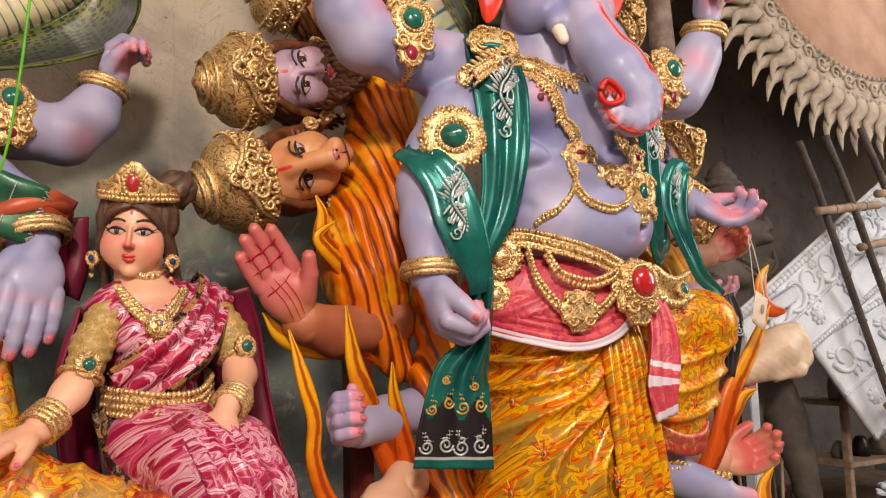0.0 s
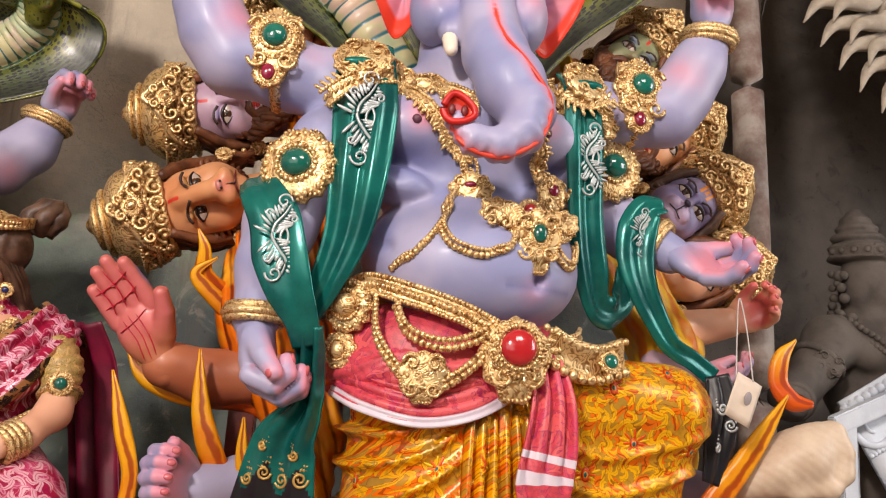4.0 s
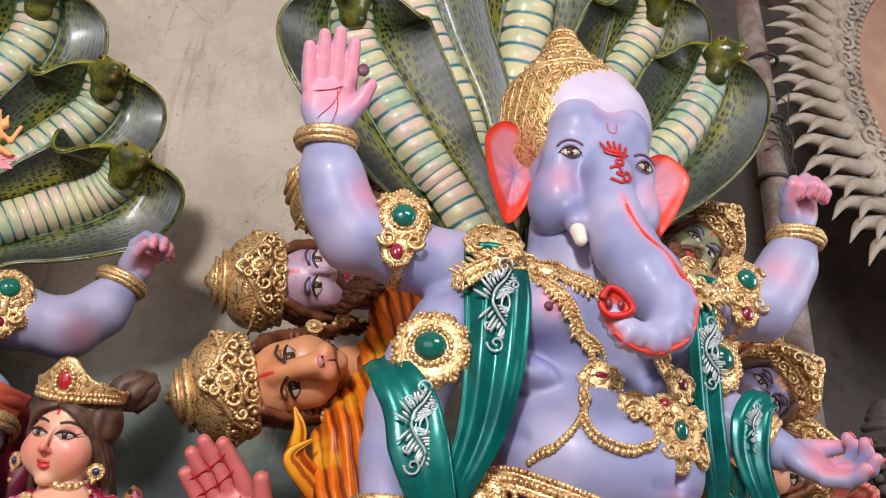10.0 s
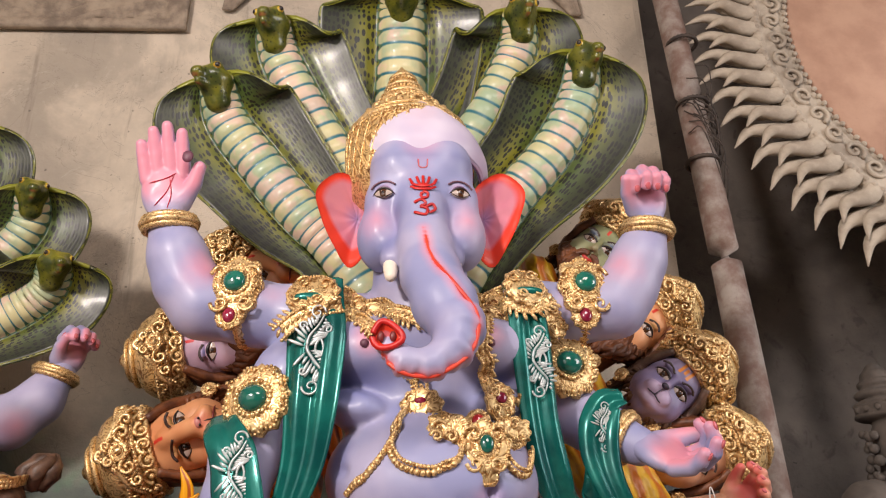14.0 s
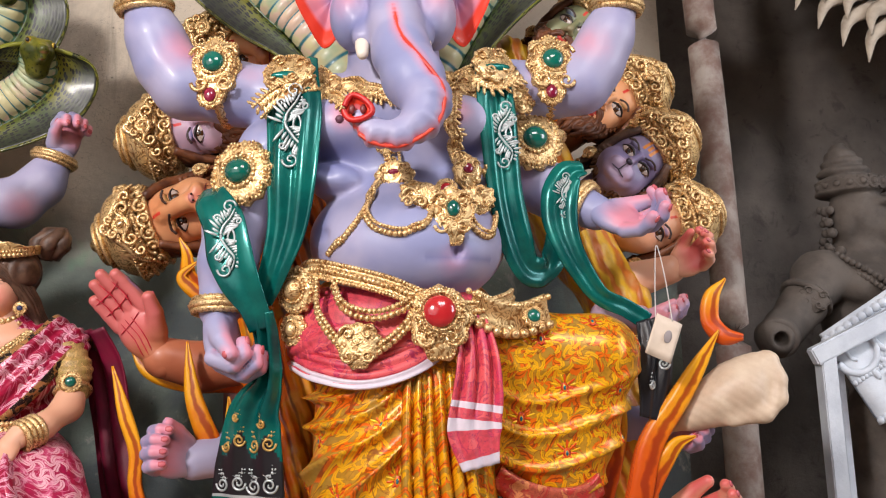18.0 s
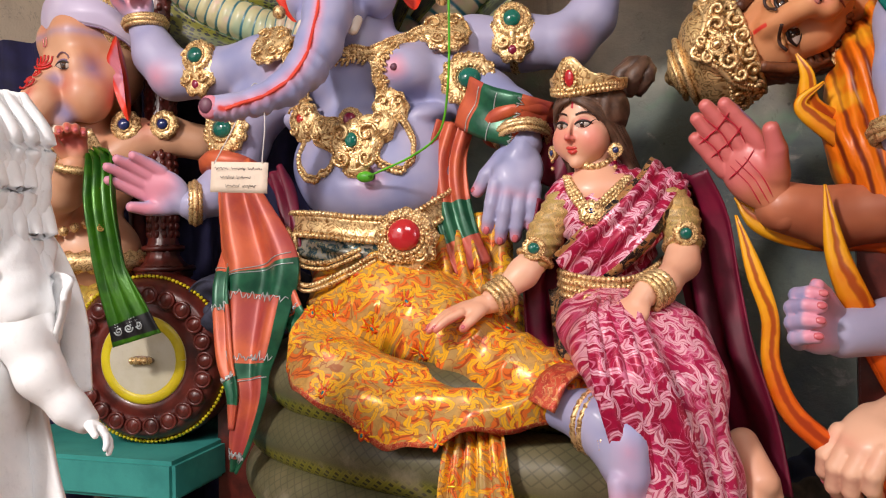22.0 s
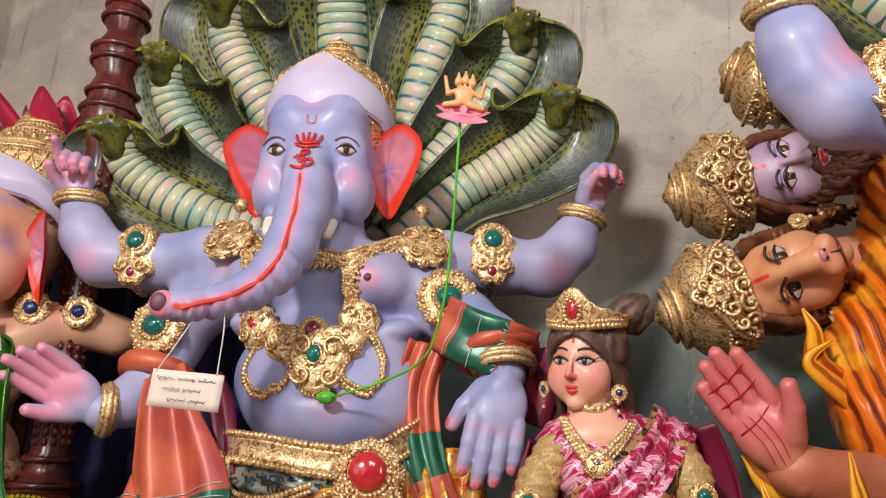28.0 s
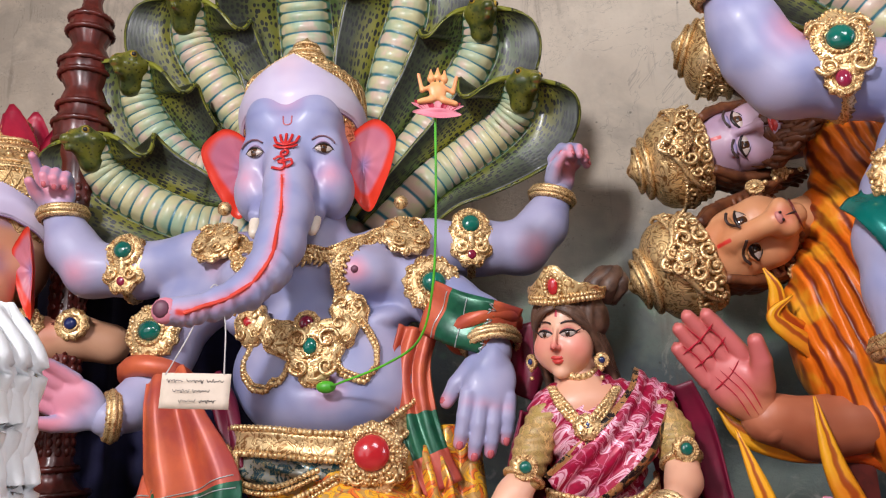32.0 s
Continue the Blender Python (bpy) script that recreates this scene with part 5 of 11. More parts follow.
def crown_tall(fig, s):
    """A gilt crown: chased front band, ribbed dome behind a beaded arch, ringed finial."""
    z_ = lambda q: 0.28 + (q - 0.22) * 0.74
    c = arr(0, 0.1 * s, 0)
    prof = [(0.36, 0.2), (0.45, 0.28), (0.475, 0.36), (0.47, 0.44), (0.5, 0.5), (0.535, 0.6), (0.545, 0.72), (0.52, 0.84), (0.46, 0.95), (0.37, 1.03), (0.29, 1.07), (0.33, 1.1), (0.32, 1.14), (0.24, 1.16), (0.25, 1.2), (0.18, 1.22), (0.19, 1.26), (0.1, 1.3), (0.05, 1.36), (0.004, 1.38)]
    fig.lathe(c, [(a * s * 0.92, z_(b) * s) for a, b in prof], GOLDCROWN, 48, 26, 0.03, tilt=(-5, 0, 0))
    for zz, rr_, th in ((0.3, 0.47, 0.026), (0.5, 0.515, 0.03), (1.09, 0.33, 0.03), (1.2, 0.25, 0.024)):
        fig.ring((0, (0.1 + 0.087 * zz) * s, z_(zz) * s), (0, 0.087, 1), rr_ * s * 0.96, th * s, GOLDFINE)
    for q, dz in ((0.525, 0.55), (0.555, 0.72)):
        fig.beads([(q * s * math.cos(a), (0.1 + 0.06 + q * math.sin(a)) * s, z_(dz) * s) for a in np.linspace(3.0, 6.4, 24)], 0.024 * s, GOLDFINE, 1.7)
    for i in range(9):
        a = radians(194 + i * 19.2)
        d = arr(math.cos(a), math.sin(a), 0)
        x = arr(-math.sin(a), math.cos(a), 0)
        o = c + arr(0, 0.035 * s, 0) + d * 0.488 * s + arr(0, 0, z_(0.4) * s)
        curl_tube(fig, o, x * (1 if i % 2 else -1), arr(0, 0, 1), 0.088 * s, 0.02 * s, GOLD)
        fig.ball(o + d * 0.01 * s, 0.03 * s, GOLDFINE, None, 8, 6)
        o2 = c + arr(0, 0.06 * s, 0) + d * 0.555 * s + arr(0, 0, z_(0.64) * s)
        curl_tube(fig, o2, x * (-1 if i % 2 else 1), arr(0, 0, 1), 0.075 * s, 0.017 * s, GOLD)
    # pointed front arch
    arch = [(-0.44, 0.5), (-0.36, 0.66), (-0.2, 0.78), (-0.09, 0.9), (0, 1.02), (0.09, 0.9), (0.2, 0.78), (0.36, 0.66), (0.44, 0.5)]
    pt = [(x * s, (0.14 - math.sqrt(max(0.57**2 - x * x, 0)) + 0.12 * max(z - 0.72, 0)) * s, z_(z) * s) for x, z in arch]
    fig.tube([(*p, 0.03 * s) for p in pt], GOLD, 50, 7, ridge=0.2, turns=20)
    fig.beads([(x, y - 0.03 * s, z - 0.035 * s) for x, y, z in pt], 0.02 * s, GOLDFINE, 1.7)
    fig.rosette((0, -0.435 * s, z_(0.72) * s), (0, -1, 0.12), 0.1 * s, GOLD, petals=9)
    for g in (-1, 1):
        for k, (x, z, r) in enumerate(((0.17, 0.64, 0.09), (0.31, 0.57, 0.07), (0.08, 0.86, 0.05))):
            o = arr(x * g, 0.13 - math.sqrt(0.58**2 - x * x), z_(z)) * s
            curl_tube(fig, o, arr(-g, 0, 0), arr(0, 0.1, 1), r * s, 0.02 * s, GOLD)


def human_head(fig, m, mat, size=0.3, hair=HAIR, beard=None, kind="man", crown=None, jewel=None, earring=True, blush=0.5, roundness=1.0):
    """A head about its centre, looking along -y with z up, then laid by m; size is chin to hairline."""
    fig.move = np.array(m)
    s = size
    S = lambda *v: tuple(q * s for q in v)
    c = Clay()
    c.ell(S(0, 0.06, 0.1), S(0.37 * roundness, 0.42, 0.47), k=0.05 * s)
    c.ell(S(0, -0.12, -0.16), S(0.31 * roundness, 0.28, 0.34 if kind == "woman" else 0.36), k=0.08 * s)
    if kind == "woman":
        c.ell(S(0, -0.3, -0.43), S(0.085, 0.08, 0.065), k=0.08 * s)
    else:
        c.ell(S(0, -0.3, -0.42), S(0.11, 0.09, 0.09), k=0.08 * s)
    for g in (-1, 1):
        c.ell(S(0.175 * g, -0.22, -0.16), S(0.165, 0.155, 0.18), k=0.09 * s)
        c.ell(S(0.15 * g, -0.4, 0.055), S(0.1, 0.05, 0.05), k=0.06 * s, cut=True)
        if kind != "woman":
            c.ell(S(0.37 * g, 0.05, -0.02), S(0.05, 0.1, 0.13), k=0.03 * s)
            c.ell(S(0.14 * g, -0.34, 0.15), S(0.1, 0.05, 0.035), k=0.05 * s)
    nose_z = -0.13
    if kind == "lion":
        c.cap(S(0, -0.34, 0.2), S(0, -0.6, -0.14), 0.095 * s, 0.105 * s, 0.07 * s)
        c.ell(S(0, -0.5, -0.25), S(0.17, 0.17, 0.15), k=0.08 * s)
        for g in (-1, 1):
            c.ell(S(0.085 * g, -0.6, -0.23), S(0.1, 0.1, 0.085), k=0.04 * s)
        c.ell(S(0, -0.52, -0.38), S(0.1, 0.1, 0.07), k=0.03 * s)
        c.cap(S(-0.12, -0.64, -0.315), S(0.12, -0.64, -0.315), 0.012 * s, 0.012 * s, 0.03 * s, True)
    elif kind == "monkey":
        c.ell(S(0, -0.36, -0.25), S(0.24, 0.14, 0.17), k=0.07 * s)
        for g in (-1, 1):
            c.ell(S(0.085 * g, -0.47, -0.2), S(0.1, 0.07, 0.085), k=0.03 * s)
        c.ell(S(0, -0.44, -0.34), S(0.13, 0.07, 0.06), k=0.03 * s)
        c.cap(S(0, -0.38, 0.1), S(0, -0.48, -0.08), 0.035 * s, 0.05 * s, 0.05 * s)
        c.cap(S(-0.15, -0.53, -0.28), S(0.15, -0.53, -0.28), 0.008 * s, 0.008 * s, 0.03 * s, True)
    else:
        w = 0.8 if kind == "woman" else 1.15
        c.cap(S(0, -0.37, 0.1), S(0, -0.475, -0.09), 0.024 * s * w, 0.042 * s * w, 0.04 * s)
        c.ell(S(0, -0.49, -0.115), S(0.042 * w, 0.04, 0.036), k=0.03 * s)
        for g in (-1, 1):
            c.ell(S(0.048 * w * g, -0.43, -0.13), S(0.034 * w, 0.045, 0.028), k=0.025 * s)
    c.cap(S(0, 0.1, -0.3), S(0, 0.14, -0.75), 0.24 * s, 0.24 * s, 0.06 * s)

    def paint(v, n):
        b = sum(near(v, S(0.23 * g, -0.3, -0.13), 0.38 * s) * 0.65 * blush for g in (-1, 1)) + near(v, S(0, -0.5, -0.14), 0.14 * s) * 0.6 * blush
        g = np.clip(1.6 - np.abs(v[:, 0]) / (0.016 * s), 0, 1) * ((v[:, 2] > 0.22 * s) & (v[:, 2] < 0.33 * s)) * (v[:, 1] < -0.2 * s)
        d = sum(near(v, S(0.155 * e, -0.36, 0.075), 0.15 * s) for e in (-1, 1)) * 0.9
        if kind == "monkey":
            b = b + 1.2 * near(v, S(0, -0.5, -0.25), 0.26 * s)
            g = np.maximum(g, 0.9 * np.clip(2 - np.abs(np.abs(v[:, 0]) - 0.06 * s) / (0.014 * s), 0, 1) * ((v[:, 2] > 0.2 * s) & (v[:, 2] < 0.36 * s)))
        if kind == "lion":
            b = b + 0.8 * near(v, S(0, -0.7, -0.2), 0.2 * s)
        return mask(b, g, d)

    v = fig.clay(c, mat, max(0.0055, 0.021 * s), paint)
    wide, tall = (0.105, 0.044) if kind == "woman" else (0.112, 0.056)
    for g in (-1, 1):
        q = drop(v, 0.15 * s * g, 0.05 * s, 0.03 * s)
        eye(fig, q + arr(0, 0.006 * s, 0), (0.22 * g, -1, 0), wide * s, tall * s, roll=0.1 * g, lid=EYEROSE if kind == "woman" else mat, kohl=1.7)
        if kind == "woman":
            fig.tube([(*(q + arr(0.085 * s * g, 0.0, 0.012 * s)), 0.011 * s), (*(q + arr(0.13 * s * g, 0.03 * s, 0.036 * s)), 0.007 * s), (*(q + arr(0.165 * s * g, 0.06 * s, 0.056 * s)), 0.002 * s)], DARK, 10, 6)
        if kind == "woman":
            strokes(fig, v, (0, 0, 0), [S_row(s, ((0.06 * g, 0.15), (0.13 * g, 0.172), (0.21 * g, 0.165), (0.285 * g, 0.12)))], 0.011 * s, BROW, -0.002 * s)
        else:
            strokes(fig, v, (0, 0, 0), [S_row(s, ((0.065 * g, 0.13), (0.13 * g, 0.165), (0.2 * g, 0.17), (0.26 * g, 0.135)))], 0.014 * s, BROW, -0.004 * s)
    zm = -0.26 * s
    if kind in ("man", "woman"):
        ym = drop(v, 0, zm, 0.03 * s)[1]
        wd = 1.0 if kind == "man" else 1.05
        fig.tube([(-0.115 * s * wd, ym + 0.045 * s, zm + 0.008 * s, 0.006 * s), (-0.05 * s, ym + 0.01 * s, zm + 0.018 * s, 0.024 * s), (0, ym + 0.004 * s, zm + 0.012 * s, 0.02 * s), (0.05 * s, ym + 0.012 * s, zm + 0.018 * s, 0.021 * s), (0.115 * s * wd, ym + 0.045 * s, zm + 0.008 * s, 0.006 * s)], LIP, 18, 8)
        fig.tube([(-0.095 * s, ym + 0.04 * s, zm - 0.006 * s, 0.006 * s), (0, ym + 0.008 * s, zm - 0.032 * s, 0.032 * s), (0.095 * s, ym + 0.04 * s, zm - 0.006 * s, 0.006 * s)], LIP, 14, 8)
    elif kind == "lion":
        fig.ball(S(0, -0.69, -0.15), S(0.06, 0.03, 0.036), LIPPINK, None, 12, 8)
        for g in (-1, 1):
            fig.ball(S(0.035 * g, -0.72, -0.165), S(0.014, 0.014, 0.012), DARK, None, 8, 6)
        fig.tube([(*S(0, -0.69, -0.2), 0.008 * s), (*S(0, -0.685, -0.3), 0.008 * s)], BROW, 8, 6)
        fig.tube([(*S(-0.14, -0.58, -0.34), 0.006 * s), (*S(-0.06, -0.66, -0.31), 0.01 * s), (*S(0, -0.675, -0.3), 0.01 * s), (*S(0.06, -0.66, -0.31), 0.01 * s), (*S(0.14, -0.58, -0.34), 0.006 * s)], LIPDARK, 20, 6)
        ym = -0.6 * s
    else:
        fig.ball(S(0, -0.535, -0.1), S(0.05, 0.03, 0.035), NOSEDARK, None, 12, 8)
        fig.tube([(*S(0, -0.55, -0.14), 0.007 * s), (*S(0, -0.54, -0.26), 0.007 * s)], NOSEDARK, 8, 6)
        fig.tube([(*S(-0.17, -0.43, -0.24), 0.004 * s), (*S(-0.08, -0.52, -0.275), 0.008 * s), (*S(0, -0.535, -0.265), 0.008 * s), (*S(0.08, -0.52, -0.275), 0.008 * s), (*S(0.17, -0.43, -0.24), 0.004 * s)], NOSEDARK, 20, 6)
        ym = -0.5 * s
    # hair: wavy locks from under the crown down past the ears
    if hair:
        for g in (-1, 1):
            for i in range(9):
                f = i / 8
                w = 0.03 * math.sin(i * 2.1)
                fig.tube([(*S(0.28 * g, -0.24 + 0.34 * f, 0.36), 0.05 * s), (*S((0.36 + w) * g, -0.16 + 0.36 * f, 0.18), 0.058 * s), (*S((0.4 - w) * g, -0.08 + 0.36 * f, -0.02), 0.06 * s), (*S((0.4 + w) * g, -0.04 + 0.36 * f, -0.25), 0.06 * s), (*S((0.42 - w) * g, 0.0 + 0.36 * f, -0.45), 0.055 * s), (*S((0.44 + 2 * w) * g, 0.02 + 0.36 * f, -0.62), 0.02 * s)], hair, 26, 7, ridge=0.14, turns=4)
        k = Clay()
        k.ell(S(0, 0.14, 0.16), S(0.41 * roundness, 0.4, 0.46), k=0.05 * s)
        fig.clay(k, hair, 0.035 * s)
    if kind in ("lion", "monkey") and hair:
        # fur fringe round the face
        for i in range(34):
            a = -2.3 + 4.6 * i / 33
            x, z = 0.36 * math.sin(a), -0.02 - 0.4 * math.cos(a)
            y = -0.2 + 0.12 * abs(math.sin(a)) - 0.1 * max(math.cos(a), 0)
            w = 0.02 * math.sin(i * 1.7)
            fig.tube([(*S(x * 0.92, y - 0.02, z * 0.92), 0.022 * s), (*S(x * 1.1 + w, y, z * 1.08), 0.034 * s), (*S(x * 1.28 - w, y + 0.08, z * 1.22), 0.008 * s)], hair, 10, 6, ridge=0.15, turns=2)
    if beard and kind == "man":
        for row, (r0, dz) in enumerate(((0.96, 0.05), (1.0, 0.0), (1.1, -0.06))):
            for i in range(19):
                a = -1.35 + 2.7 * i / 18 + 0.07 * row
                x, y = math.sin(a) * 0.33 * s, (-0.11 - 0.29 * math.cos(a)) * s
                zt = (-0.42 + 0.36 * abs(math.sin(a)) ** 1.4 + dz) * s
                w = 0.035 * s * math.sin(i * 2.3 + row * 2)
                fig.tube([(x * 0.92 * r0, y * 0.95 * r0 - 0.02 * s, zt, 0.034 * s), (x * 1.04 * r0 + w, y * 1.1 * r0, zt - 0.11 * s, 0.045 * s), (x * 0.95 * r0 - w, y * 1.15 * r0, zt - 0.23 * s, 0.04 * s), (x * 0.75 + w, y * 1.1, zt - 0.36 * s, 0.01 * s)], beard, 18, 7, ridge=0.15, turns=3)
        for g in (-1, 1):
            for e in (0.0, 0.03):
                fig.tube([(0.012 * s * g, ym - 0.025 * s, zm + (0.062 + e * 0.5) * s, 0.022 * s), (0.09 * s * g, ym - 0.005 * s, zm + (0.05 + e) * s, 0.036 * s), (0.17 * s * g, ym + 0.04 * s, zm + (-0.03 + e) * s, 0.032 * s), (0.21 * s * g, ym + 0.08 * s, zm - 0.12 * s, 0.006 * s)], beard, 16, 7)
    if earring:
        for g in (-1, 1):
            fig.rosette(S(0.44 * g, -0.12, -0.3), (0.5 * g, -1, 0), 0.085 * s, jewel or GOLD)
            fig.beads([S(0.44 * g, -0.14, -0.4), S(0.44 * g, -0.14, -0.5)], 0.03 * s, GOLD)
    if crown == "tall":
        crown_tall(fig, s)
    fig.move = None
    return v


def S_row(s, row):
    return tuple(tuple(q * s for q in p) for p in row)



# ---- the workshop: floor, walls, ceiling ----
ROW = pose(0.68, 3.1, 0, 0, 0, 27.7)      # frame of the standing idol, x along the back wall
SEAT = pose(-1.78, 2.15, 0, 0, 0, 42)     # frame of the seated idol


def slab_wall(name, x0, y0, z0, x1, y1, z1, mat, m=None):
    ob = part(name, solid(x0, y0, z0, x1, y1, z1, 0), mat)
    if m is not None:
        ob.matrix_world = m
    return tagged(ob, kind="structure")


tagged(slab_wall("floor", -9, -6, -0.1, 9, 11, 0, FLOORM), "dusty brown earth and cement workshop floor", "floor")
tagged(slab_wall("wall_north", -7.5, 1.95, 0, 1.56, 2.15, 7.0, WALLM, ROW), "stained grey and green plaster wall behind the idols", "wall")
# assumed bay right of the pole; its shade is in the wall colour
tagged(slab_wall("wall_bay_side", 1.36, 2.15, 0, 1.56, 2.9, 7.0, SHADECEMENT, ROW), "cement side of a wall bay, coloured dark for shade", "wall")
tagged(slab_wall("wall_bay", 1.36, 2.9, 0, 6.2, 3.1, 7.0, SHADECEMENT, ROW), "cement wall of a deep bay, coloured dark for shade", "wall")
tagged(slab_wall("wall_east", 6.0, -8, 0, 6.2, 2.9, 7.0, WALLM, ROW), "plain plaster side wall of the workshop", "wall")
tagged(slab_wall("wall_west", -6.7, -8, 0, -6.5, 1.95, 7.0, WALLM, ROW), "plain plaster side wall of the workshop", "wall")
# rear wall and ceiling stay unseen, added to enclose the room round the lamps
tagged(slab_wall("wall_south", -7.5, -8.2, 0, 6.2, -8.0, 7.0, WALLM, ROW), "unseen plain plaster wall closing the room behind the camera", "wall")
tagged(slab_wall("ceiling", -7.5, -8.2, 7.0, 6.2, 3.1, 7.1, CLAYDUST, ROW), "unseen dusty grey ceiling closing the workshop", "ceiling")

# ---- the standing blue idol ----
def silk_folds(v, n):
    """Skirt folds: upright pleats in front, ridges fanning from the waist knot to the side."""
    x, z = v[:, 0], v[:, 2]
    pl = np.clip(1.5 - np.abs(x - 0.0 - (1.6 - z) * 0.03) / 0.1, 0, 1)
    pleat = 0.03 * np.abs(np.sin((x + 0.012 * np.sin(z * 5) + 0.05 * (1.6 - z)) * np.pi / 0.048)) ** 0.7 * pl
    a = np.arctan2(-(x - 0.02), 1.75 - z + 0.02)
    r = np.hypot(x - 0.02, 1.75 - z)
    f = a * (5.2 + 0.8 * np.sin(r * 5)) + 0.5 * np.sin(r * 7)
    swag = 0.055 * np.clip(1 - np.abs(np.sin(np.pi * f)) * 1.25, 0, 1) ** 1.6 * (1 - pl) * np.clip(r * 2.2 - 0.2, 0, 1)
    return (pleat + swag) * np.clip((1.64 - z) * 8, 0, 1)


def leg_folds(v, n):
    """Swags hanging between the waist and the raised knee."""
    x, z = v[:, 0], v[:, 2]
    d = z - 1.1 * (x - 0.36) ** 2 + 0.18 * x
    f = d / 0.115 + 0.35 * np.sin(x * 8)
    return 0.03 * np.clip(1 - np.abs(np.sin(np.pi * f)) * 1.2, 0, 1) ** 1.6 * np.clip((1.58 - z) * 6, 0, 1)


def silk_motifs(g, ok, seed=1):
    """Flaming drops over the gold silk."""
    skin_, z = g.last, arr(0, 0, 1)
    motifs(g, skin_, 0.19, lambda s, o, r: flame_drop(g, s, o, z, 0.066), ok, seed)


def standing_idol():
    g = Figure()
    # body and arms
    c = Clay()
    c.ell((-0.135, 0.1, 2.03), (0.375, 0.3, 0.25), k=0.05)
    c.ell((-0.12, 0.0, 1.97), (0.3, 0.22, 0.18), k=0.08)
    c.ell((-0.17, 0.16, 2.4), (0.36, 0.22, 0.25), k=0.1)
    for s in (-1, 1):
        c.ell((-0.155 + 0.215 * s, 0.02, 2.46), (0.165, 0.13, 0.12), (0, 0, 0), 0.05)
        c.ell((-0.155 + 0.24 * s, 0.06, 2.25), (0.13, 0.16, 0.07), (0, -14 * s, 0), 0.02)
    c.cap((-0.17, 0.14, 2.55), (-0.18, 0.13, 2.85), 0.2, 0.18, 0.06)
    arms = (
        [(-0.42, 0.17, 2.58, 0.15), (-0.62, 0.16, 2.62, 0.135), (-0.82, 0.14, 2.65, 0.12), (-1.0, 0.12, 2.67, 0.12), (-1.07, 0.11, 2.76, 0.115), (-1.11, 0.09, 2.86, 0.105), (-1.15, 0.07, 2.98, 0.08)],
        [(0.1, 0.2, 2.58, 0.15), (0.28, 0.17, 2.64, 0.13), (0.44, 0.14, 2.65, 0.115), (0.57, 0.11, 2.66, 0.115), (0.63, 0.1, 2.74, 0.11), (0.68, 0.08, 2.84, 0.1), (0.73, 0.07, 2.97, 0.078)],
        [(-0.46, 0.12, 2.5, 0.15), (-0.64, 0.09, 2.38, 0.135), (-0.735, 0.07, 2.24, 0.115), (-0.78, 0.06, 2.1, 0.115), (-0.8, 0.02, 1.95, 0.1), (-0.82, -0.01, 1.78, 0.075)],
        [(0.12, 0.2, 2.48, 0.14), (0.3, 0.24, 2.4, 0.115), (0.4, 0.24, 2.28, 0.108), (0.48, 0.18, 2.21, 0.098), (0.6, 0.1, 2.13, 0.07)],
    )
    for a in arms:
        c.chain(a, 0.045)
    c.ell((0.035, -0.2, 1.95), (0.02, 0.05, 0.03), k=0.03, cut=True)
    c.cap((-0.07, -0.235, 1.922), (0.15, -0.2, 1.925), 0.011, 0.011, 0.03, True)
    c.cap((0.033, -0.25, 2.0), (0.03, -0.24, 1.9), 0.01, 0.006, 0.03, True)
    for p, q in (((-0.54, 0.0, 2.34), (-0.33, -0.16, 2.21)), ((-0.55, -0.02, 2.2), (-0.4, -0.12, 2.1)), ((-0.53, -0.02, 2.06), (-0.43, -0.09, 2.03)), ((0.24, 0.0, 2.3), (0.1, -0.14, 2.22))):
        c.cap(p, q, 0.014, 0.006, 0.035, True)

    def paint(v, n):
        b = 0.9 * near(v, (-0.36, -0.1, 2.47), 0.1) + 0.9 * near(v, (0.06, -0.08, 2.48), 0.09) + 0.6 * near(v, (0.03, -0.2, 1.91), 0.12)
        b += 0.8 * near(v, (-1.0, 0.05, 2.78), 0.16) + 0.75 * near(v, (0.6, 0.03, 2.78), 0.14) + 0.5 * near(v, (-0.72, 0.0, 2.7), 0.14) + 0.5 * near(v, (0.4, 0.05, 2.66), 0.12)
        b += 0.6 * near(v, (-0.8, 0, 1.9), 0.14) + 0.5 * near(v, (-0.5, 0.0, 2.5), 0.15) + 0.5 * near(v, (0.3, 0.1, 2.3), 0.15)
        # dark airbrush: contour shade painted under chest and arms and into creases
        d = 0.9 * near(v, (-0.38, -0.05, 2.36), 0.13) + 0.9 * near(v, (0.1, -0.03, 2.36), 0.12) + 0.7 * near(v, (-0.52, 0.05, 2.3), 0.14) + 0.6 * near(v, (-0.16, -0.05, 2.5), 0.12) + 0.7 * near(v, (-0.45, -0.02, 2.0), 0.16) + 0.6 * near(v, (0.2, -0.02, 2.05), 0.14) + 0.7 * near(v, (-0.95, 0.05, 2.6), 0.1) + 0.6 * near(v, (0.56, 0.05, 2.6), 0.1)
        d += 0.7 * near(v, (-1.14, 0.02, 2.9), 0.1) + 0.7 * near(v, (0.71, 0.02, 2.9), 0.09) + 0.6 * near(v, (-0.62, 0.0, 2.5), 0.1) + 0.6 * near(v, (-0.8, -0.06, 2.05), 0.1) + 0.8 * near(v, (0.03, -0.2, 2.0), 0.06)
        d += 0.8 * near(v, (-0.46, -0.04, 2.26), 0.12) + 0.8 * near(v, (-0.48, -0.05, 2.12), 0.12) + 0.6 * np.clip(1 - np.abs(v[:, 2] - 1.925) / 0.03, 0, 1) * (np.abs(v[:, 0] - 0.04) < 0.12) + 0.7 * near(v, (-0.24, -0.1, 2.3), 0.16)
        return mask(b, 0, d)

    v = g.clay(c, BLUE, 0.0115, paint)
    for x in (-0.36, 0.06):
        q = drop(v, x, 2.47)
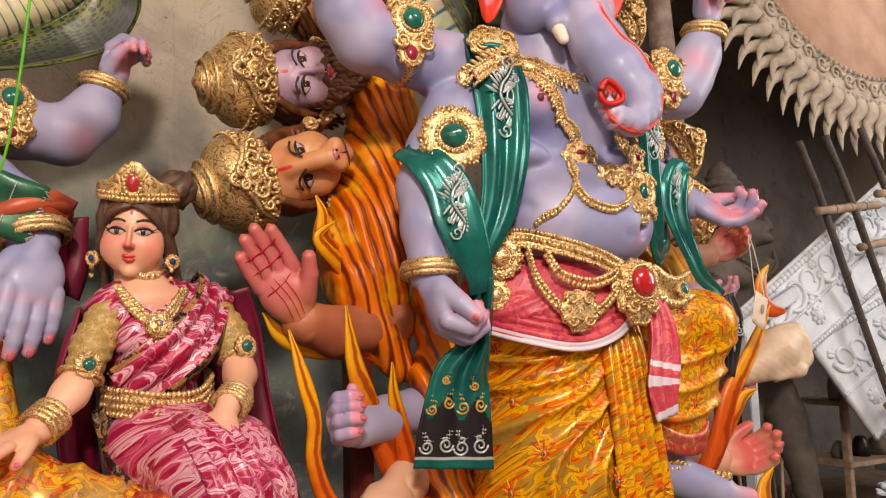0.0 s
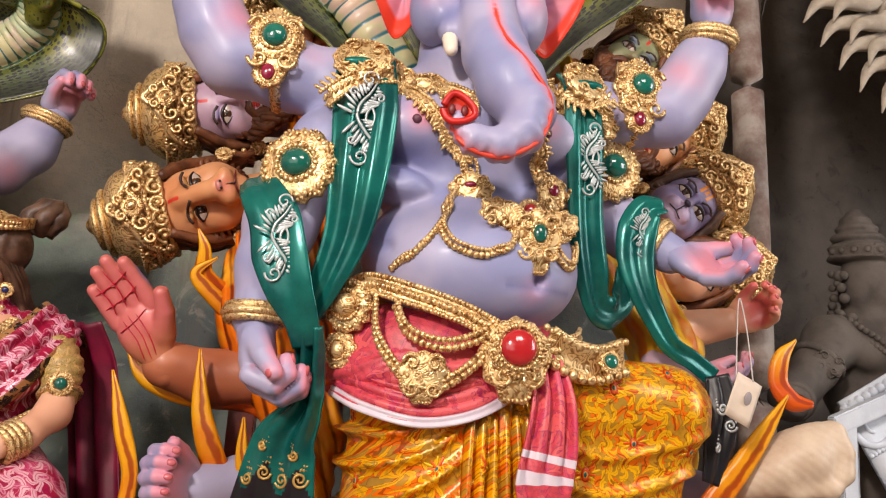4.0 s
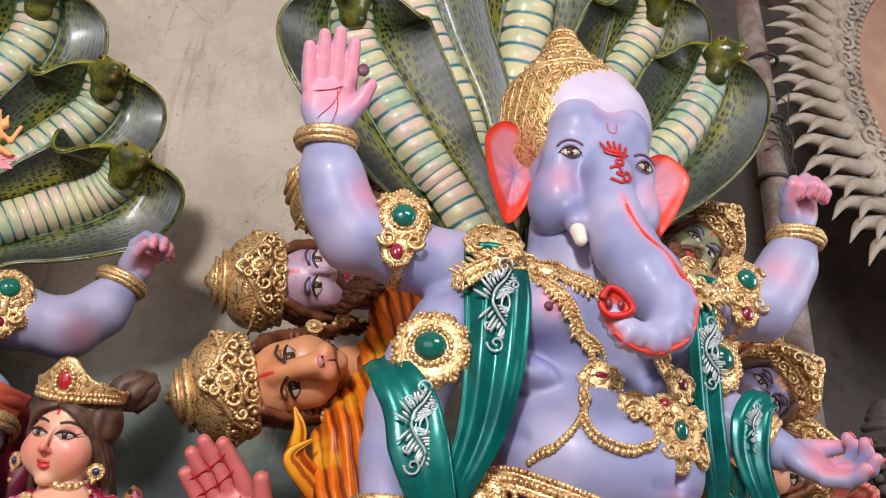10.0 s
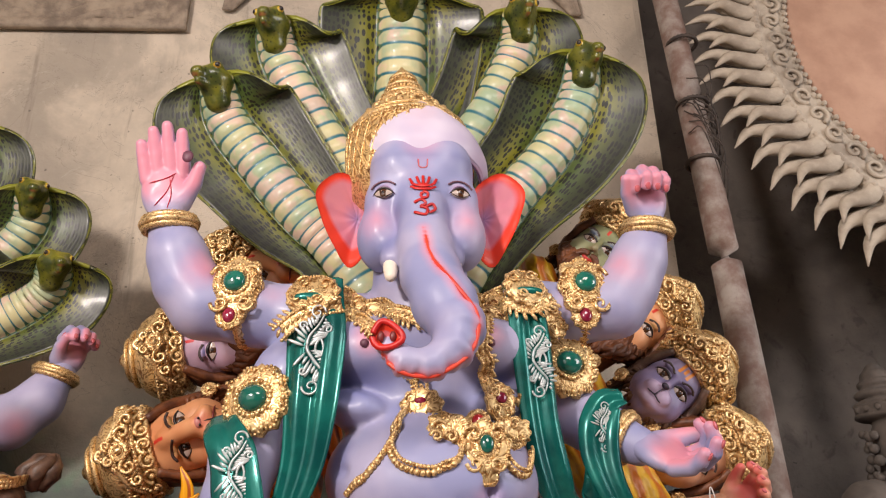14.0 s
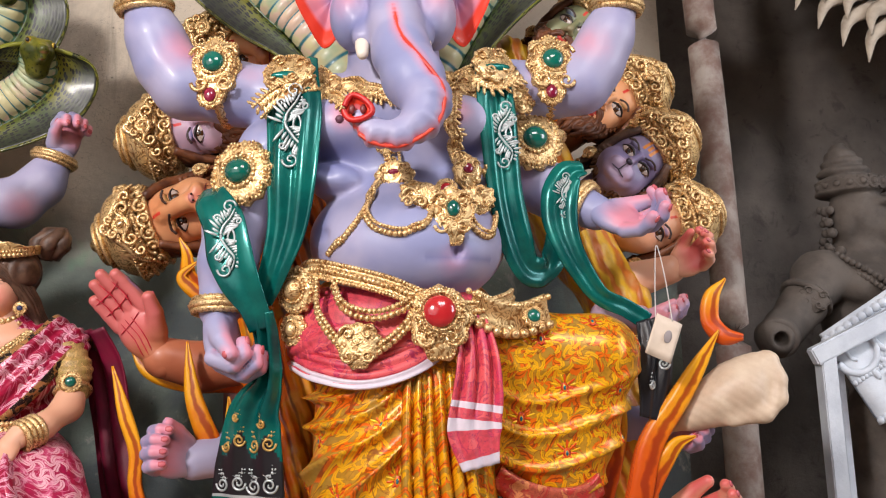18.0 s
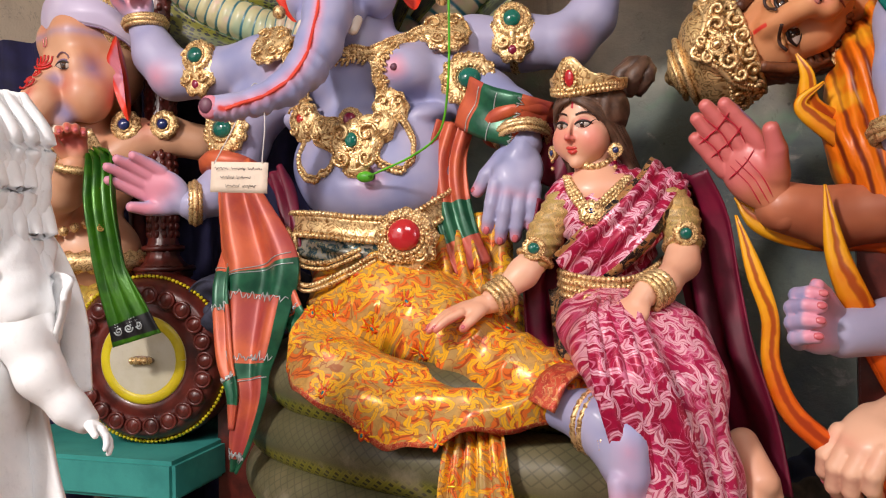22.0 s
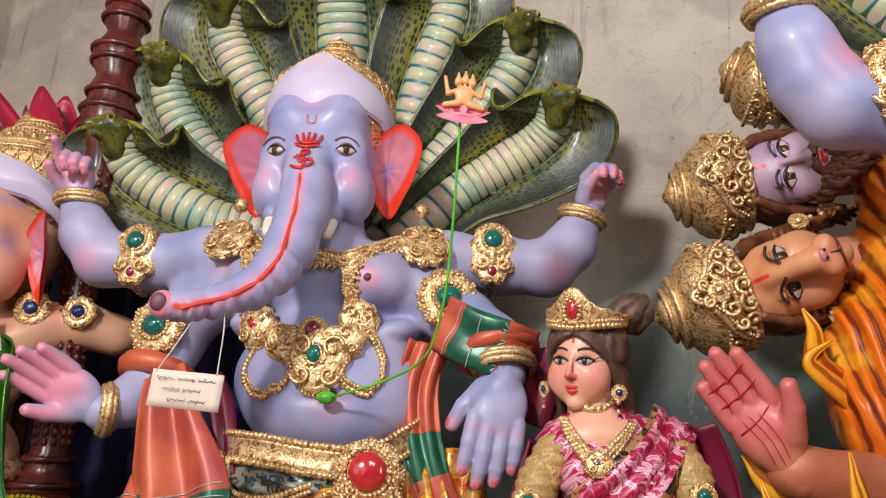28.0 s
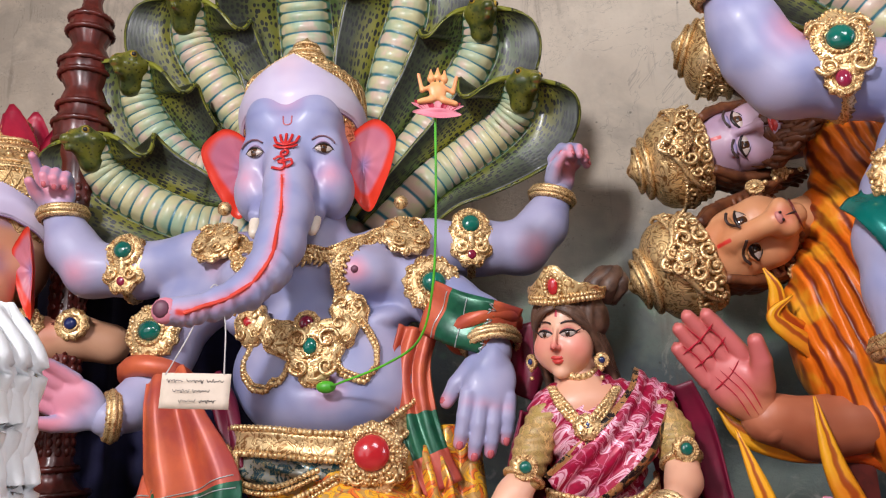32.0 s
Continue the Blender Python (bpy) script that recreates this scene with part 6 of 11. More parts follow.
        g.ball(q, (0.016, 0.012, 0.016), DARKSKIN, None, 10, 6)
    elephant_head(g, (-0.174, -0.1, 3.015), [(-0.165, -0.13, 2.8, 0.096), (-0.145, -0.18, 2.675, 0.103), (-0.104, -0.25, 2.55, 0.106), (-0.064, -0.305, 2.45, 0.084), (-0.084, -0.345, 2.366, 0.062), (-0.155, -0.37, 2.308, 0.047), (-0.236, -0.378, 2.314, 0.041), (-0.282, -0.37, 2.362, 0.038)], trunk_red=-1.0, crown_lean=-0.075, line_r=0.007)
    # trunk mouth: a red lipped plate with two dark nostrils
    lip = [(-0.286 + 0.74 * (x + 0.283), -0.402 - 0.1 * (x + 0.282), 2.387 + 0.74 * (z - 2.372)) for x, z in ((-0.345, 2.385), (-0.315, 2.432), (-0.275, 2.425), (-0.232, 2.385), (-0.225, 2.352), (-0.26, 2.328), (-0.31, 2.322), (-0.34, 2.345))]
    g.blade(lip, EARRED, 0.04, 0.03, 8, 36, (-0.15, -1, 0.1), lambda t, q: mask(0, 0.5 + 0.5 * (t > 0.45), 0))
    g.tube([(x, y - 0.012, z, 0.0105) for x, y, z in loop_curve(lip, 30)], RED, 70, 7)
    for x in (-0.305, -0.268):
        g.ball((x - 0.003, -0.408, 2.387), (0.011, 0.008, 0.017), LIPDARK, None, 10, 6)
    # fingers and palms
    hand(g, (-1.155, 0.06, 3.0), (-0.12, -0.25, 1), (0.1, -1, -0.2), 0.4, 1, 0.03, BLUE, thumb=0.25, lines=[((-0.1, 0.12), (0.1, 0.42)), ((-0.14, 0.36), (0.12, 0.44)), ((0.02, 0.08), (0.06, 0.4))])
    g.ball((-1.07, -0.07, 3.21), (0.022, 0.012, 0.026), DARKSKIN, None, 12, 6)
    hand(g, (0.73, 0.06, 2.99), (-0.05, -0.2, 1), (0.0, -1, -0.2), 0.36, -1, 0.8, BLUE, thumb=0.7)
    hand(g, (-0.82, -0.02, 1.77), (0.16, -0.2, -1), (0.95, -0.25, 0.1), 0.42, 1, 0.62, BLUE, thumb=0.55, curls=(0.75, 0.68, 0.62, 0.6))
    hand(g, (0.59, 0.1, 2.14), (0.82, -0.5, -0.5), (0.25, -0.7, 0.75), 0.4, -1, 0.3, BLUE, thumb=0.5, curls=(0.6, 0.5, 0.35, 0.3))
    # bangles and armlets
    for p, ax, r in (((-1.15, 0.07, 2.985), (-0.12, -0.15, 1), 0.093), ((0.725, 0.07, 2.965), (0.1, -0.1, 1), 0.09), ((-0.82, -0.008, 1.79), (0.0, 0.1, 1), 0.088), ((0.555, 0.13, 2.165), (0.75, -0.5, -0.45), 0.085)):
        for d in (-0.018, 0.0, 0.018):
            g.ring(arr(*p) + unit(ax) * d, ax, r + (0.008 if d == 0 else 0), 0.014, GOLDFINE)
    for p, n, ax, ar in (((-0.86, 0.01, 2.72), (-0.05, -1, 0.12), (1, 0, 0.12), 0.128), ((0.44, 0.02, 2.72), (0.1, -1, 0.15), (1, 0, 0), 0.122)):
        g.ring(arr(*p) + arr(0, 0.13, -0.06), ax, ar, 0.022, GOLD)
        g.plaque(arr(*p) + arr(0, 0.015, -0.03), n, (0, 0, 1), 0.23, 0.3, GOLD, shape=(0.8, 1, 1.0, 1, 0.8, 0.75, 0.9, 0.75), relief=0.02)
        g.rosette(p, n, 0.085, GEMG, gemr=0.5)
        g.rosette(arr(*p) + arr(-0.01, -0.005, -0.13), n, 0.052, GEMM, gemr=0.45, gemh=1.3)
    for p, n in (((-0.735, -0.055, 2.27), (-0.35, -1, 0.1)), ((0.365, 0.115, 2.43), (0.25, -1, 0.1))):
        g.rosette(p, n, 0.125, GEMG, gemr=0.42, gemh=0.9, petals=13)
        g.ring(arr(*p) + arr(0.02, 0.13, 0.01), (0.3, 0, -1), 0.128, 0.02, GOLD)
    # shoulder pieces and collar
    for s, cx in ((-1, -0.5), (1, 0.19)):
        for dx, z, w, h, sd in ((0.13, 2.55, 0.12, 0.13, 0), (0.07, 2.6, 0.14, 0.15, 1), (0.0, 2.615, 0.15, 0.17, 2), (-0.07, 2.65, 0.13, 0.13, 3), (0.06, 2.68, 0.12, 0.1, 1), (-0.02, 2.7, 0.12, 0.1, 2)):
            q = drop(v, cx + dx * s, z, 0.03)
            g.plaque(q + arr(0, -0.008, 0), (0.3 * s * (1 + 3 * dx), -1, 0.35 + 4 * (z - 2.6)), (-0.3 * s, 0, 1), w, h, GOLD, relief=0.012, thick=0.012, seed=sd)
        q = drop(v, cx + 0.01 * s, 2.655, 0.03)
        g.ball(q + arr(0, -0.02, 0), (0.05, 0.012, 0.016), TEAL, None, 14, 8)
    fall = lambda pts, lift=0.012: [drop(v, x, z, 0.03) + arr(0, -lift, 0) for x, z in curve(pts, 16)]
    braid(g, fall(((-0.47, 2.74), (-0.41, 2.68), (-0.34, 2.63), (-0.24, 2.585), (-0.15, 2.575))), 0.075, -1)
    braid(g, fall(((0.13, 2.74), (0.06, 2.7), (-0.0, 2.655), (-0.06, 2.61))), 0.075, 1)
    braid(g, fall(((-0.47, 2.62), (-0.4, 2.585), (-0.3, 2.49), (-0.238, 2.387), (-0.19, 2.28))), 0.06, -1)
    braid(g, fall(((0.1, 2.71), (0.05, 2.63), (0.02, 2.54), (0.005, 2.43), (0.05, 2.33), (0.088, 2.28))), 0.06, 1)
    def chest(x, z, lift=0.012):
        return drop(v, x, z, 0.025) + arr(0, -lift, 0)
    g.plaque(chest(-0.19, 2.262), (-0.25, -1, 0), (0, 0, 1), 0.15, 0.12, GOLD, relief=0.01, thick=0.01, seed=1)
    g.rosette(chest(-0.178, 2.275, 0.018), (-0.2, -1, 0.1), 0.042, GEMM, gemr=0.6, gemh=0.5)
    g.plaque(chest(0.09, 2.262), (0.35, -1, 0), (0, 0, 1), 0.11, 0.13, GOLD, relief=0.012, thick=0.01, seed=1)
    g.rosette(chest(0.1, 2.275, 0.018), (0.3, -1, 0.1), 0.034, GEMM, gemr=0.6)
    for sg, x in ((-1, -0.06), (1, 0.098)):
        g.plaque(chest(x, 2.155), (0.2 * sg, -1, 0), (-0.5 * sg, 0, 1), 0.19, 0.11, GOLD, thick=0.01, relief=0.012, seed=1, lobes=9)
        for k, (dx, dz, r) in enumerate(((0.05, 0.01, 0.03), (0.015, -0.02, 0.022), (0.08, -0.02, 0.02))):
            curl_tube(g, chest(x + sg * dx, 2.155 + dz, 0.026), arr(sg, 0, 0), arr(0, 0, 1), r, 0.006, GOLDFINE)
    g.plaque(chest(0.028, 2.1), (0.05, -1, 0), (0, 0, 1), 0.18, 0.22, GOLD, shape=(0.9, 0.9, 0.9, 0.9, 0.9, 0.8, 1.1, 0.8), thick=0.012, relief=0.014)
    g.rosette(chest(0.012, 2.194, 0.026), (0.05, -1, 0.1), 0.042, GEMR, gemr=0.55)
    g.rosette(chest(0.033, 2.114, 0.03), (0.05, -1, 0.1), 0.046, GEMG, gemr=0.5, gemh=1.3)
    for pts in (((-0.24, 2.26), (-0.29, 2.16), (-0.28, 2.06), (-0.2, 2.02), (-0.1, 2.04), (-0.04, 2.1)), ((0.09, 2.1), (0.12, 2.04), (0.18, 2.02), (0.2, 2.1), (0.17, 2.25)), ((-0.23, 2.28), (-0.27, 2.18), (-0.34, 2.06), (-0.44, 1.95))):
        q = [chest(x, z, 0.008) for x, z in curve(pts, 14)]
        g.beads(q, 0.012, GOLD, 1.35)
        g.beads([p + arr(0.008, -0.004, 0.018) for p in q], 0.0075, GOLDFINE, 1.5)
    # skirt over the standing leg, and over the raised one
    k = Clay()
    k.ell((-0.18, 0.16, 1.72), (0.39, 0.27, 0.24), k=0.05)
    k.cap((-0.2, 0.16, 1.6), (-0.21, 0.18, 0.62), 0.29, 0.33, 0.08)
    k.cap((-0.05, 0.08, 1.6), (-0.03, 0.06, 0.66), 0.19, 0.22, 0.08)
    k.cap((-0.2, 0.16, 0.62), (-0.2, 0.18, 0.5), 0.33, 0.33, 0.05)
    g.clay(k, DHOTI, 0.0125, None, silk_folds)
    silk_motifs(g, lambda v: (v[:, 2] < 1.56) & (v[:, 2] > 0.5))
    k = Clay()
    k.cap((0.08, 0.1, 1.62), (0.56, 0.05, 1.58), 0.17, 0.135, 0.06)
    k.cap((0.56, 0.06, 1.57), (0.44, 0.12, 1.14), 0.13, 0.11, 0.1)
    k.cap((0.2, 0.12, 1.5), (0.34, 0.14, 1.17), 0.18, 0.13, 0.1)
    k.cap((0.1, 0.14, 1.4), (0.22, 0.15, 1.19), 0.16, 0.12, 0.1)
    k.ell((0.33, 0.1, 1.36), (0.3, 0.14, 0.24), (0, 12, 0), 0.08)
    g.clay(k, DHOTI, 0.0115, None, leg_folds)
    silk_motifs(g, lambda v: v[:, 0] > 0.12, 3)
    hem = [(0.16, 0.0, 1.16), (0.24, -0.02, 1.11), (0.36, -0.01, 1.075), (0.47, 0.0, 1.08), (0.54, 0.04, 1.12)]
    g.ribbon(hem, 0.09, PINKEDGE, (0, -0.2, 1), 30, 6, 0.02, 0.006, 1.5)
    # loose pleats hanging in front
    g.ribbon([(-0.06, -0.09, 1.6), (-0.06, -0.135, 1.48), (-0.05, -0.175, 1.2), (-0.03, -0.195, 0.9), (-0.02, -0.2, 0.56)], 0.27, DHOTI, (1, 0.12, 0), 70, 60, 0.01, 0.026, 5.5, lambda u, w: PINKEDGE if w > 0.93 else DHOTI, (0.6, 0.75, 0.9, 1.05, 1.2))
    silk_motifs(g, lambda v: v[:, 2] < 1.4, 11)
    # waist cloth
    k = Clay()
    k.ell((-0.19, 0.13, 1.74), (0.395, 0.28, 0.17), k=0.05)
    k.ell((-0.22, 0.1, 1.64), (0.37, 0.27, 0.12), (0, 0, 0), 0.06)
    g.clay(k, PINK, 0.012, None, lambda v, n: 0.012 * np.abs(np.sin((v[:, 2] + 0.5 * (v[:, 0] + 0.1) ** 2) * 2 * np.pi / 0.08 + np.sin(v[:, 0] * 9))) * (v[:, 2] < 1.7))
    sash = [(-0.57, 0.05, 1.62), (-0.47, -0.09, 1.575), (-0.32, -0.16, 1.545), (-0.18, -0.17, 1.565), (-0.06, -0.15, 1.62), (0.02, -0.12, 1.7)]
    g.ribbon(sash, 0.1, PINK, (0, 0.1, 1), 44, 12, 0.014, 0.012, 3)
    g.ribbon([(x, y - 0.018, z - 0.045) for x, y, z in sash], 0.03, WHITE, (0, 0.1, 1), 44, 6, 0.012, 0.004, 1)
    end = [(0.07, -0.13, 1.74), (0.09, -0.18, 1.6), (0.085, -0.2, 1.46), (0.07, -0.205, 1.34), (0.09, -0.2, 1.22)]
    g.ribbon(end, 0.17, PINK, (1, 0.15, 0.2), 44, 20, 0.008, 0.02, 3, lambda u, w: WHITE if (0.55 < w < 0.6 or 0.68 < w < 0.75 or w > 0.93) else PINK, (0.6, 0.8, 1.0, 1.1, 0.75))
    # belt, swags, buckle
    belt = [(-0.57, 0.12, 1.9), (-0.49, -0.05, 1.93), (-0.36, -0.13, 1.9), (-0.2, -0.18, 1.85), (-0.06, -0.19, 1.79), (0.08, -0.15, 1.76), (0.2, -0.05, 1.79), (0.25, 0.06, 1.82)]
    g.ribbon([(x, y, z - 0.02) for x, y, z in belt], 0.05, GOLD, (0, 0, 1), 50, 6, 0.016, 0.004, 1)
    for dz, r in ((0.01, 0.009), (-0.05, 0.009), (-0.02, 0.012)):
        g.beads([(x, y - 0.014, z + dz) for x, y, z in belt], r, GOLD, 1.4)
    g.rosette((-0.54, -0.04, 1.84), (-0.6, -1, 0), 0.085, GOLD, petals=12)
    g.rosette((-0.555, -0.02, 1.7), (-0.7, -1, 0), 0.06, GOLD, petals=9)
    for pts in ([(-0.46, -0.1, 1.87), (-0.45, -0.14, 1.76), (-0.38, -0.17, 1.66), (-0.3, -0.19, 1.61), (-0.2, -0.2, 1.66), (-0.12, -0.2, 1.74), (-0.1, -0.2, 1.8)], [(-0.4, -0.13, 1.86), (-0.36, -0.16, 1.78), (-0.26, -0.19, 1.745), (-0.16, -0.2, 1.77), (-0.11, -0.2, 1.81)]):
        g.beads([(x, y - 0.01, z) for x, y, z in pts], 0.011, GOLD, 1.4)
        g.beads([(x, y - 0.006, z - 0.024) for x, y, z in pts], 0.013, GOLD, 1.5)
    g.plaque((-0.31, -0.195, 1.635), (-0.1, -1, 0), (0, 0, 1), 0.16, 0.19, GOLD, shape=(1, 0.9, 0.75, 0.9, 1, 0.8, 0.9, 0.8), relief=0.016, thick=0.014, seed=2)
    g.plaque((-0.035, -0.2, 1.7), (0, -1, 0.1), (0, 0, 1), 0.22, 0.27, GOLD, shape=(1, 0.95, 0.95, 0.95, 1, 0.85, 1.0, 0.85), relief=0.02, seed=1, thick=0.02)
    g.rosette((-0.035, -0.225, 1.735), (0, -1, 0.1), 0.09, GEMR, gemr=0.62)
    side = [(0.07, -0.15, 1.76), (0.16, -0.13, 1.72), (0.26, -0.1, 1.71), (0.36, -0.07, 1.74)]
    g.ribbon(side, 0.13, GOLD, (0, -0.3, 1), 30, 8, 0.014, 0.008, 1.5)
    g.beads([(x, y - 0.02, z + 0.05) for x, y, z in side], 0.012, GOLD)
    g.beads([(x, y - 0.025, z - 0.05) for x, y, z in side], 0.018, GOLD)
    g.rosette((0.3, -0.11, 1.72), (0.2, -1, 0.3), 0.04, GEMG, gemr=0.6)
    # teal stole: over both shoulders, round the forearms, hanging at the side
    g.ribbon([(-0.55, 0.0, 2.72), (-0.553, -0.05, 2.64), (-0.545, -0.1, 2.47), (-0.55, -0.125, 2.25), (-0.568, -0.11, 2.06), (-0.615, -0.09, 1.91), (-0.665, -0.05, 1.8)], 0.2, TEAL, [(1, -0.28, 0)] * 5 + [(0.9, -0.3, 0.35)] * 2, 70, 24, 0.008, 0.014, 2.2, None, (0.85, 0.97, 1.08, 0.95, 0.75, 0.55, 0.4))
    g.ribbon([(-0.885, 0.06, 2.24), (-0.85, -0.05, 2.18), (-0.79, -0.1, 2.08), (-0.762, -0.125, 1.97), (-0.725, -0.13, 1.87), (-0.68, -0.115, 1.78), (-0.655, -0.09, 1.7)], 0.175, TEAL, (0.85, -0.25, 0.42), 60, 20, 0.008, 0.006, 1.5, None, (0.55, 0.75, 0.95, 1.0, 0.85, 0.6, 0.5))
    hang = [(-0.66, -0.1, 1.76), (-0.645, -0.07, 1.66), (-0.647, -0.04, 1.52), (-0.7, -0.01, 1.4), (-0.718, 0.015, 1.22), (-0.722, 0.03, 1.08)]
    g.ribbon(hang, 0.27, TEALPAT, [(1, -0.35, 0)] * 6, 64, 30, 0.008, 0.02, 2.2, lambda u, w: BLACKPAT if 0.72 + 0.05 * math.sin(u * 14) < w < 0.93 else (SILVER if 0.93 <= w < 0.945 else TEAL), (0.34, 0.32, 0.36, 0.78, 1.0, 1.08))
    curls_on(g, [(0.16, 0.89, 0.026, SILVER, 1), (0.4, 0.88, 0.028, SILVER, -1), (0.62, 0.89, 0.03, SILVER, 1), (0.84, 0.88, 0.03, SILVER, -1), (0.14, 0.74, 0.02, GOLDPAINT, 1), (0.36, 0.7, 0.022, GOLDPAINT, -1), (0.62, 0.72, 0.026, GOLDPAINT, 1), (0.86, 0.71, 0.026, GOLDPAINT, -1), (0.75, 0.62, 0.016, GOLDPAINT, 1), (0.25, 0.63, 0.015, GOLDPAINT, -1)])
    g.ribbon([(0.19, 0.06, 2.74), (0.196, -0.03, 2.655), (0.208, -0.055, 2.488), (0.226, -0.05, 2.2), (0.262, -0.02, 2.02), (0.31, 0.03, 1.91), (0.38, 0.07, 1.9), (0.43, 0.11, 1.97), (0.45, 0.14, 2.06)], 0.15, TEAL, [(1, 0.3, 0)] * 4 + [(0.9, 0.2, 0.4)] + [(0.5, 0.1, 1)] * 2 + [(-0.4, 0.1, 1)] * 2, 80, 20, 0.008, 0.01, 1.6, None, (0.8, 0.85, 1.0, 0.9, 0.9, 0.8, 0.75, 0.7, 0.6))
    g.ribbon([(0.55, 0.06, 2.3), (0.49, 0.055, 2.28), (0.452, 0.05, 2.2), (0.446, 0.05, 2.1), (0.47, 0.04, 1.99), (0.522, 0.04, 1.885), (0.588, 0.06, 1.8), (0.69, 0.1, 1.755), (0.78, 0.12, 1.7)], 0.14, TEAL, [(0.9, -0.15, -0.3)] * 4 + [(0.9, -0.1, 0.4)] * 3 + [(0.4, 0, 0.9)] * 2, 70, 18, 0.008, 0.008, 1.6, None, (0.5, 0.8, 1.0, 0.95, 0.75, 0.6, 0.5, 0.5, 0.5))
    g.ribbon([(0.77, 0.08, 1.71), (0.795, 0.07, 1.6), (0.78, 0.07, 1.47), (0.745, 0.07, 1.34)], 0.15, BLACKPAT, (1, 0.3, 0), 30, 16, 0.008, 0.018, 2, None, (0.7, 1.0, 0.95, 0.5))
    curls_on(g, [(0.3, 0.35, 0.022, SILVER, 1), (0.68, 0.5, 0.022, SILVER, -1), (0.35, 0.7, 0.018, SILVER, 1)])
    # gilt epaulettes over the ends of the stole
    for sg, pts, o in ((-1, ((-0.46, 2.6), (-0.54, 2.575), (-0.61, 2.54), (-0.675, 2.49)), (-0.565, -0.085, 2.645)), (1, ((0.13, 2.63), (0.19, 2.6), (0.24, 2.605), (0.29, 2.64)), (0.2, -0.062, 2.675))):
        q = [arr(x, (-0.11 if sg < 0 else -0.075) + 0.35 * max(abs(x - o[0]) - 0.05, 0), z) for x, z in pts]
        braid(g, q, 0.085, sg)
        g.plaque(o, (0.25 * sg, -1, 0.45), (-0.25 * sg, 0, 1), 0.2 if sg < 0 else 0.16, 0.17, GOLD, relief=0.012, thick=0.012, lobes=11, seed=2)
        g.ball(arr(*o) + arr(0, -0.022, -0.02), (0.06, 0.01, 0.016), TEAL, None, 14, 8)
    # silver scrolls painted on the stole
    for c0, s in (((-0.545, -0.118, 2.43), 1.1), ((-0.77, -0.128, 2.02), 0.95), ((0.23, -0.062, 2.4), 0.9), ((0.47, 0.05, 2.19), 0.62)):
        scroll(g, c0, s)
    # gilt vest piece down the foot, foot
    k = Clay()
    k.cap((0.42, 0.12, 1.12), (0.36, 0.14, 0.98), 0.085, 0.085, 0.04)
    k.cap((0.34, 0.14, 0.95), (0.55, 0.0, 0.87), 0.09, 0.07, 0.06)
    for i in range(5):
        k.cap((0.53 + 0.02 * i, -0.02 + 0.035 * i, 0.86), (0.64 - 0.008 * i + 0.02 * (i == 0), -0.06 + 0.035 * i, 0.835), 0.034 if i else 0.045, 0.03 if i else 0.04, 0.015)
    g.clay(k, BLUE, 0.009, lambda v, n: mask(0.8 * np.clip((v[:, 0] - 0.5) * 6, 0, 1), 0, 0))
    for dz in (0, 0.03):
        g.beads([(0.26, 0.1, 0.98 - dz), (0.36, 0.04, 1.0 - dz), (0.46, 0.04, 0.95 - dz), (0.56, -0.05, 0.935 - dz * 0.3)], 0.016, GOLD, 1.3)
    return g


def scroll(g, c, s=1.0, mat=None):
    """A silver acanthus spray painted on cloth: curled tips above and below, leaves round an open eye."""
    mat = mat or SILVER
    c = np.asarray(c, float)
    ex, ez = arr(1, 0, 0), arr(0, 0, 1)
    at = lambda x, z: c + s * arr(x, -0.009, z)
    stem = [(0.03, 0.11), (0.012, 0.075), (-0.014, 0.04), (-0.02, 0.0), (0.004, -0.04), (0.03, -0.075), (0.02, -0.12)]
    g.tube([(*at(x, z), 0.0042 * s * (0.6 + 0.7 * math.sin(math.pi * (i + 0.5) / 7))) for i, (x, z) in enumerate(stem)], mat, 40, 5)
    for x, z, r, sg, dn in ((0.008, 0.118, 0.026, 1, 1), (-0.004, -0.118, 0.028, -1, -1), (0.042, 0.062, 0.016, -1, 1), (-0.036, 0.075, 0.014, 1, 1), (-0.03, -0.07, 0.014, 1, -1)):
        curl_tube(g, at(x, z), ex * sg, ez * dn, r * s, 0.0036 * s, mat, 1.3)
    c3 = curve([(x, 0, z) for x, z in stem], 24)
    for i in range(2, 22):
        d0 = unit(c3[min(i + 1, 23)] - c3[i - 1])
        for sg in (-1, 1):
            d = unit(d0 * (-0.55 if i < 12 else 0.55) + np.cross(d0, arr(0, 1, 0)) * sg)
            ln = 0.03 * math.sin(math.pi * i / 23) * (1.0 if (i + sg) % 3 else 0.55)
            p = c3[i] + d * (ln + 0.008)
            R = np.stack([d, arr(0, 1, 0), np.cross(d, arr(0, 1, 0))], 1)
            g.ball(c + s * (p + arr(0, -0.009, 0)), (ln * s, 0.003, 0.0052 * s), mat, R, 8, 4)
    eye_ = [(0.02, 0.03), (0.03, 0.004), (0.022, -0.024), (0.006, -0.006), (0.008, 0.016)]
    g.tube([(*at(x, z), 0.0042 * s) for x, _, z in loop_curve([(x, 0, z) for x, z in eye_], 20)], mat, 40, 5)



DARKSKIN = painted("nipple_mauve", srgb(112, 66, 84), None, 0.5)
PINKEDGE = brocade("skirt_hem_pink", srgb(206, 100, 76), srgb(196, 60, 54), srgb(222, 140, 90), srgb(150, 30, 40), 16.0)
tagged(standing_idol().build("elephant_headed_statue", ROW), "blue painted elephant-headed plaster idol in gold silk with a teal stole", "statue")


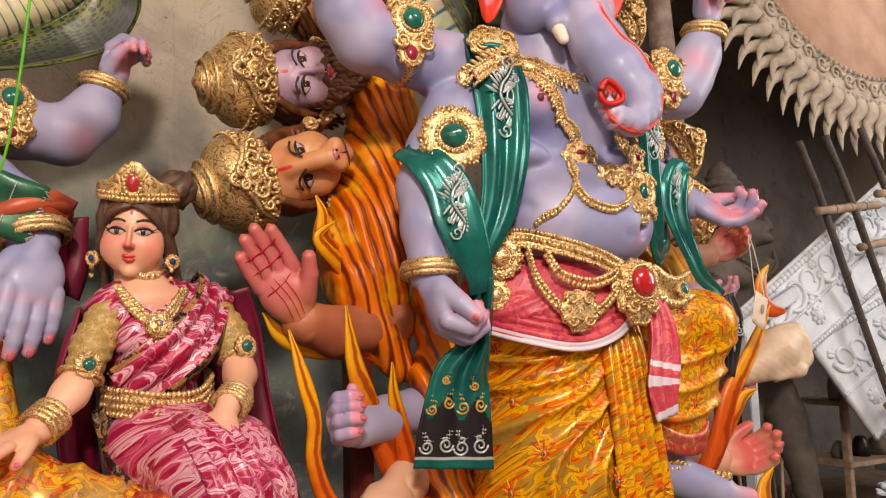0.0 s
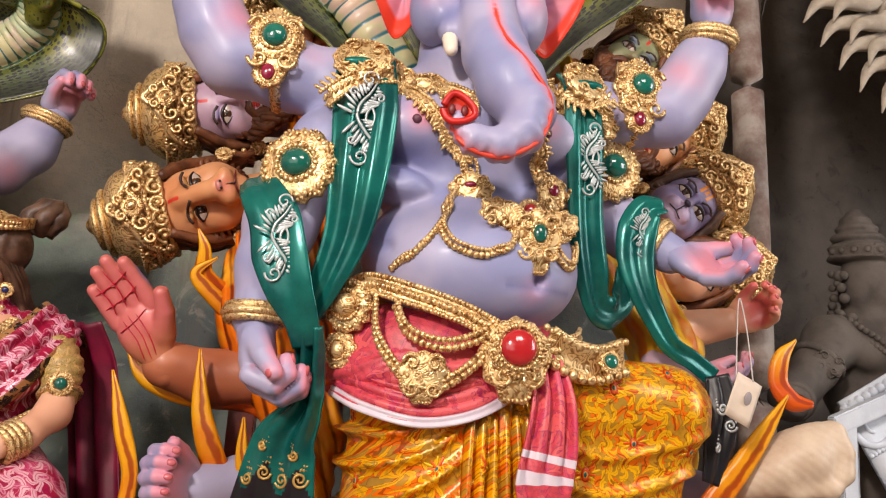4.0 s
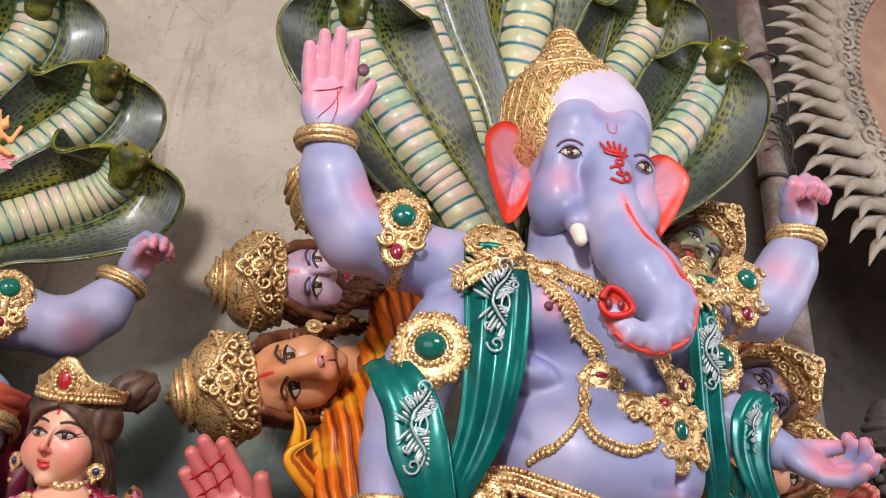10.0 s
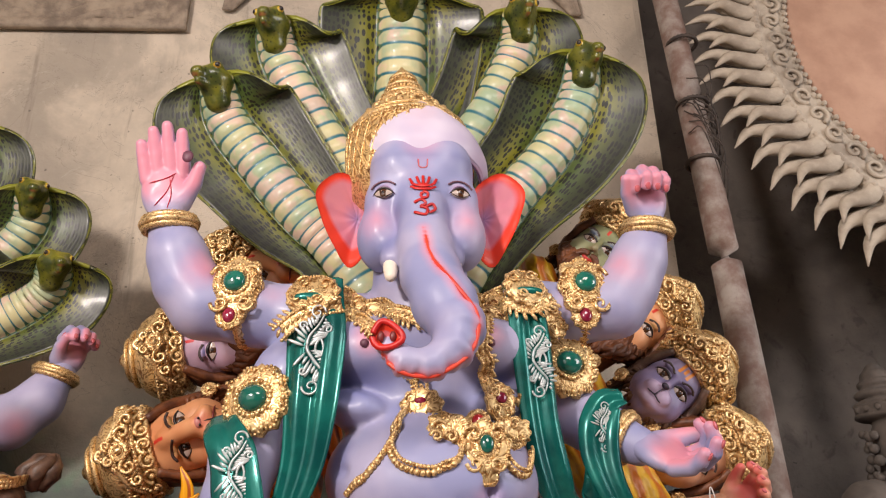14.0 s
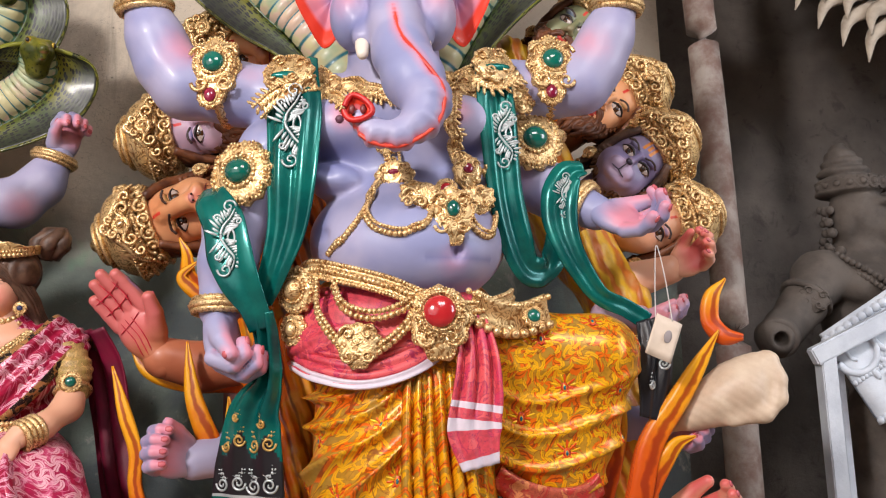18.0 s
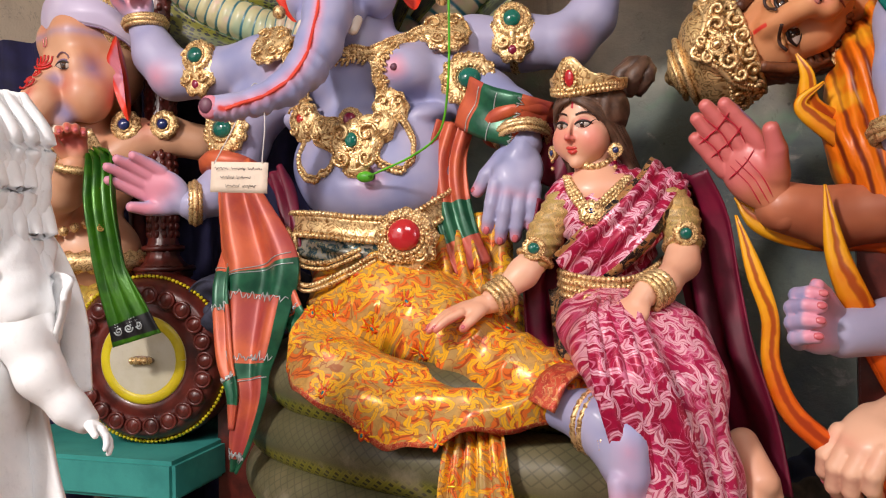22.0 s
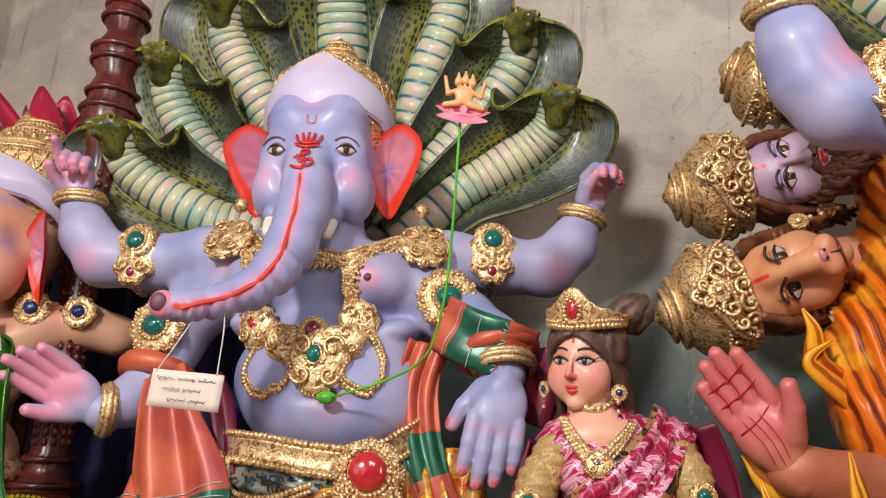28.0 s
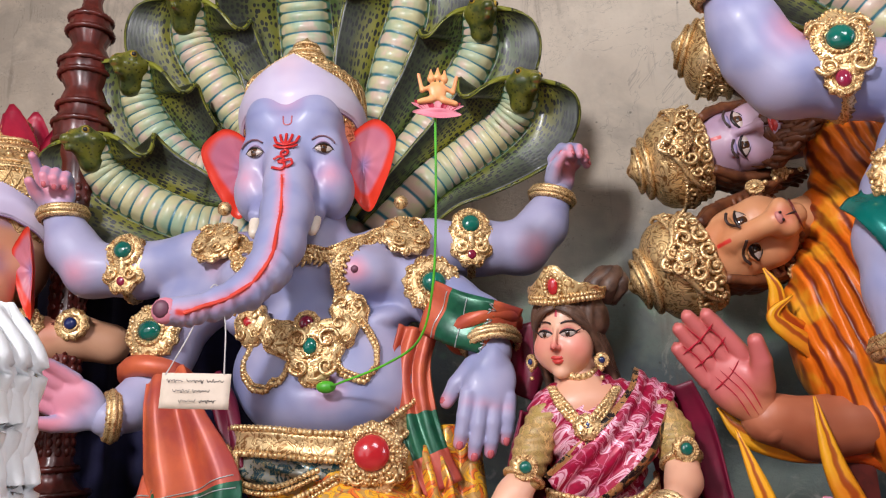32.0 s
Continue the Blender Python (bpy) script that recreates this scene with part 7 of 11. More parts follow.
# ---- cobra hoods behind the idols ----
def cobra(path, width, head=0.1, face=(0, -1, -0.1), bands=22, lean=0.0):
    """One rearing cobra: plated belly, spotted hood dished to the front, horned head; path rows (x, y, z)."""
    g = Figure()
    n, nu = 96, 41
    c = curve(path, n)
    d = unit(np.gradient(c, axis=0))
    fw = arr(lean, -1, 0.1)
    side = unit(np.cross(d, fw))
    nr = np.cross(side, d)
    t = np.linspace(0, 1, n)
    w = width * np.interp(t, (0, 0.2, 0.45, 0.7), (0.56, 0.72, 1.02, 1.24)) * np.sqrt(np.clip(1 - (np.clip(t - 0.74, 0, 1) / 0.262) ** 2.6, 0.0, 1))
    u = np.linspace(-1, 1, nu)
    au = np.abs(u)
    belly = np.clip(1 - (au / 0.3) ** 4, 0, 1)
    prof = 0.34 * np.clip(au - 0.34, 0, 1) ** 1.5 - 0.05 * np.exp(-((au - 0.37) / 0.07) ** 2)
    ph = t * bands
    plate = 0.016 * np.abs(np.sin(np.pi * ph)) ** 0.6
    bh = np.minimum(0.335 * width * np.interp(t, (0, 0.5, 1), (0.95, 1.0, 0.8)), 0.86 * w)
    pos = np.where(au[:, None] < 0.3, u[:, None] / 0.3 * bh[None], np.sign(u)[:, None] * (bh[None] + (au[:, None] - 0.3) / 0.7 * np.maximum(w - bh, 0.002)[None]))
    P = c[None] + side[None] * pos[..., None] + nr[None] * (prof[:, None] * w[None] + belly[:, None] * plate[None] + 0.62 * np.sqrt(np.clip(1 - (au / 0.31) ** 2, 0, 1))[:, None] * bh[None])[..., None]
    strip = np.stack([np.tile(u[:, None], (1, n)), np.tile(ph, (nu, 1)), np.zeros((nu, n))], -1)
    paint = np.zeros((nu, n, 3))
    paint[..., 0] = np.maximum(np.clip((au - 0.955) * 20, 0, 1)[:, None], np.clip((t - 0.955) * 30, 0, 1)[None])
    g.slab(P, 0.02, HOODSKIN, None, paint, strip)
    for s in (0, -1):
        rim = [(*p, 0.006) for p in P[s, 8::6]]
        g.tube(rim, SNAKE, 60, 7)
    # head: brow horns, blunt muzzle, mouth line
    f = unit(face)
    r = unit(np.cross(f, (0, 0, 1)))
    up = np.cross(r, f)
    o = c[-5] + nr[-5] * (0.2 * width) + arr(0, 0, 0.012)
    L = head * 1.1
    k = Clay()
    k.ell(o - f * L * 0.1, (0.74 * L, 0.8 * L, 0.42 * L), (0, 0, math.degrees(math.atan2(f[0], -f[1]))), 0.03)
    k.cap(o + f * L * 0.2, o + f * L * 1.05 - up * L * 0.06, 0.42 * L, 0.26 * L, 0.03)
    k.cap(o - up * L * 0.28, o + f * L * 0.95 - up * L * 0.42, 0.3 * L, 0.17 * L, 0.01)
    k.cap(o - d[-1] * L * 0.9, o, 0.55 * L, 0.55 * L, 0.05)
    for e in (-1, 1):
        k.ell(o + f * L * 0.3 + r * e * L * 0.42 + up * L * 0.42, (0.24 * L, 0.24 * L, 0.2 * L), k=0.02)
        k.ell(o + f * L * 1.05 + r * e * L * 0.17 + up * L * 0.08, (0.09 * L, 0.09 * L, 0.08 * L), k=0.012)
    k.cap(o + f * L * 1.3 - up * L * 0.3 - r * L * 0.3, o + f * L * 1.3 - up * L * 0.3 + r * L * 0.3, 0.035 * L, 0.035 * L, 0.02, True)
    g.clay(k, SNAKE, 0.0085, lambda v, n: mask(0.9 * np.clip(n @ up * 0.9 - 0.1, 0, 1), np.clip(-(n @ up) * 1.2 - 0.2, 0, 1) * np.clip((v - o) @ f / L - 0.3, 0, 1), 0))
    for e in (-1, 1):
        q = o + f * L * 0.42 + r * e * L * 0.54 + up * L * 0.36
        g.ball(q, 0.17 * L, YELLOWEYE, None, 12, 8)
        g.ball(q + unit(r * e * 0.7 + f * 0.7) * L * 0.07, 0.125 * L, DARK, None, 10, 8)
    return g


YELLOWEYE = painted("eye_amber", srgb(190, 160, 60), srgb(150, 110, 40), 0.15, coat=0.5, bump=0.0)


def hood(frame_, label, rows, gap=0.0):
    """A fan of cobras behind an idol; rows hold width, head size, the way it faces and its path."""
    top = new("serpent_hood_sculpture")
    top.matrix_world = frame_
    for i, (w, hd, fx, path) in enumerate(rows):
        ob = cobra(path, w, hd, (fx, -1, -0.18), lean=fx * 0.35).build("cobra")
        ob.parent = top
    return tagged(top, label, "sculpture")


hood(ROW, "green painted five-headed cobra hood behind the standing idol", (
    (0.34, 0.105, 0.0, ((-0.22, 0.7, 2.7), (-0.26, 0.7, 3.35), (-0.28, 0.68, 3.7), (-0.26, 0.62, 4.1), (-0.26, 0.52, 4.42), (-0.26, 0.42, 4.5))),
    (0.27, 0.1, -0.2, ((-0.3, 0.64, 2.75), (-0.47, 0.64, 3.34), (-0.57, 0.62, 3.59), (-0.75, 0.58, 3.9), (-0.88, 0.52, 4.16), (-0.9, 0.42, 4.3))),
    (0.27, 0.1, 0.2, ((-0.12, 0.64, 2.75), (-0.02, 0.64, 3.34), (0.06, 0.62, 3.65), (0.23, 0.58, 3.97), (0.34, 0.52, 4.22), (0.33, 0.42, 4.38))),
    (0.27, 0.1, -0.5, ((-0.34, 0.58, 2.8), (-0.56, 0.57, 3.1), (-0.72, 0.55, 3.27), (-0.92, 0.52, 3.51), (-1.09, 0.47, 3.73), (-1.14, 0.38, 3.92))),
    (0.27, 0.1, 0.3, ((-0.06, 0.58, 2.8), (0.11, 0.57, 3.11), (0.26, 0.55, 3.35), (0.47, 0.52, 3.6), (0.61, 0.47, 3.86), (0.64, 0.38, 4.08))),
))


# ---- the seated blue idol, its serpent seat, hood and table ----
def amber(g):
    """A few flaming drops over the amber silk just laid."""
    motifs(g, g.last, 0.2, lambda s, o, r: flame_drop(g, s, o, arr(0.3, 0, 1), 0.06, core=TDROP), lambda v: v[:, 2] > 0.58, 7)


def seated_idol():
    g = Figure()
    c = Clay()
    c.ell((-0.065, 0.2, 1.86), (0.37, 0.27, 0.27), k=0.05)
    c.ell((-0.03, 0.14, 1.76), (0.31, 0.22, 0.18), k=0.08)
    c.ell((-0.13, 0.24, 2.22), (0.35, 0.21, 0.22), k=0.1)
    for s in (-1, 1):
        c.ell((-0.13 + 0.2 * s, 0.11, 2.23), (0.15, 0.12, 0.11), k=0.05)
        c.ell((-0.1 + 0.25 * s, 0.17, 2.04), (0.12, 0.14, 0.06), (0, -14 * s, 0), 0.02)
    c.cap((-0.17, 0.22, 2.35), (-0.18, 0.2, 2.6), 0.19, 0.17, 0.06)
    for a in (
        [(-0.4, 0.26, 2.32, 0.14), (-0.62, 0.28, 2.35, 0.12), (-0.87, 0.3, 2.32, 0.112), (-1.08, 0.3, 2.33, 0.11), (-1.17, 0.3, 2.43, 0.1), (-1.23, 0.3, 2.57, 0.075)],
        [(0.14, 0.28, 2.32, 0.14), (0.34, 0.3, 2.37, 0.12), (0.56, 0.32, 2.37, 0.112), (0.74, 0.34, 2.37, 0.11), (0.84, 0.36, 2.47, 0.1), (0.9, 0.37, 2.6, 0.075)],
        [(0.12, 0.22, 2.26, 0.14), (0.3, 0.2, 2.2, 0.125), (0.42, 0.14, 2.1, 0.115), (0.53, 0.08, 2.02, 0.1), (0.57, 0.02, 1.9, 0.08)],
        [(-0.45, 0.24, 2.25, 0.14), (-0.65, 0.28, 2.14, 0.12), (-0.74, 0.3, 1.98, 0.11), (-0.76, 0.24, 1.84, 0.1), (-0.82, 0.16, 1.75, 0.085), (-0.88, 0.09, 1.71, 0.07)],
    ):
        c.chain(a, 0.045)
    c.ell((-0.02, -0.06, 1.79), (0.02, 0.05, 0.025), k=0.03, cut=True)
    c.cap((-0.14, -0.09, 1.775), (0.1, -0.09, 1.775), 0.006, 0.006, 0.03, True)

    def paint(v, n):
        b = 0.9 * near(v, (-0.33, 0.0, 2.23), 0.09) + 0.9 * near(v, (0.07, 0.0, 2.23), 0.09) + 0.6 * near(v, (-0.02, -0.06, 1.77), 0.14)
        b += 0.7 * near(v, (-1.1, 0.2, 2.3), 0.14) + 0.7 * near(v, (0.78, 0.26, 2.34), 0.14) + 0.6 * near(v, (0.5, 0.0, 2.0), 0.12) + 0.5 * near(v, (-0.5, 0.1, 2.3), 0.14) + 0.5 * near(v, (0.3, 0.15, 2.3), 0.14)
        # contour shade brushed on below the chest, at belly sides and wrists
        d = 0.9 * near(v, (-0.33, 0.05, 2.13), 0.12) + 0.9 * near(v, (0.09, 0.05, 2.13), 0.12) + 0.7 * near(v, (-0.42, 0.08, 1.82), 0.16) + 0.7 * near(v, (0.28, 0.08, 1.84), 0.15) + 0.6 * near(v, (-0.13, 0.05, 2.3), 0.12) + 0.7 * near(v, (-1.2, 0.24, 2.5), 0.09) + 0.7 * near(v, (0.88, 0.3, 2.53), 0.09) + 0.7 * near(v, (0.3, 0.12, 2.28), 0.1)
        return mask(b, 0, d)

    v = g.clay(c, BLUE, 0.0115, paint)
    for x in (-0.33, 0.07):
        g.ball(drop(v, x, 2.23), (0.015, 0.012, 0.015), DARKSKIN, None, 10, 6)
    elephant_head(g, (-0.187, 0.02, 2.707), [(-0.182, -0.04, 2.56, 0.09), (-0.172, -0.1, 2.432, 0.094), (-0.176, -0.19, 2.285, 0.086), (-0.197, -0.275, 2.175, 0.073), (-0.248, -0.35, 2.09, 0.06), (-0.32, -0.425, 2.034, 0.048), (-0.392, -0.485, 2.004, 0.042), (-0.43, -0.51, 2.0, 0.046)], turn=-4, trunk_red=-1.0, crown_lean=0.0, crown_high=0.72, line_side=0.2, line_r=0.007)
    g.ball((-0.447, -0.535, 2.0), (0.042, 0.026, 0.042), EARRED, None, 14, 8, (0, 0.2, 0))
    g.ball((-0.452, -0.556, 2.003), (0.026, 0.012, 0.028), DARKSKIN, None, 10, 6)
    hand(g, (-1.24, 0.29, 2.58), (-0.05, -0.25, 1), (0.2, -1, -0.2), 0.32, -1, 0.6, BLUE, thumb=0.8, curls=(0.2, 0.75, 0.8, 0.8))
    hand(g, (0.91, 0.37, 2.61), (0.25, -0.1, 1), (0.6, -0.8, 0), 0.34, -1, 0.6, BLUE, thumb=0.8)
    hand(g, (0.57, 0.0, 1.9), (-0.12, -0.35, -1), (-0.15, 0.95, -0.3), 0.42, -1, 0.12, BLUE, thumb=0.3)
    hand(g, (-0.9, 0.08, 1.71), (-0.72, -0.42, 0.55), (0.25, -1, -0.25), 0.38, -1, 0.1, BLUE, thumb=0.5)
    for p, ax, r in (((-1.225, 0.3, 2.58), (-0.1, 0, 1), 0.088), ((0.89, 0.37, 2.6), (0.3, 0, 1), 0.088), ((0.57, 0.02, 1.93), (0.1, -0.35, -1), 0.1), ((-0.87, 0.1, 1.715), (-0.75, -0.45, 0.0), 0.082)):
        for d in (-0.016, 0.0, 0.016):
            g.ring(arr(*p) + unit(ax) * d, ax, r + (0.008 if d == 0 else 0), 0.013, GOLDFINE)
    for p, n in (((-0.9, 0.19, 2.38), (-0.1, -1, 0.15)), ((0.52, 0.2, 2.44), (0.1, -1, 0.15))):
        g.plaque(arr(*p) + arr(0, 0.015, -0.05), n, (0, 0, 1), 0.19, 0.26, GOLD, relief=0.02)
        g.rosette(p, n, 0.075, GEMG, gemr=0.5)
        g.rosette(arr(*p) + arr(0, 0, -0.125), n, 0.048, GEMM, gemr=0.45, gemh=1.2)
        g.ring(arr(*p) + arr(0, 0.11, -0.06), (1, 0, 0), 0.12, 0.02, GOLD)
    for p, n in (((-0.76, 0.18, 2.04), (-0.2, -1, 0.1)), ((0.36, 0.06, 2.17), (0.25, -1, 0.1))):
        g.rosette(p, n, 0.115, GEMG, gemr=0.42, gemh=0.9, petals=13)
    for s, cx in ((-1, -0.5), (1, 0.26)):
        g.plaque((cx, 0.1, 2.38), (0.25 * s, -1, 0.55), (-0.15 * s, 0, 1), 0.2, 0.2, GOLD, relief=0.014, thick=0.014, lobes=11, seed=2)
        g.ball((cx - 0.02 * s, 0.14, 2.53), (0.03, 0.03, 0.03), GOLD)
    fall = lambda pts, lift=0.012: [drop(v, x, z, 0.03) + arr(0, -lift, 0) for x, z in curve(pts, 16)]
    braid(g, fall(((0.2, 2.45), (0.12, 2.4), (0.03, 2.35), (-0.06, 2.32), (-0.16, 2.31))), 0.075, 1)
    braid(g, fall(((-0.5, 2.46), (-0.42, 2.41), (-0.34, 2.36), (-0.26, 2.32))), 0.07, -1)
    def chest(x, z, lift=0.012):
        return drop(v, x, z, 0.025) + arr(0, -lift, 0)
    braid(g, fall(((-0.42, 2.36), (-0.37, 2.22), (-0.33, 2.08))), 0.055, -1)
    braid(g, fall(((0.06, 2.37), (0.0, 2.3), (-0.03, 2.22), (0.0, 2.13), (0.05, 2.08))), 0.06, 1)
    g.plaque(chest(-0.31, 2.02), (-0.35, -1, 0), (0, 0, 1), 0.15, 0.17, GOLD, relief=0.02, seed=1)
    g.plaque(chest(0.06, 2.08), (0.2, -1, 0), (0, 0, 1), 0.15, 0.17, GOLD, relief=0.02, seed=1)
    g.rosette(chest(-0.32, 2.03, 0.02), (-0.3, -1, 0.1), 0.032, GEMR, gemr=0.6)
    g.rosette(chest(0.07, 2.09, 0.02), (0.2, -1, 0.1), 0.032, GEMM, gemr=0.6)
    g.plaque(chest(-0.2, 1.98), (-0.2, -1, 0), (0.5, 0, 1), 0.22, 0.14, GOLD, relief=0.025, seed=1, lobes=7)
    g.plaque(chest(0.0, 1.98), (0.15, -1, 0), (-0.6, 0, 1), 0.22, 0.14, GOLD, relief=0.025, seed=1, lobes=7)
    g.plaque(chest(-0.09, 1.92), (0, -1, 0), (0, 0, 1), 0.24, 0.24, GOLD, shape=(0.9, 0.9, 0.9, 0.9, 0.9, 0.8, 1.1, 0.8), relief=0.025)
    g.rosette(chest(-0.1, 2.04, 0.03), (0, -1, 0.1), 0.05, GEMM, gemr=0.55)
    g.rosette(chest(-0.085, 1.95, 0.035), (0, -1, 0.1), 0.052, GEMG, gemr=0.5, gemh=1.2)
    for pts in (((-0.34, 1.98), (-0.38, 1.86), (-0.32, 1.78), (-0.23, 1.8), (-0.17, 1.9)), ((0.0, 1.9), (0.06, 1.83), (0.14, 1.82), (0.17, 1.92), (0.1, 2.04))):
        q = [chest(x, z, 0.008) for x, z in curve(pts, 14)]
        g.beads(q, 0.012, GOLD, 1.35)
        g.beads([p + arr(0.006, -0.004, 0.018) for p in q], 0.0075, GOLDFINE, 1.5)
    # lap, leg and silk
    k = Clay()
    k.ell((-0.04, 0.24, 1.5), (0.38, 0.29, 0.2), k=0.05)
    k.chain([(-0.12, 0.12, 1.3, 0.22), (0.06, 0.0, 1.3, 0.2), (0.24, -0.13, 1.21, 0.165), (0.44, -0.27, 1.13, 0.135), (0.62, -0.4, 1.06, 0.11), (0.78, -0.5, 1.02, 0.085)], 0.06)
    k.cap((0.1, 0.2, 1.4), (0.4, 0.1, 1.2), 0.2, 0.18, 0.08)
    k.ell((-0.05, 0.1, 1.1), (0.3, 0.26, 0.16), k=0.08)

    def lap(v, n):
        u = v[:, 0] * 0.8 - v[:, 1] * 0.55
        d = np.hypot(v[:, 0] + 0.5, (v[:, 2] - 1.75))
        return 0.012 * np.clip(1 - np.abs(np.sin(u * np.pi / 0.14 + 2.5 * v[:, 2])) * 1.2, 0, 1) ** 1.5 * (v[:, 0] > 0.1) + 0.016 * np.clip(1 - np.abs(np.sin(d * np.pi / 0.12 + np.sin(v[:, 0] * 8))) * 1.2, 0, 1) ** 1.5 * (v[:, 2] < 1.3)

    g.clay(k, DHOTI2, 0.0125, None, lap)
    skin_ = g.last
    okk = lambda v: (v[:, 2] < 1.42) & (v[:, 1] < 0.2)
    motifs(g, skin_, 0.2, lambda s, o, r: flame_drop(g, s, o, unit(arr(-0.5, 0, 1)), 0.07, core=TDROP), okk, 5)
    # skirt end spread over the coil, its hem sagging forward
    hemline = curve([(-0.3, -0.18, 1.12), (-0.28, -0.3, 1.03), (-0.17, -0.4, 0.97), (-0.03, -0.47, 0.93), (0.13, -0.53, 0.86), (0.26, -0.57, 0.86), (0.41, -0.6, 0.9), (0.56, -0.58, 0.93), (0.72, -0.55, 0.95)], 80)
    topline = curve([(-0.22, -0.04, 1.26), (-0.16, -0.1, 1.21), (-0.02, -0.18, 1.16), (0.12, -0.28, 1.11), (0.24, -0.33, 1.08), (0.36, -0.38, 1.04), (0.46, -0.42, 1.01), (0.6, -0.46, 0.99), (0.74, -0.5, 0.99)], 80)
    t = np.linspace(0, 1, 22)
    P = topline[:, None] * (1 - t)[None, :, None] + hemline[:, None] * t[None, :, None]
    wob = np.sin(np.linspace(0, 1, 80) * 34)[:, None] * t[None] + 0.8 * np.sin(np.linspace(0, 1, 80)[:, None] * 15 + t[None] * 9)
    P = P + arr(-0.1, -0.5, 0.6) * (0.022 * wob + 0.12 * np.sin(np.pi * t)[None])[..., None]
    g.slab(P, 0.012, DHOTI2, lambda u, w: HEMRED if w > 0.965 else DHOTI2)
    amber(g)
    g.ribbon([(0.68, -0.64, 1.02), (0.72, -0.62, 1.1), (0.78, -0.52, 1.12), (0.8, -0.44, 1.06)], 0.1, HEMRED, (0.83, -0.5, -0.1), 30, 6, 0.012, 0.004)
    tail = [(0.44, -0.46, 0.97), (0.46, -0.55, 0.86), (0.47, -0.6, 0.72), (0.49, -0.62, 0.58), (0.5, -0.63, 0.44)]
    g.ribbon(tail, 0.3, DHOTI2, [(0.98, -0.2, 0.05), (0.98, -0.2, 0.1), (0.97, -0.15, 0.2), (0.95, -0.12, 0.28), (0.95, -0.12, 0.32)], 60, 40, 0.008, 0.018, 5, lambda u, w: HEMRED if w > 0.82 else (YELLOW if 0.79 < w else DHOTI2), (0.5, 0.7, 0.85, 1.0, 1.15))
    amber(g)
    # foot, anklet
    k = Clay()
    k.cap((0.74, -0.53, 1.0), (0.86, -0.63, 0.97), 0.075, 0.075, 0.03)
    k.cap((0.86, -0.63, 0.98), (0.93, -0.72, 0.84), 0.085, 0.06, 0.06)
    k.ell((0.93, -0.72, 0.93), (0.06, 0.06, 0.09), k=0.05)
    for i in range(5):
        k.cap((0.9 + 0.018 * i, -0.77 + 0.02 * i, 0.84), (0.905 + 0.018 * i, -0.79 + 0.02 * i, 0.74 + 0.012 * abs(i - 1)), 0.03, 0.026, 0.012)
    g.clay(k, BLUE, 0.009, lambda v, n: mask(0.9 * np.clip((0.9 - v[:, 2]) * 6, 0, 1) + 0.5 * near(v, (0.93, -0.78, 0.93), 0.1), 0, 0))
    for z in (-0.008, 0.012):
        g.ring((0.84 + z, -0.61 - z * 0.8, 0.975 - z * 0.3), (0.8, -0.6, -0.15), 0.094, 0.01, GOLD)
    g.plaque((0.87, -0.72, 0.94), (0.2, -1, 0.2), (0, 0, 1), 0.05, 0.08, GOLD)
    # belt and buckle
    belt = [(-0.44, 0.2, 1.6), (-0.38, 0.02, 1.61), (-0.22, -0.07, 1.6), (-0.05, -0.1, 1.58), (0.12, -0.09, 1.58), (0.24, -0.0, 1.65), (0.31, 0.12, 1.72)]
    g.ribbon(belt, 0.08, GOLD, (0, 0, 1), 50, 6, 0.016, 0.004, 1)
    for dz in (0.045, -0.045):
        g.beads([(x, y - 0.012, z + dz) for x, y, z in belt], 0.013, GOLD, 1.4)
    g.plaque((0.14, -0.13, 1.53), (0.1, -1, 0.1), (0, 0, 1), 0.24, 0.25, GOLD, relief=0.016, seed=1, thick=0.02)
    g.rosette((0.14, -0.155, 1.55), (0.1, -1, 0.1), 0.105, GEMR, gemr=0.6)
    k = Clay()
    k.ell((-0.08, 0.2, 1.5), (0.4, 0.3, 0.12), k=0.05)
    g.clay(k, SASHTEAL, 0.014, None, lambda v, n: 0.01 * np.sin((v[:, 2] + v[:, 0] * 0.3) * 2 * np.pi / 0.06))
    for q in ([(-0.42, 0.06, 1.56), (-0.34, -0.04, 1.47), (-0.2, -0.1, 1.45), (-0.05, -0.13, 1.5)], [(-0.43, 0.08, 1.5), (-0.38, 0.0, 1.4), (-0.28, -0.08, 1.36), (-0.1, -0.14, 1.42), (0.02, -0.15, 1.48)]):
        g.beads(q, 0.011, GOLD, 1.4)
        g.beads([(x, y, z - 0.022) for x, y, z in q], 0.009, GOLD, 1.4)
    g.plaque((-0.4, 0.0, 1.45), (-0.5, -1, 0), (0, 0, 1), 0.14, 0.28, GOLD, relief=0.02, seed=2)
    g.ribbon([(0.26, 0.0, 1.55), (0.3, -0.04, 1.44), (0.34, -0.06, 1.32), (0.44, -0.08, 1.22)], 0.2, DHOTI2, (1, 0.3, 0.3), 30, 18, 0.008, 0.03, 3)
    # rust shawl over both arms, green-red border
    bd = lambda u, w: SHAWLEDGE if (0.27 < w < 0.38 or w > 0.9 or u > 0.86) else RUST
    bd2 = lambda u, w: SHAWLEDGE if (0.3 < w < 0.4 or w > 0.94 or u > 0.9) else RUST
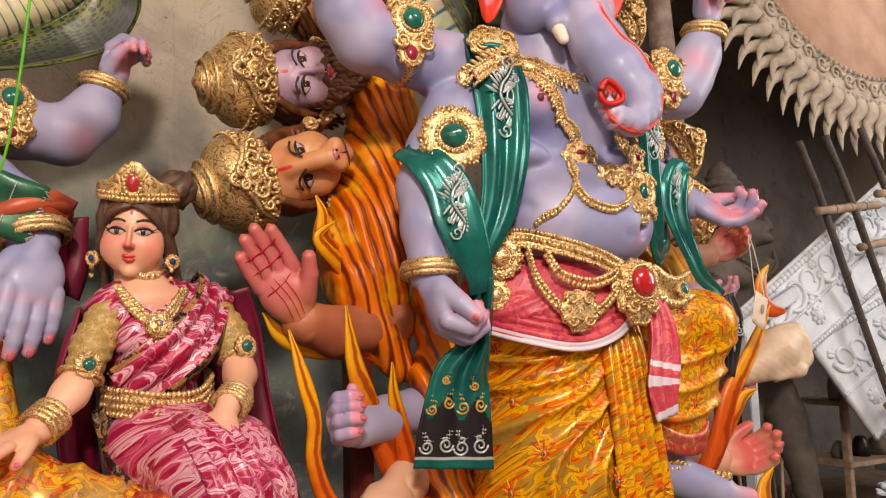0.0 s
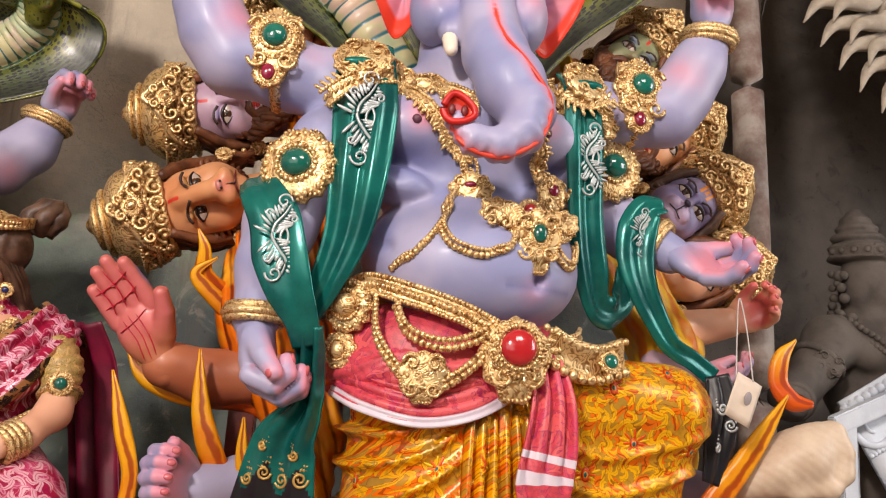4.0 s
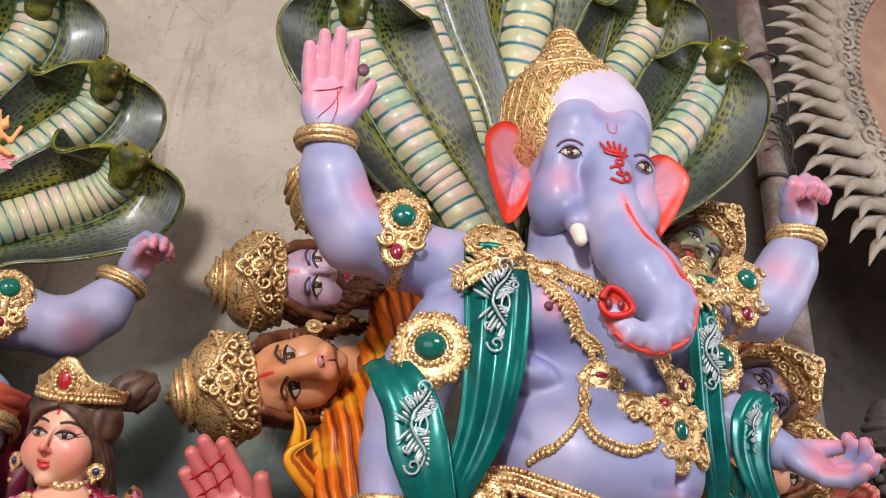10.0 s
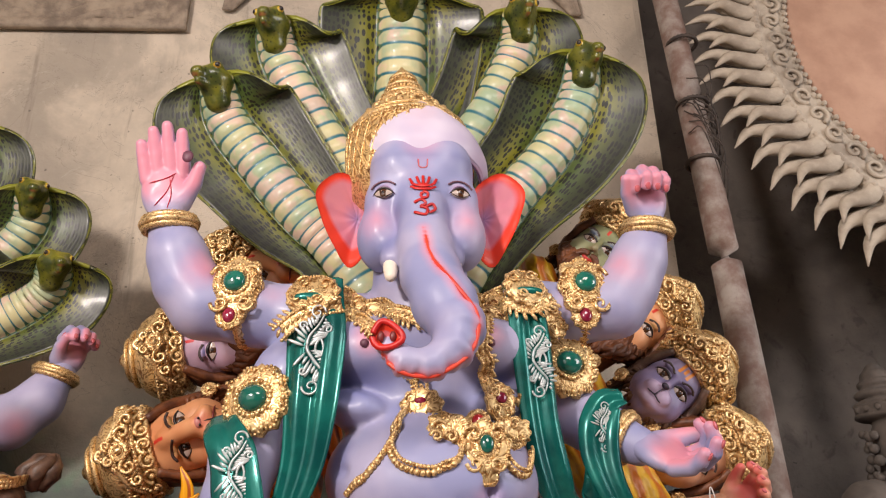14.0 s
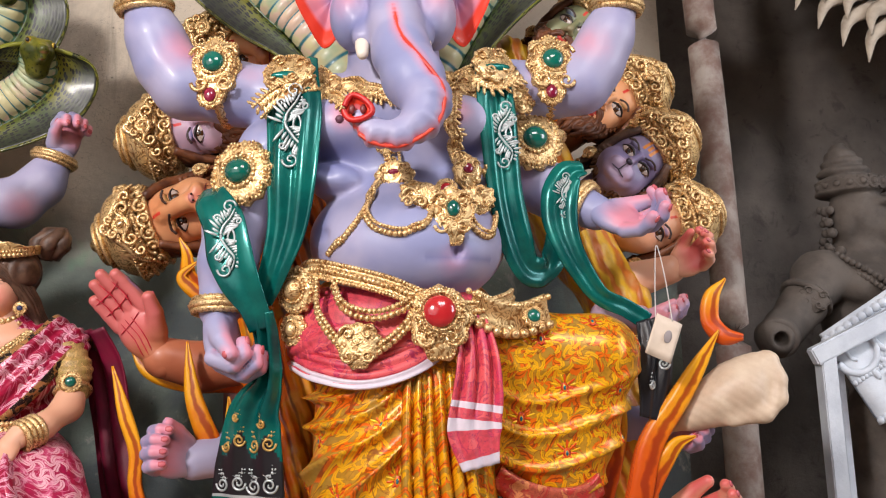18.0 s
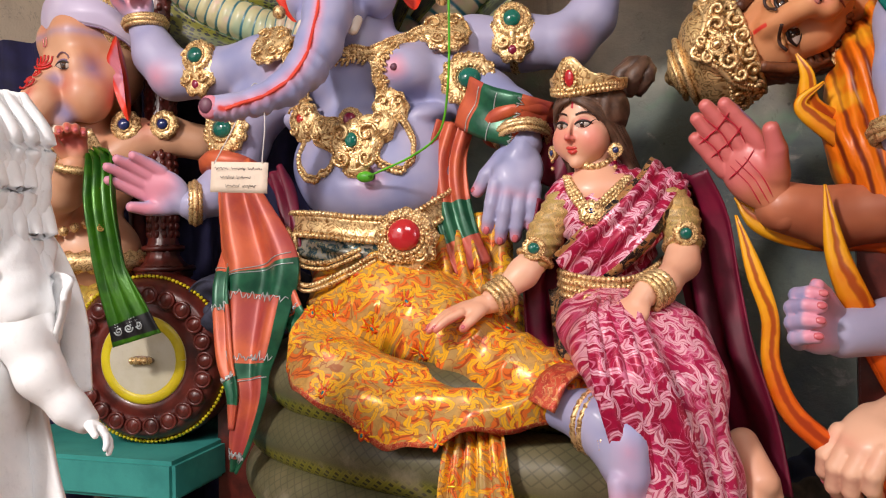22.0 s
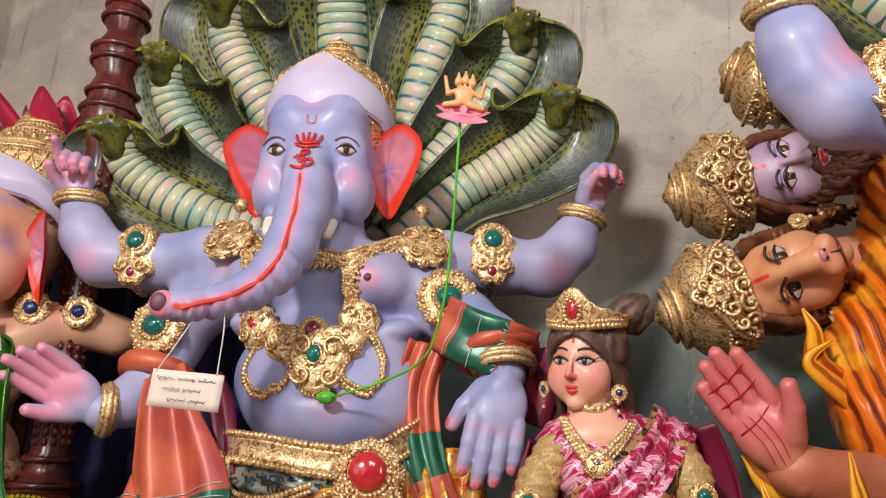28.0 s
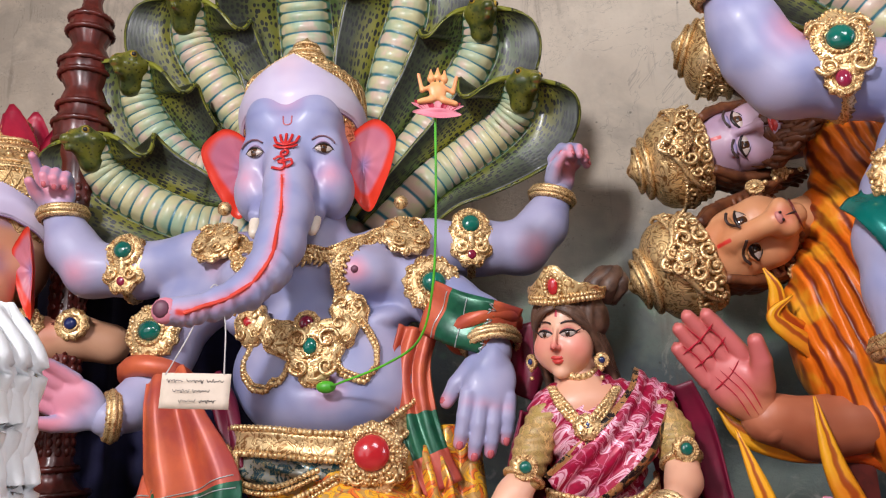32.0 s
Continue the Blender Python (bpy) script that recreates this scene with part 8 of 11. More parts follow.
    def zigzag(rows, amp):
        """White thread lines with a jagged edge across the cloth just laid."""
        P, N = g.grid
        nu, nv = P.shape[:2]
        for w, am in rows:
            us = np.linspace(0.04, 0.96, 30 if am else 16)
            q = []
            for k, u_ in enumerate(us):
                ww = np.clip(w + (am * amp * (1 if k % 2 else -0.4) * (0.6 + 0.4 * math.sin(k * 1.7))), 0, 1)
                q.append((*(P[int(u_ * (nu - 1)), int(ww * (nv - 1))]), 0.0022))
            g.tube(q, SILVER, 60, 5)

    edge = lambda u, w: SHAWLEDGE if (0.33 < w < 0.42 or 0.64 < w < 0.7 or w > 0.95 or (u > 0.86 and w > 0.42)) else RUST
    g.ribbon([(-0.66, 0.06, 1.86), (-0.62, 0.0, 1.74), (-0.56, -0.03, 1.58), (-0.5, -0.06, 1.43), (-0.505, -0.08, 1.3), (-0.51, -0.12, 1.15), (-0.51, -0.15, 1.03), (-0.5, -0.17, 0.92), (-0.535, -0.18, 0.76), (-0.572, -0.17, 0.63)], 0.36, RUST, (1, -0.12, 0.1), 110, 60, 0.01, 0.03, 1.7, edge, (0.45, 0.6, 0.85, 1.0, 0.9, 0.75, 0.55, 0.42, 0.3, 0.1))
    zigzag(((0.325, 0.0), (0.345, 0.0), (0.43, 1.0), (0.63, -1.0), (0.71, 0.0), (0.94, 1.0)), 0.025)
    g.ribbon([(-0.68, 0.02, 1.5), (-0.665, -0.06, 1.36), (-0.64, -0.1, 1.2), (-0.61, -0.14, 1.06), (-0.57, -0.17, 0.94), (-0.57, -0.185, 0.8)], 0.11, RUST, (1, -0.5, 0.05), 60, 20, 0.01, 0.016, 1.4, lambda u, w: SHAWLEDGE if (0.12 < w < 0.3 or 0.72 < w < 0.86) else RUST, (0.8, 1.0, 1.0, 0.9, 0.7, 0.3))
    zigzag(((0.11, 0.0), (0.31, 1.0), (0.71, -1.0)), 0.03)
    g.ribbon([(-0.44, -0.02, 1.42), (-0.38, -0.06, 1.3), (-0.33, -0.09, 1.22), (-0.29, -0.1, 1.19)], 0.14, SHAWLEDGE, (0.5, -0.2, 1), 40, 16, 0.01, 0.014, 1.5, lambda u, w: SHAWLEDGE if w > 0.55 or u < 0.3 else RUST, (0.7, 1.0, 0.9, 0.6))
    zigzag(((0.5, 1.0), (0.9, 0.0)), 0.04)
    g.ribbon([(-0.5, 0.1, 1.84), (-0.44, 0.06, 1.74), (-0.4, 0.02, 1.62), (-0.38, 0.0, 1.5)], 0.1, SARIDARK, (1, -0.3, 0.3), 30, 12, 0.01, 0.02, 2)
    bd = lambda u, w: SHAWLEDGE if (0.55 < w < 0.8) else RUST
    g.ring((-0.755, 0.24, 1.86), (0.15, 0.4, 1), 0.115, 0.045, RUST, rope=False)
    g.ribbon([(0.34, 0.02, 2.08), (0.44, -0.04, 2.02), (0.56, -0.06, 1.98), (0.66, 0.02, 1.96)], 0.2, SHAWLGREEN, (0.35, -0.2, 1), 30, 12, 0.012, 0.008, 1.5, lambda u, w: SHAWLEDGE if 0.2 < w < 0.65 else RUST)
    zigzag(((0.2, 0.0), (0.42, 0.0), (0.66, 1.0)), 0.05)
    g.ring((0.55, 0.06, 1.98), (0.25, -0.4, -1), 0.125, 0.03, RUST, rope=False)
    g.ribbon([(0.3, 0.06, 2.0), (0.27, 0.05, 1.86), (0.28, 0.03, 1.72), (0.32, 0.0, 1.56), (0.38, -0.02, 1.42)], 0.15, RUST, (1, 0.2, 0.1), 44, 14, 0.01, 0.022, 2.5, bd)
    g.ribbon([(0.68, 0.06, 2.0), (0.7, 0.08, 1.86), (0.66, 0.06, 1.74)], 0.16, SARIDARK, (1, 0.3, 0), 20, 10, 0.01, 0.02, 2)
    g.ribbon([(0.42, 0.06, 1.64), (0.44, 0.02, 1.4), (0.47, -0.02, 1.2)], 0.18, DHOTI2, (1, 0, 0.2), 24, 12, 0.01, 0.02, 2)
    return g


HEMRED = brocade("hem_red", srgb(196, 66, 50), srgb(206, 80, 56), srgb(214, 120, 70), srgb(232, 196, 130), 18.0)
SASHTEAL = brocade("sash_teal_silver", srgb(34, 74, 86), srgb(160, 160, 150), srgb(40, 84, 96), srgb(190, 170, 110), 16.0)
SHAWLGREEN = SHAWLEDGE
tagged(seated_idol().build("elephant_headed_statue", SEAT), "blue painted elephant-headed plaster idol seated on green serpent coils", "statue")
hood(SEAT, "green painted seven-headed cobra hood behind the seated idol", (
    (0.33, 0.105, 0.0, ((-0.16, 0.72, 2.4), (-0.2, 0.72, 3.0), (-0.23, 0.7, 3.3), (-0.25, 0.64, 3.6), (-0.26, 0.54, 3.8), (-0.26, 0.44, 3.9))),
    (0.25, 0.095, -0.15, ((-0.3, 0.68, 2.5), (-0.49, 0.68, 3.04), (-0.58, 0.66, 3.18), (-0.72, 0.6, 3.38), (-0.8, 0.54, 3.55), (-0.78, 0.44, 3.7))),
    (0.25, 0.095, 0.15, ((-0.1, 0.68, 2.5), (0.05, 0.68, 2.95), (0.11, 0.66, 3.1), (0.19, 0.6, 3.4), (0.28, 0.54, 3.68), (0.25, 0.44, 3.9))),
    (0.24, 0.09, -0.3, ((-0.3, 0.62, 2.4), (-0.59, 0.62, 2.81), (-0.79, 0.6, 2.89), (-0.94, 0.56, 3.04), (-1.02, 0.5, 3.21), (-1.0, 0.41, 3.36))),
    (0.24, 0.09, 0.3, ((0.0, 0.62, 2.5), (0.17, 0.62, 2.81), (0.33, 0.6, 3.01), (0.49, 0.56, 3.21), (0.61, 0.5, 3.4), (0.61, 0.41, 3.57))),
    (0.24, 0.09, -0.5, ((-0.3, 0.56, 2.35), (-0.53, 0.56, 2.55), (-0.75, 0.55, 2.6), (-1.0, 0.52, 2.71), (-1.15, 0.46, 2.83), (-1.17, 0.37, 2.98))),
    (0.24, 0.09, 0.5, ((0.1, 0.56, 2.5), (0.35, 0.56, 2.75), (0.52, 0.55, 2.87), (0.68, 0.52, 2.98), (0.77, 0.46, 3.07), (0.79, 0.37, 3.18))),
))

BASE = SEAT @ pose(-0.82, -0.06, 0, 0, 0, -20)   # corner of the teal table


def serpent_seat():
    """Three stacked turns of a thick serpent, its tail and the filled middle."""
    top = new("serpent_coil_sculpture")
    top.matrix_world = BASE
    for z, a, b, r, ph, dx in ((0.52, 0.9, 0.46, 0.15, 0.2, 0.0), (0.73, 0.86, 0.43, 0.14, 1.1, 0.0), (0.94, 0.72, 0.4, 0.135, 2.0, -0.1)):
        g = Figure()
        p = [(0.98 + dx + a * math.cos(t + ph) * (1 + 0.04 * math.sin(3 * t)), 0.52 + b * math.sin(t + ph), z + 0.05 * math.sin(t * 0.5 + 1.0) + 0.02 * math.sin(2 * t), r * (1 + 0.06 * math.sin(2 * t + z * 9))) for t in np.linspace(0, 2 * np.pi * 1.02, 17)]
        g.tube(p, COIL, 110, 26, flat=0.92, paint="under", cells=(40, 44))
        g.build("coil").parent = top
    g = Figure()
    g.clay(Clay().ell((0.95, 0.55, 0.92), (0.66, 0.34, 0.11), k=0.05), COIL, 0.02)
    g.build("seat").parent = top
    g = Figure()
    g.tube([(1.35, 0.12, 0.5, 0.12), (1.6, 0.02, 0.49, 0.1), (1.78, -0.03, 0.47, 0.075), (1.9, 0.08, 0.46, 0.055), (1.84, 0.18, 0.45, 0.045), (1.72, 0.14, 0.44, 0.04), (1.74, -0.02, 0.435, 0.034), (1.92, -0.08, 0.43, 0.014)], COIL, 70, 18, paint="under", cells=(34, 44))
    g.build("tail").parent = top
    return tagged(top, "coiled olive serpent sculpture that forms the idol's seat", "sculpture")


serpent_seat()


def work_table(m, w, d, h, label, apron=0.17):
    """A teal-painted plank box on rough timber legs."""
    top = new("work_table")
    top.matrix_world = m
    part("tabletop", solid(0, 0, h - apron, w, d, h, 0.018), TABLETEAL, top, "teal painted sheet-covered top")
    for x, y in ((0.05, 0.06), (w - 0.12, 0.06), (0.05, d - 0.12), (w - 0.12, d - 0.12)):
        part("leg", solid(x, y, 0, x + 0.055, y + 0.055, h - apron - 0.002, 0.006), WOODPALE, top)
    for y in (0.075, d - 0.1):
        part("stretcher", solid(0.108, y, 0.06, w - 0.124, y + 0.03, 0.1, 0.004), WOODPALE, top)
    part("brace", solid(0.064, 0.12, 0.1, 0.09, d - 0.124, 0.14, 0.004), WOODPALE, top)
    return tagged(top, label, "table")


work_table(BASE, 2.15, 1.1, 0.37, "teal painted work table under the serpent seat")


# ---- the lady in the magenta sari, seated beside ----
def lady():
    g = Figure()
    # torso, arms
    k = Clay()
    k.chain([(0.88, -0.17, 1.74, 0.085), (0.9, -0.17, 1.62, 0.13), (0.9, -0.18, 1.5, 0.145), (0.9, -0.18, 1.38, 0.12), (0.92, -0.2, 1.26, 0.16)], 0.05)
    k.ell((0.83, -0.3, 1.56), (0.09, 0.085, 0.085), k=0.05).ell((0.99, -0.3, 1.57), (0.09, 0.085, 0.085), k=0.05)
    k.cap((0.76, -0.2, 1.67), (1.08, -0.22, 1.68), 0.085, 0.085, 0.05)
    g.clay(k, SARI, 0.011, None, lambda v, n: 0.006 * np.sin((v[:, 2] * 1.1 - v[:, 0]) * 2 * np.pi / 0.055) * (v[:, 1] < -0.15))
    k = Clay()
    k.cap((0.86, -0.18, 1.72), (0.84, -0.19, 1.86), 0.075, 0.065, 0.03)
    k.ell((0.87, -0.23, 1.68), (0.14, 0.08, 0.09), k=0.05)
    g.clay(k, ROSE, 0.009)
    for a, b in (([(0.745, -0.21, 1.66, 0.07), (0.68, -0.25, 1.55, 0.06), (0.64, -0.28, 1.46, 0.056)], [(0.64, -0.28, 1.46, 0.05), (0.6, -0.31, 1.41, 0.05), (0.52, -0.36, 1.335, 0.04), (0.49, -0.38, 1.315, 0.036)]), ([(1.08, -0.23, 1.67, 0.072), (1.12, -0.29, 1.58, 0.064), (1.13, -0.34, 1.5, 0.058)], [(1.13, -0.34, 1.5, 0.052), (1.12, -0.38, 1.44, 0.052), (1.06, -0.48, 1.38, 0.043), (0.99, -0.55, 1.345, 0.038)])):
        g.clay(Clay().chain(a, 0.03), BLOUSE, 0.009, None, lambda v, n: 0.003 * np.sin(v[:, 2] * 180))
        g.clay(Clay().chain(b, 0.03), ROSE, 0.009, lambda v, n: mask(0.6 * near(v, b[1][:3], 0.09), 0, 0))
        e = arr(*a[-1][:3])
        g.ring(e, unit(arr(*a[-1][:3]) - arr(*a[-2][:3])), 0.06, 0.01, GOLDFINE)
        g.rosette(e + arr(0, -0.06, 0.035), (0.1, -1, 0.1), 0.04, GEMG, gemr=0.5)
        w, u = arr(*b[-1][:3]), unit(arr(*b[-1][:3]) - arr(*b[-2][:3]))
        for d in (-0.075, -0.055, -0.035, -0.015):
            g.ring(w + u * d, u, 0.05, 0.011, GOLDFINE)
    hand(g, (0.485, -0.385, 1.31), (-0.9, -0.35, -0.2), (0.1, 0.1, -1), 0.24, 1, 0.1, ROSE, thumb=0.5, res=0.0055)
    hand(g, (0.98, -0.56, 1.34), (-0.55, -0.5, -0.75), (0.2, 0.7, -0.8), 0.24, -1, 0.12, ROSE, thumb=0.3, res=0.0055)
    # skirt over the lap and legs
    k = Clay()
    k.ell((0.92, -0.3, 1.24), (0.19, 0.22, 0.13), k=0.06)
    k.chain([(0.84, -0.3, 1.22, 0.12), (0.9, -0.56, 1.19, 0.115), (0.95, -0.64, 1.1, 0.1), (1.01, -0.62, 0.8, 0.095), (1.05, -0.58, 0.52, 0.11)], 0.07)
    k.chain([(1.0, -0.28, 1.22, 0.12), (1.06, -0.46, 1.18, 0.12), (1.1, -0.52, 1.08, 0.11), (1.15, -0.5, 0.78, 0.1), (1.18, -0.48, 0.55, 0.11)], 0.07)
    k.cap((1.04, -0.52, 1.05), (1.12, -0.52, 0.55), 0.1, 0.11, 0.08)

    def folds(v, n):
        u = v[:, 0] * 0.94 + v[:, 1] * 0.25 - 0.08 * (1.2 - v[:, 2])
        return 0.016 * np.abs(np.sin(u * 2 * np.pi / 0.11 + 0.8 * np.sin(v[:, 2] * 6))) * np.clip((1.2 - v[:, 2]) * 5, 0.15, 1)

    g.clay(k, SARILIGHT, 0.0105, None, folds)
    g.ribbon([(0.9, -0.74, 0.7), (1.0, -0.78, 0.56), (1.1, -0.74, 0.5), (1.22, -0.62, 0.5), (1.3, -0.5, 0.56)], 0.2, BORDER, (0.1, -0.1, 1), 50, 14, 0.012, 0.02, 2, lambda u, w: GOLD if u > 0.9 else (SARI if u > 0.82 else BORDER))
    g.ribbon([(0.86, -0.74, 0.66), (0.88, -0.7, 0.56), (0.94, -0.68, 0.5)], 0.12, BORDER, (0.8, -0.2, 0.5), 20, 8, 0.01, 0.01)
    front = [(0.9, -0.4, 1.34), (0.9, -0.6, 1.3), (0.94, -0.75, 1.14), (1.02, -0.72, 0.86), (1.06, -0.69, 0.6)]
    g.ribbon(front, 0.24, SARI, (1, 0.25, 0.1), 50, 26, 0.008, 0.016, 4, None, (0.5, 0.7, 0.9, 1.0, 1.0))
    # pallu: over the breast and down behind
    g.ribbon([(0.76, -0.31, 1.4), (0.86, -0.37, 1.48), (0.96, -0.39, 1.57), (1.05, -0.33, 1.68), (1.1, -0.22, 1.75), (1.12, -0.1, 1.7)], 0.2, SARI, (0.75, 0.1, -0.65), 50, 20, 0.008, 0.012, 3, lambda u, w: BORDER if u > 0.84 or u < 0.1 else SARI, (0.9, 1, 0.95, 0.8, 0.8, 0.8))
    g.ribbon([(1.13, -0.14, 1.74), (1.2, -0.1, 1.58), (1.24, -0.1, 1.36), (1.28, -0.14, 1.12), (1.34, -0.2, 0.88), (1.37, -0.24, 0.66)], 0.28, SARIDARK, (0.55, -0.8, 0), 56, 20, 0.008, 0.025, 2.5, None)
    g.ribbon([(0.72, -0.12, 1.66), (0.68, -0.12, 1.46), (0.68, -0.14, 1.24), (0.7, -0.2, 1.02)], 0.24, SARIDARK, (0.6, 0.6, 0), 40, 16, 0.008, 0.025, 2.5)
    g.ribbon([(0.74, -0.24, 1.36), (0.76, -0.34, 1.22), (0.78, -0.46, 1.08)], 0.12, BORDER, (1, -0.2, 0), 24, 10, 0.008, 0.012, 2)
    # belt, necklaces
    belt = [(0.72, -0.22, 1.38), (0.76, -0.33, 1.37), (0.86, -0.37, 1.355), (0.97, -0.37, 1.36), (1.05, -0.3, 1.4), (1.08, -0.2, 1.42)]
    g.ribbon(belt, 0.075, GOLD, (0, 0, 1), 40, 6, 0.014, 0.003)
    for dz in (0.035, 0.01, -0.015, -0.04):
        g.beads([(x, y - 0.012, z + dz) for x, y, z in belt], 0.011, GOLDFINE, 1.4)
    g.plaque((0.86, -0.42, 1.29), (0, -1, 0.3), (0, 0, 1), 0.15, 0.13, GOLD, relief=0.015)
    g.rosette((0.93, -0.46, 1.25), (0.1, -1, 0.5), 0.055, GEMG, gemr=0.6)
    for r in (0.013, 0.01):
        g.beads([(0.775, -0.2, 1.79 + r), (0.82, -0.265, 1.765 + r), (0.87, -0.265, 1.765 + r), (0.925, -0.2, 1.8 + r)], r, GOLDFINE, 1.4)
    for d in (0.0, 0.014, 0.028):
        g.beads([(0.745 + d * 0.5, -0.25, 1.74), (0.77 + d * 0.6, -0.31, 1.67 + d * 0.6), (0.835, -0.36, 1.6 + d), (0.9 - d * 0.3, -0.345, 1.645 + d), (0.965 - d * 0.5, -0.29, 1.73)], 0.011, GOLDFINE, 1.3)
    g.plaque((0.835, -0.385, 1.61), (0, -1, 0.2), (0, 0, 1), 0.085, 0.085, GOLD, relief=0.012)
    g.rosette((0.835, -0.395, 1.615), (0, -1, 0.2), 0.025, GEMB, gemr=0.6)
    # head
    m = pose(0.824, -0.205, 1.922, 8, 3, -29)
    human_head(g, m, ROSE, 0.285, None, kind="woman", earring=True, jewel=GEMB, blush=1.1, roundness=1.03)
    g.move = np.array(m)
    s = 0.268
    k = Clay()
    k.ell((0, 0.12 * s, 0.19 * s), (0.5 * s, 0.47 * s, 0.46 * s), k=0.02)
    g.clay(k, HAIR, 0.009, None, lambda v, n: 0.003 * np.sin(v[:, 0] * 260))
    for e in (-1, 1):
        for i in range(15):
            f = i / 14
            w = 0.035 * math.sin(i * 2.3)
            g.tube([(0.008 * s * e, (-0.385 + 0.08 * f) * s, (0.35 + 0.12 * f) * s, 0.02 * s), (0.15 * s * e, (-0.385 + 0.12 * f) * s, (0.3 + 0.14 * f + 0.3 * w) * s, 0.034 * s), (0.29 * s * e, (-0.285 + 0.17 * f) * s, (0.17 + 0.15 * f + w) * s, 0.04 * s), (0.375 * s * e, (-0.14 + 0.22 * f) * s, (0.0 + 0.13 * f) * s, 0.04 * s), ((0.42 + w) * s * e, (0.02 + 0.22 * f) * s, (-0.25 + w) * s, 0.045 * s), (0.45 * s * e + 0.02, (0.16 + 0.26 * f) * s, (-0.6 - 0.15 * f) * s, 0.05 * s), ((0.52 - w) * s * e + 0.04, (0.18 + 0.3 * f + w) * s, -0.95 * s, 0.045 * s), (0.62 * s * e + 0.06, (0.12 + 0.3 * f) * s, -1.3 * s, 0.015 * s)], HAIR, 44, 7, ridge=0.16, turns=6)
    for i in range(6):
        a = i * 1.05
        g.tube([(0.3 * s + 0.1 * s * math.cos(a), 0.62 * s + 0.1 * s * math.sin(a), 0.4 * s, 0.09 * s), (0.34 * s + 0.2 * s * math.cos(a), 0.66 * s + 0.2 * s * math.sin(a), 0.62 * s, 0.12 * s), (0.4 * s + 0.1 * s * math.cos(a + 0.8), 0.7 * s + 0.1 * s * math.sin(a + 0.8), 0.8 * s, 0.09 * s), (0.42 * s, 0.7 * s, 0.86 * s, 0.02 * s)], HAIR, 18, 9, ridge=0.12, turns=2)
    th = np.linspace(-2.15, 2.15, 40)
    rim = [(0.46 * s * math.sin(a), 0.1 * s - 0.47 * s * math.cos(a), (0.42 + 0.16 * abs(a) * 0.2) * s) for a in th]
    hgt = 0.1 + 0.36 * np.exp(-((th / 0.5) ** 2)) + 0.07 * np.exp(-((np.abs(th) - 0.9) / 0.35) ** 2) + 0.02 * np.abs(np.sin(th * 9))
    P = np.stack([[np.array(q) * (1, 1, 1) + arr(0, 0.0, h * s * u) + arr(0.05 * u * q[0], -0.03 * s * u * (q[1] < 0), 0) for u in np.linspace(-0.15, 1, 9)] for q, h in zip(rim, hgt)])
    for e in (-1, 1):
        for a, z, r in ((0.32, 0.58, 0.07), (0.62, 0.53, 0.055), (0.95, 0.55, 0.06), (1.3, 0.51, 0.045)):
            d = arr(math.sin(a) * e, -math.cos(a), 0)
            curl_tube(g, arr(0, 0.1 * s, z * s) + d * 0.485 * s, arr(-math.cos(a) * e, -math.sin(a), 0), arr(0, 0, 1), r * s, 0.015 * s, GOLDFINE)
    g.slab(P, 0.012, GOLDCROWN)
    g.beads([(x, y - 0.01, z) for x, y, z in rim[2:-2:3]], 0.011, GOLDFINE, 1.4)
    g.beads([(x * 1.02, y - 0.012, z + 0.015) for x, y, z in rim[2:-2:3]], 0.008, GOLDFINE, 1.4)
    g.ball((0, -0.4 * s, 0.62 * s), (0.07 * s, 0.035 * s, 0.11 * s), GEMR, None, 14, 10)
    g.beads([(0.1 * s * math.sin(a), -0.41 * s, (0.62 + 0.15 * math.cos(a)) * s) for a in np.linspace(0, 6.2, 10)], 0.009, GOLDFINE, 1.4)
    g.move = None
    # bare foot below the hem
    k = Clay()
    k.cap((1.3, -0.36, 0.86), (1.34, -0.44, 0.76), 0.05, 0.055, 0.03)
    for i in range(5):
        k.cap((1.31 + 0.018 * i, -0.46 + 0.012 * i, 0.76), (1.31 + 0.02 * i, -0.5 + 0.014 * i, 0.7), 0.02, 0.017, 0.01)
    g.clay(k, ROSE, 0.008, lambda v, n: mask(0.6 * np.clip((0.76 - v[:, 2]) * 10, 0, 1), 0, 0))
    return g


tagged(lady().build("seated_woman_statue", SEAT), "painted plaster statue of a seated woman in a magenta silver sari", "statue")


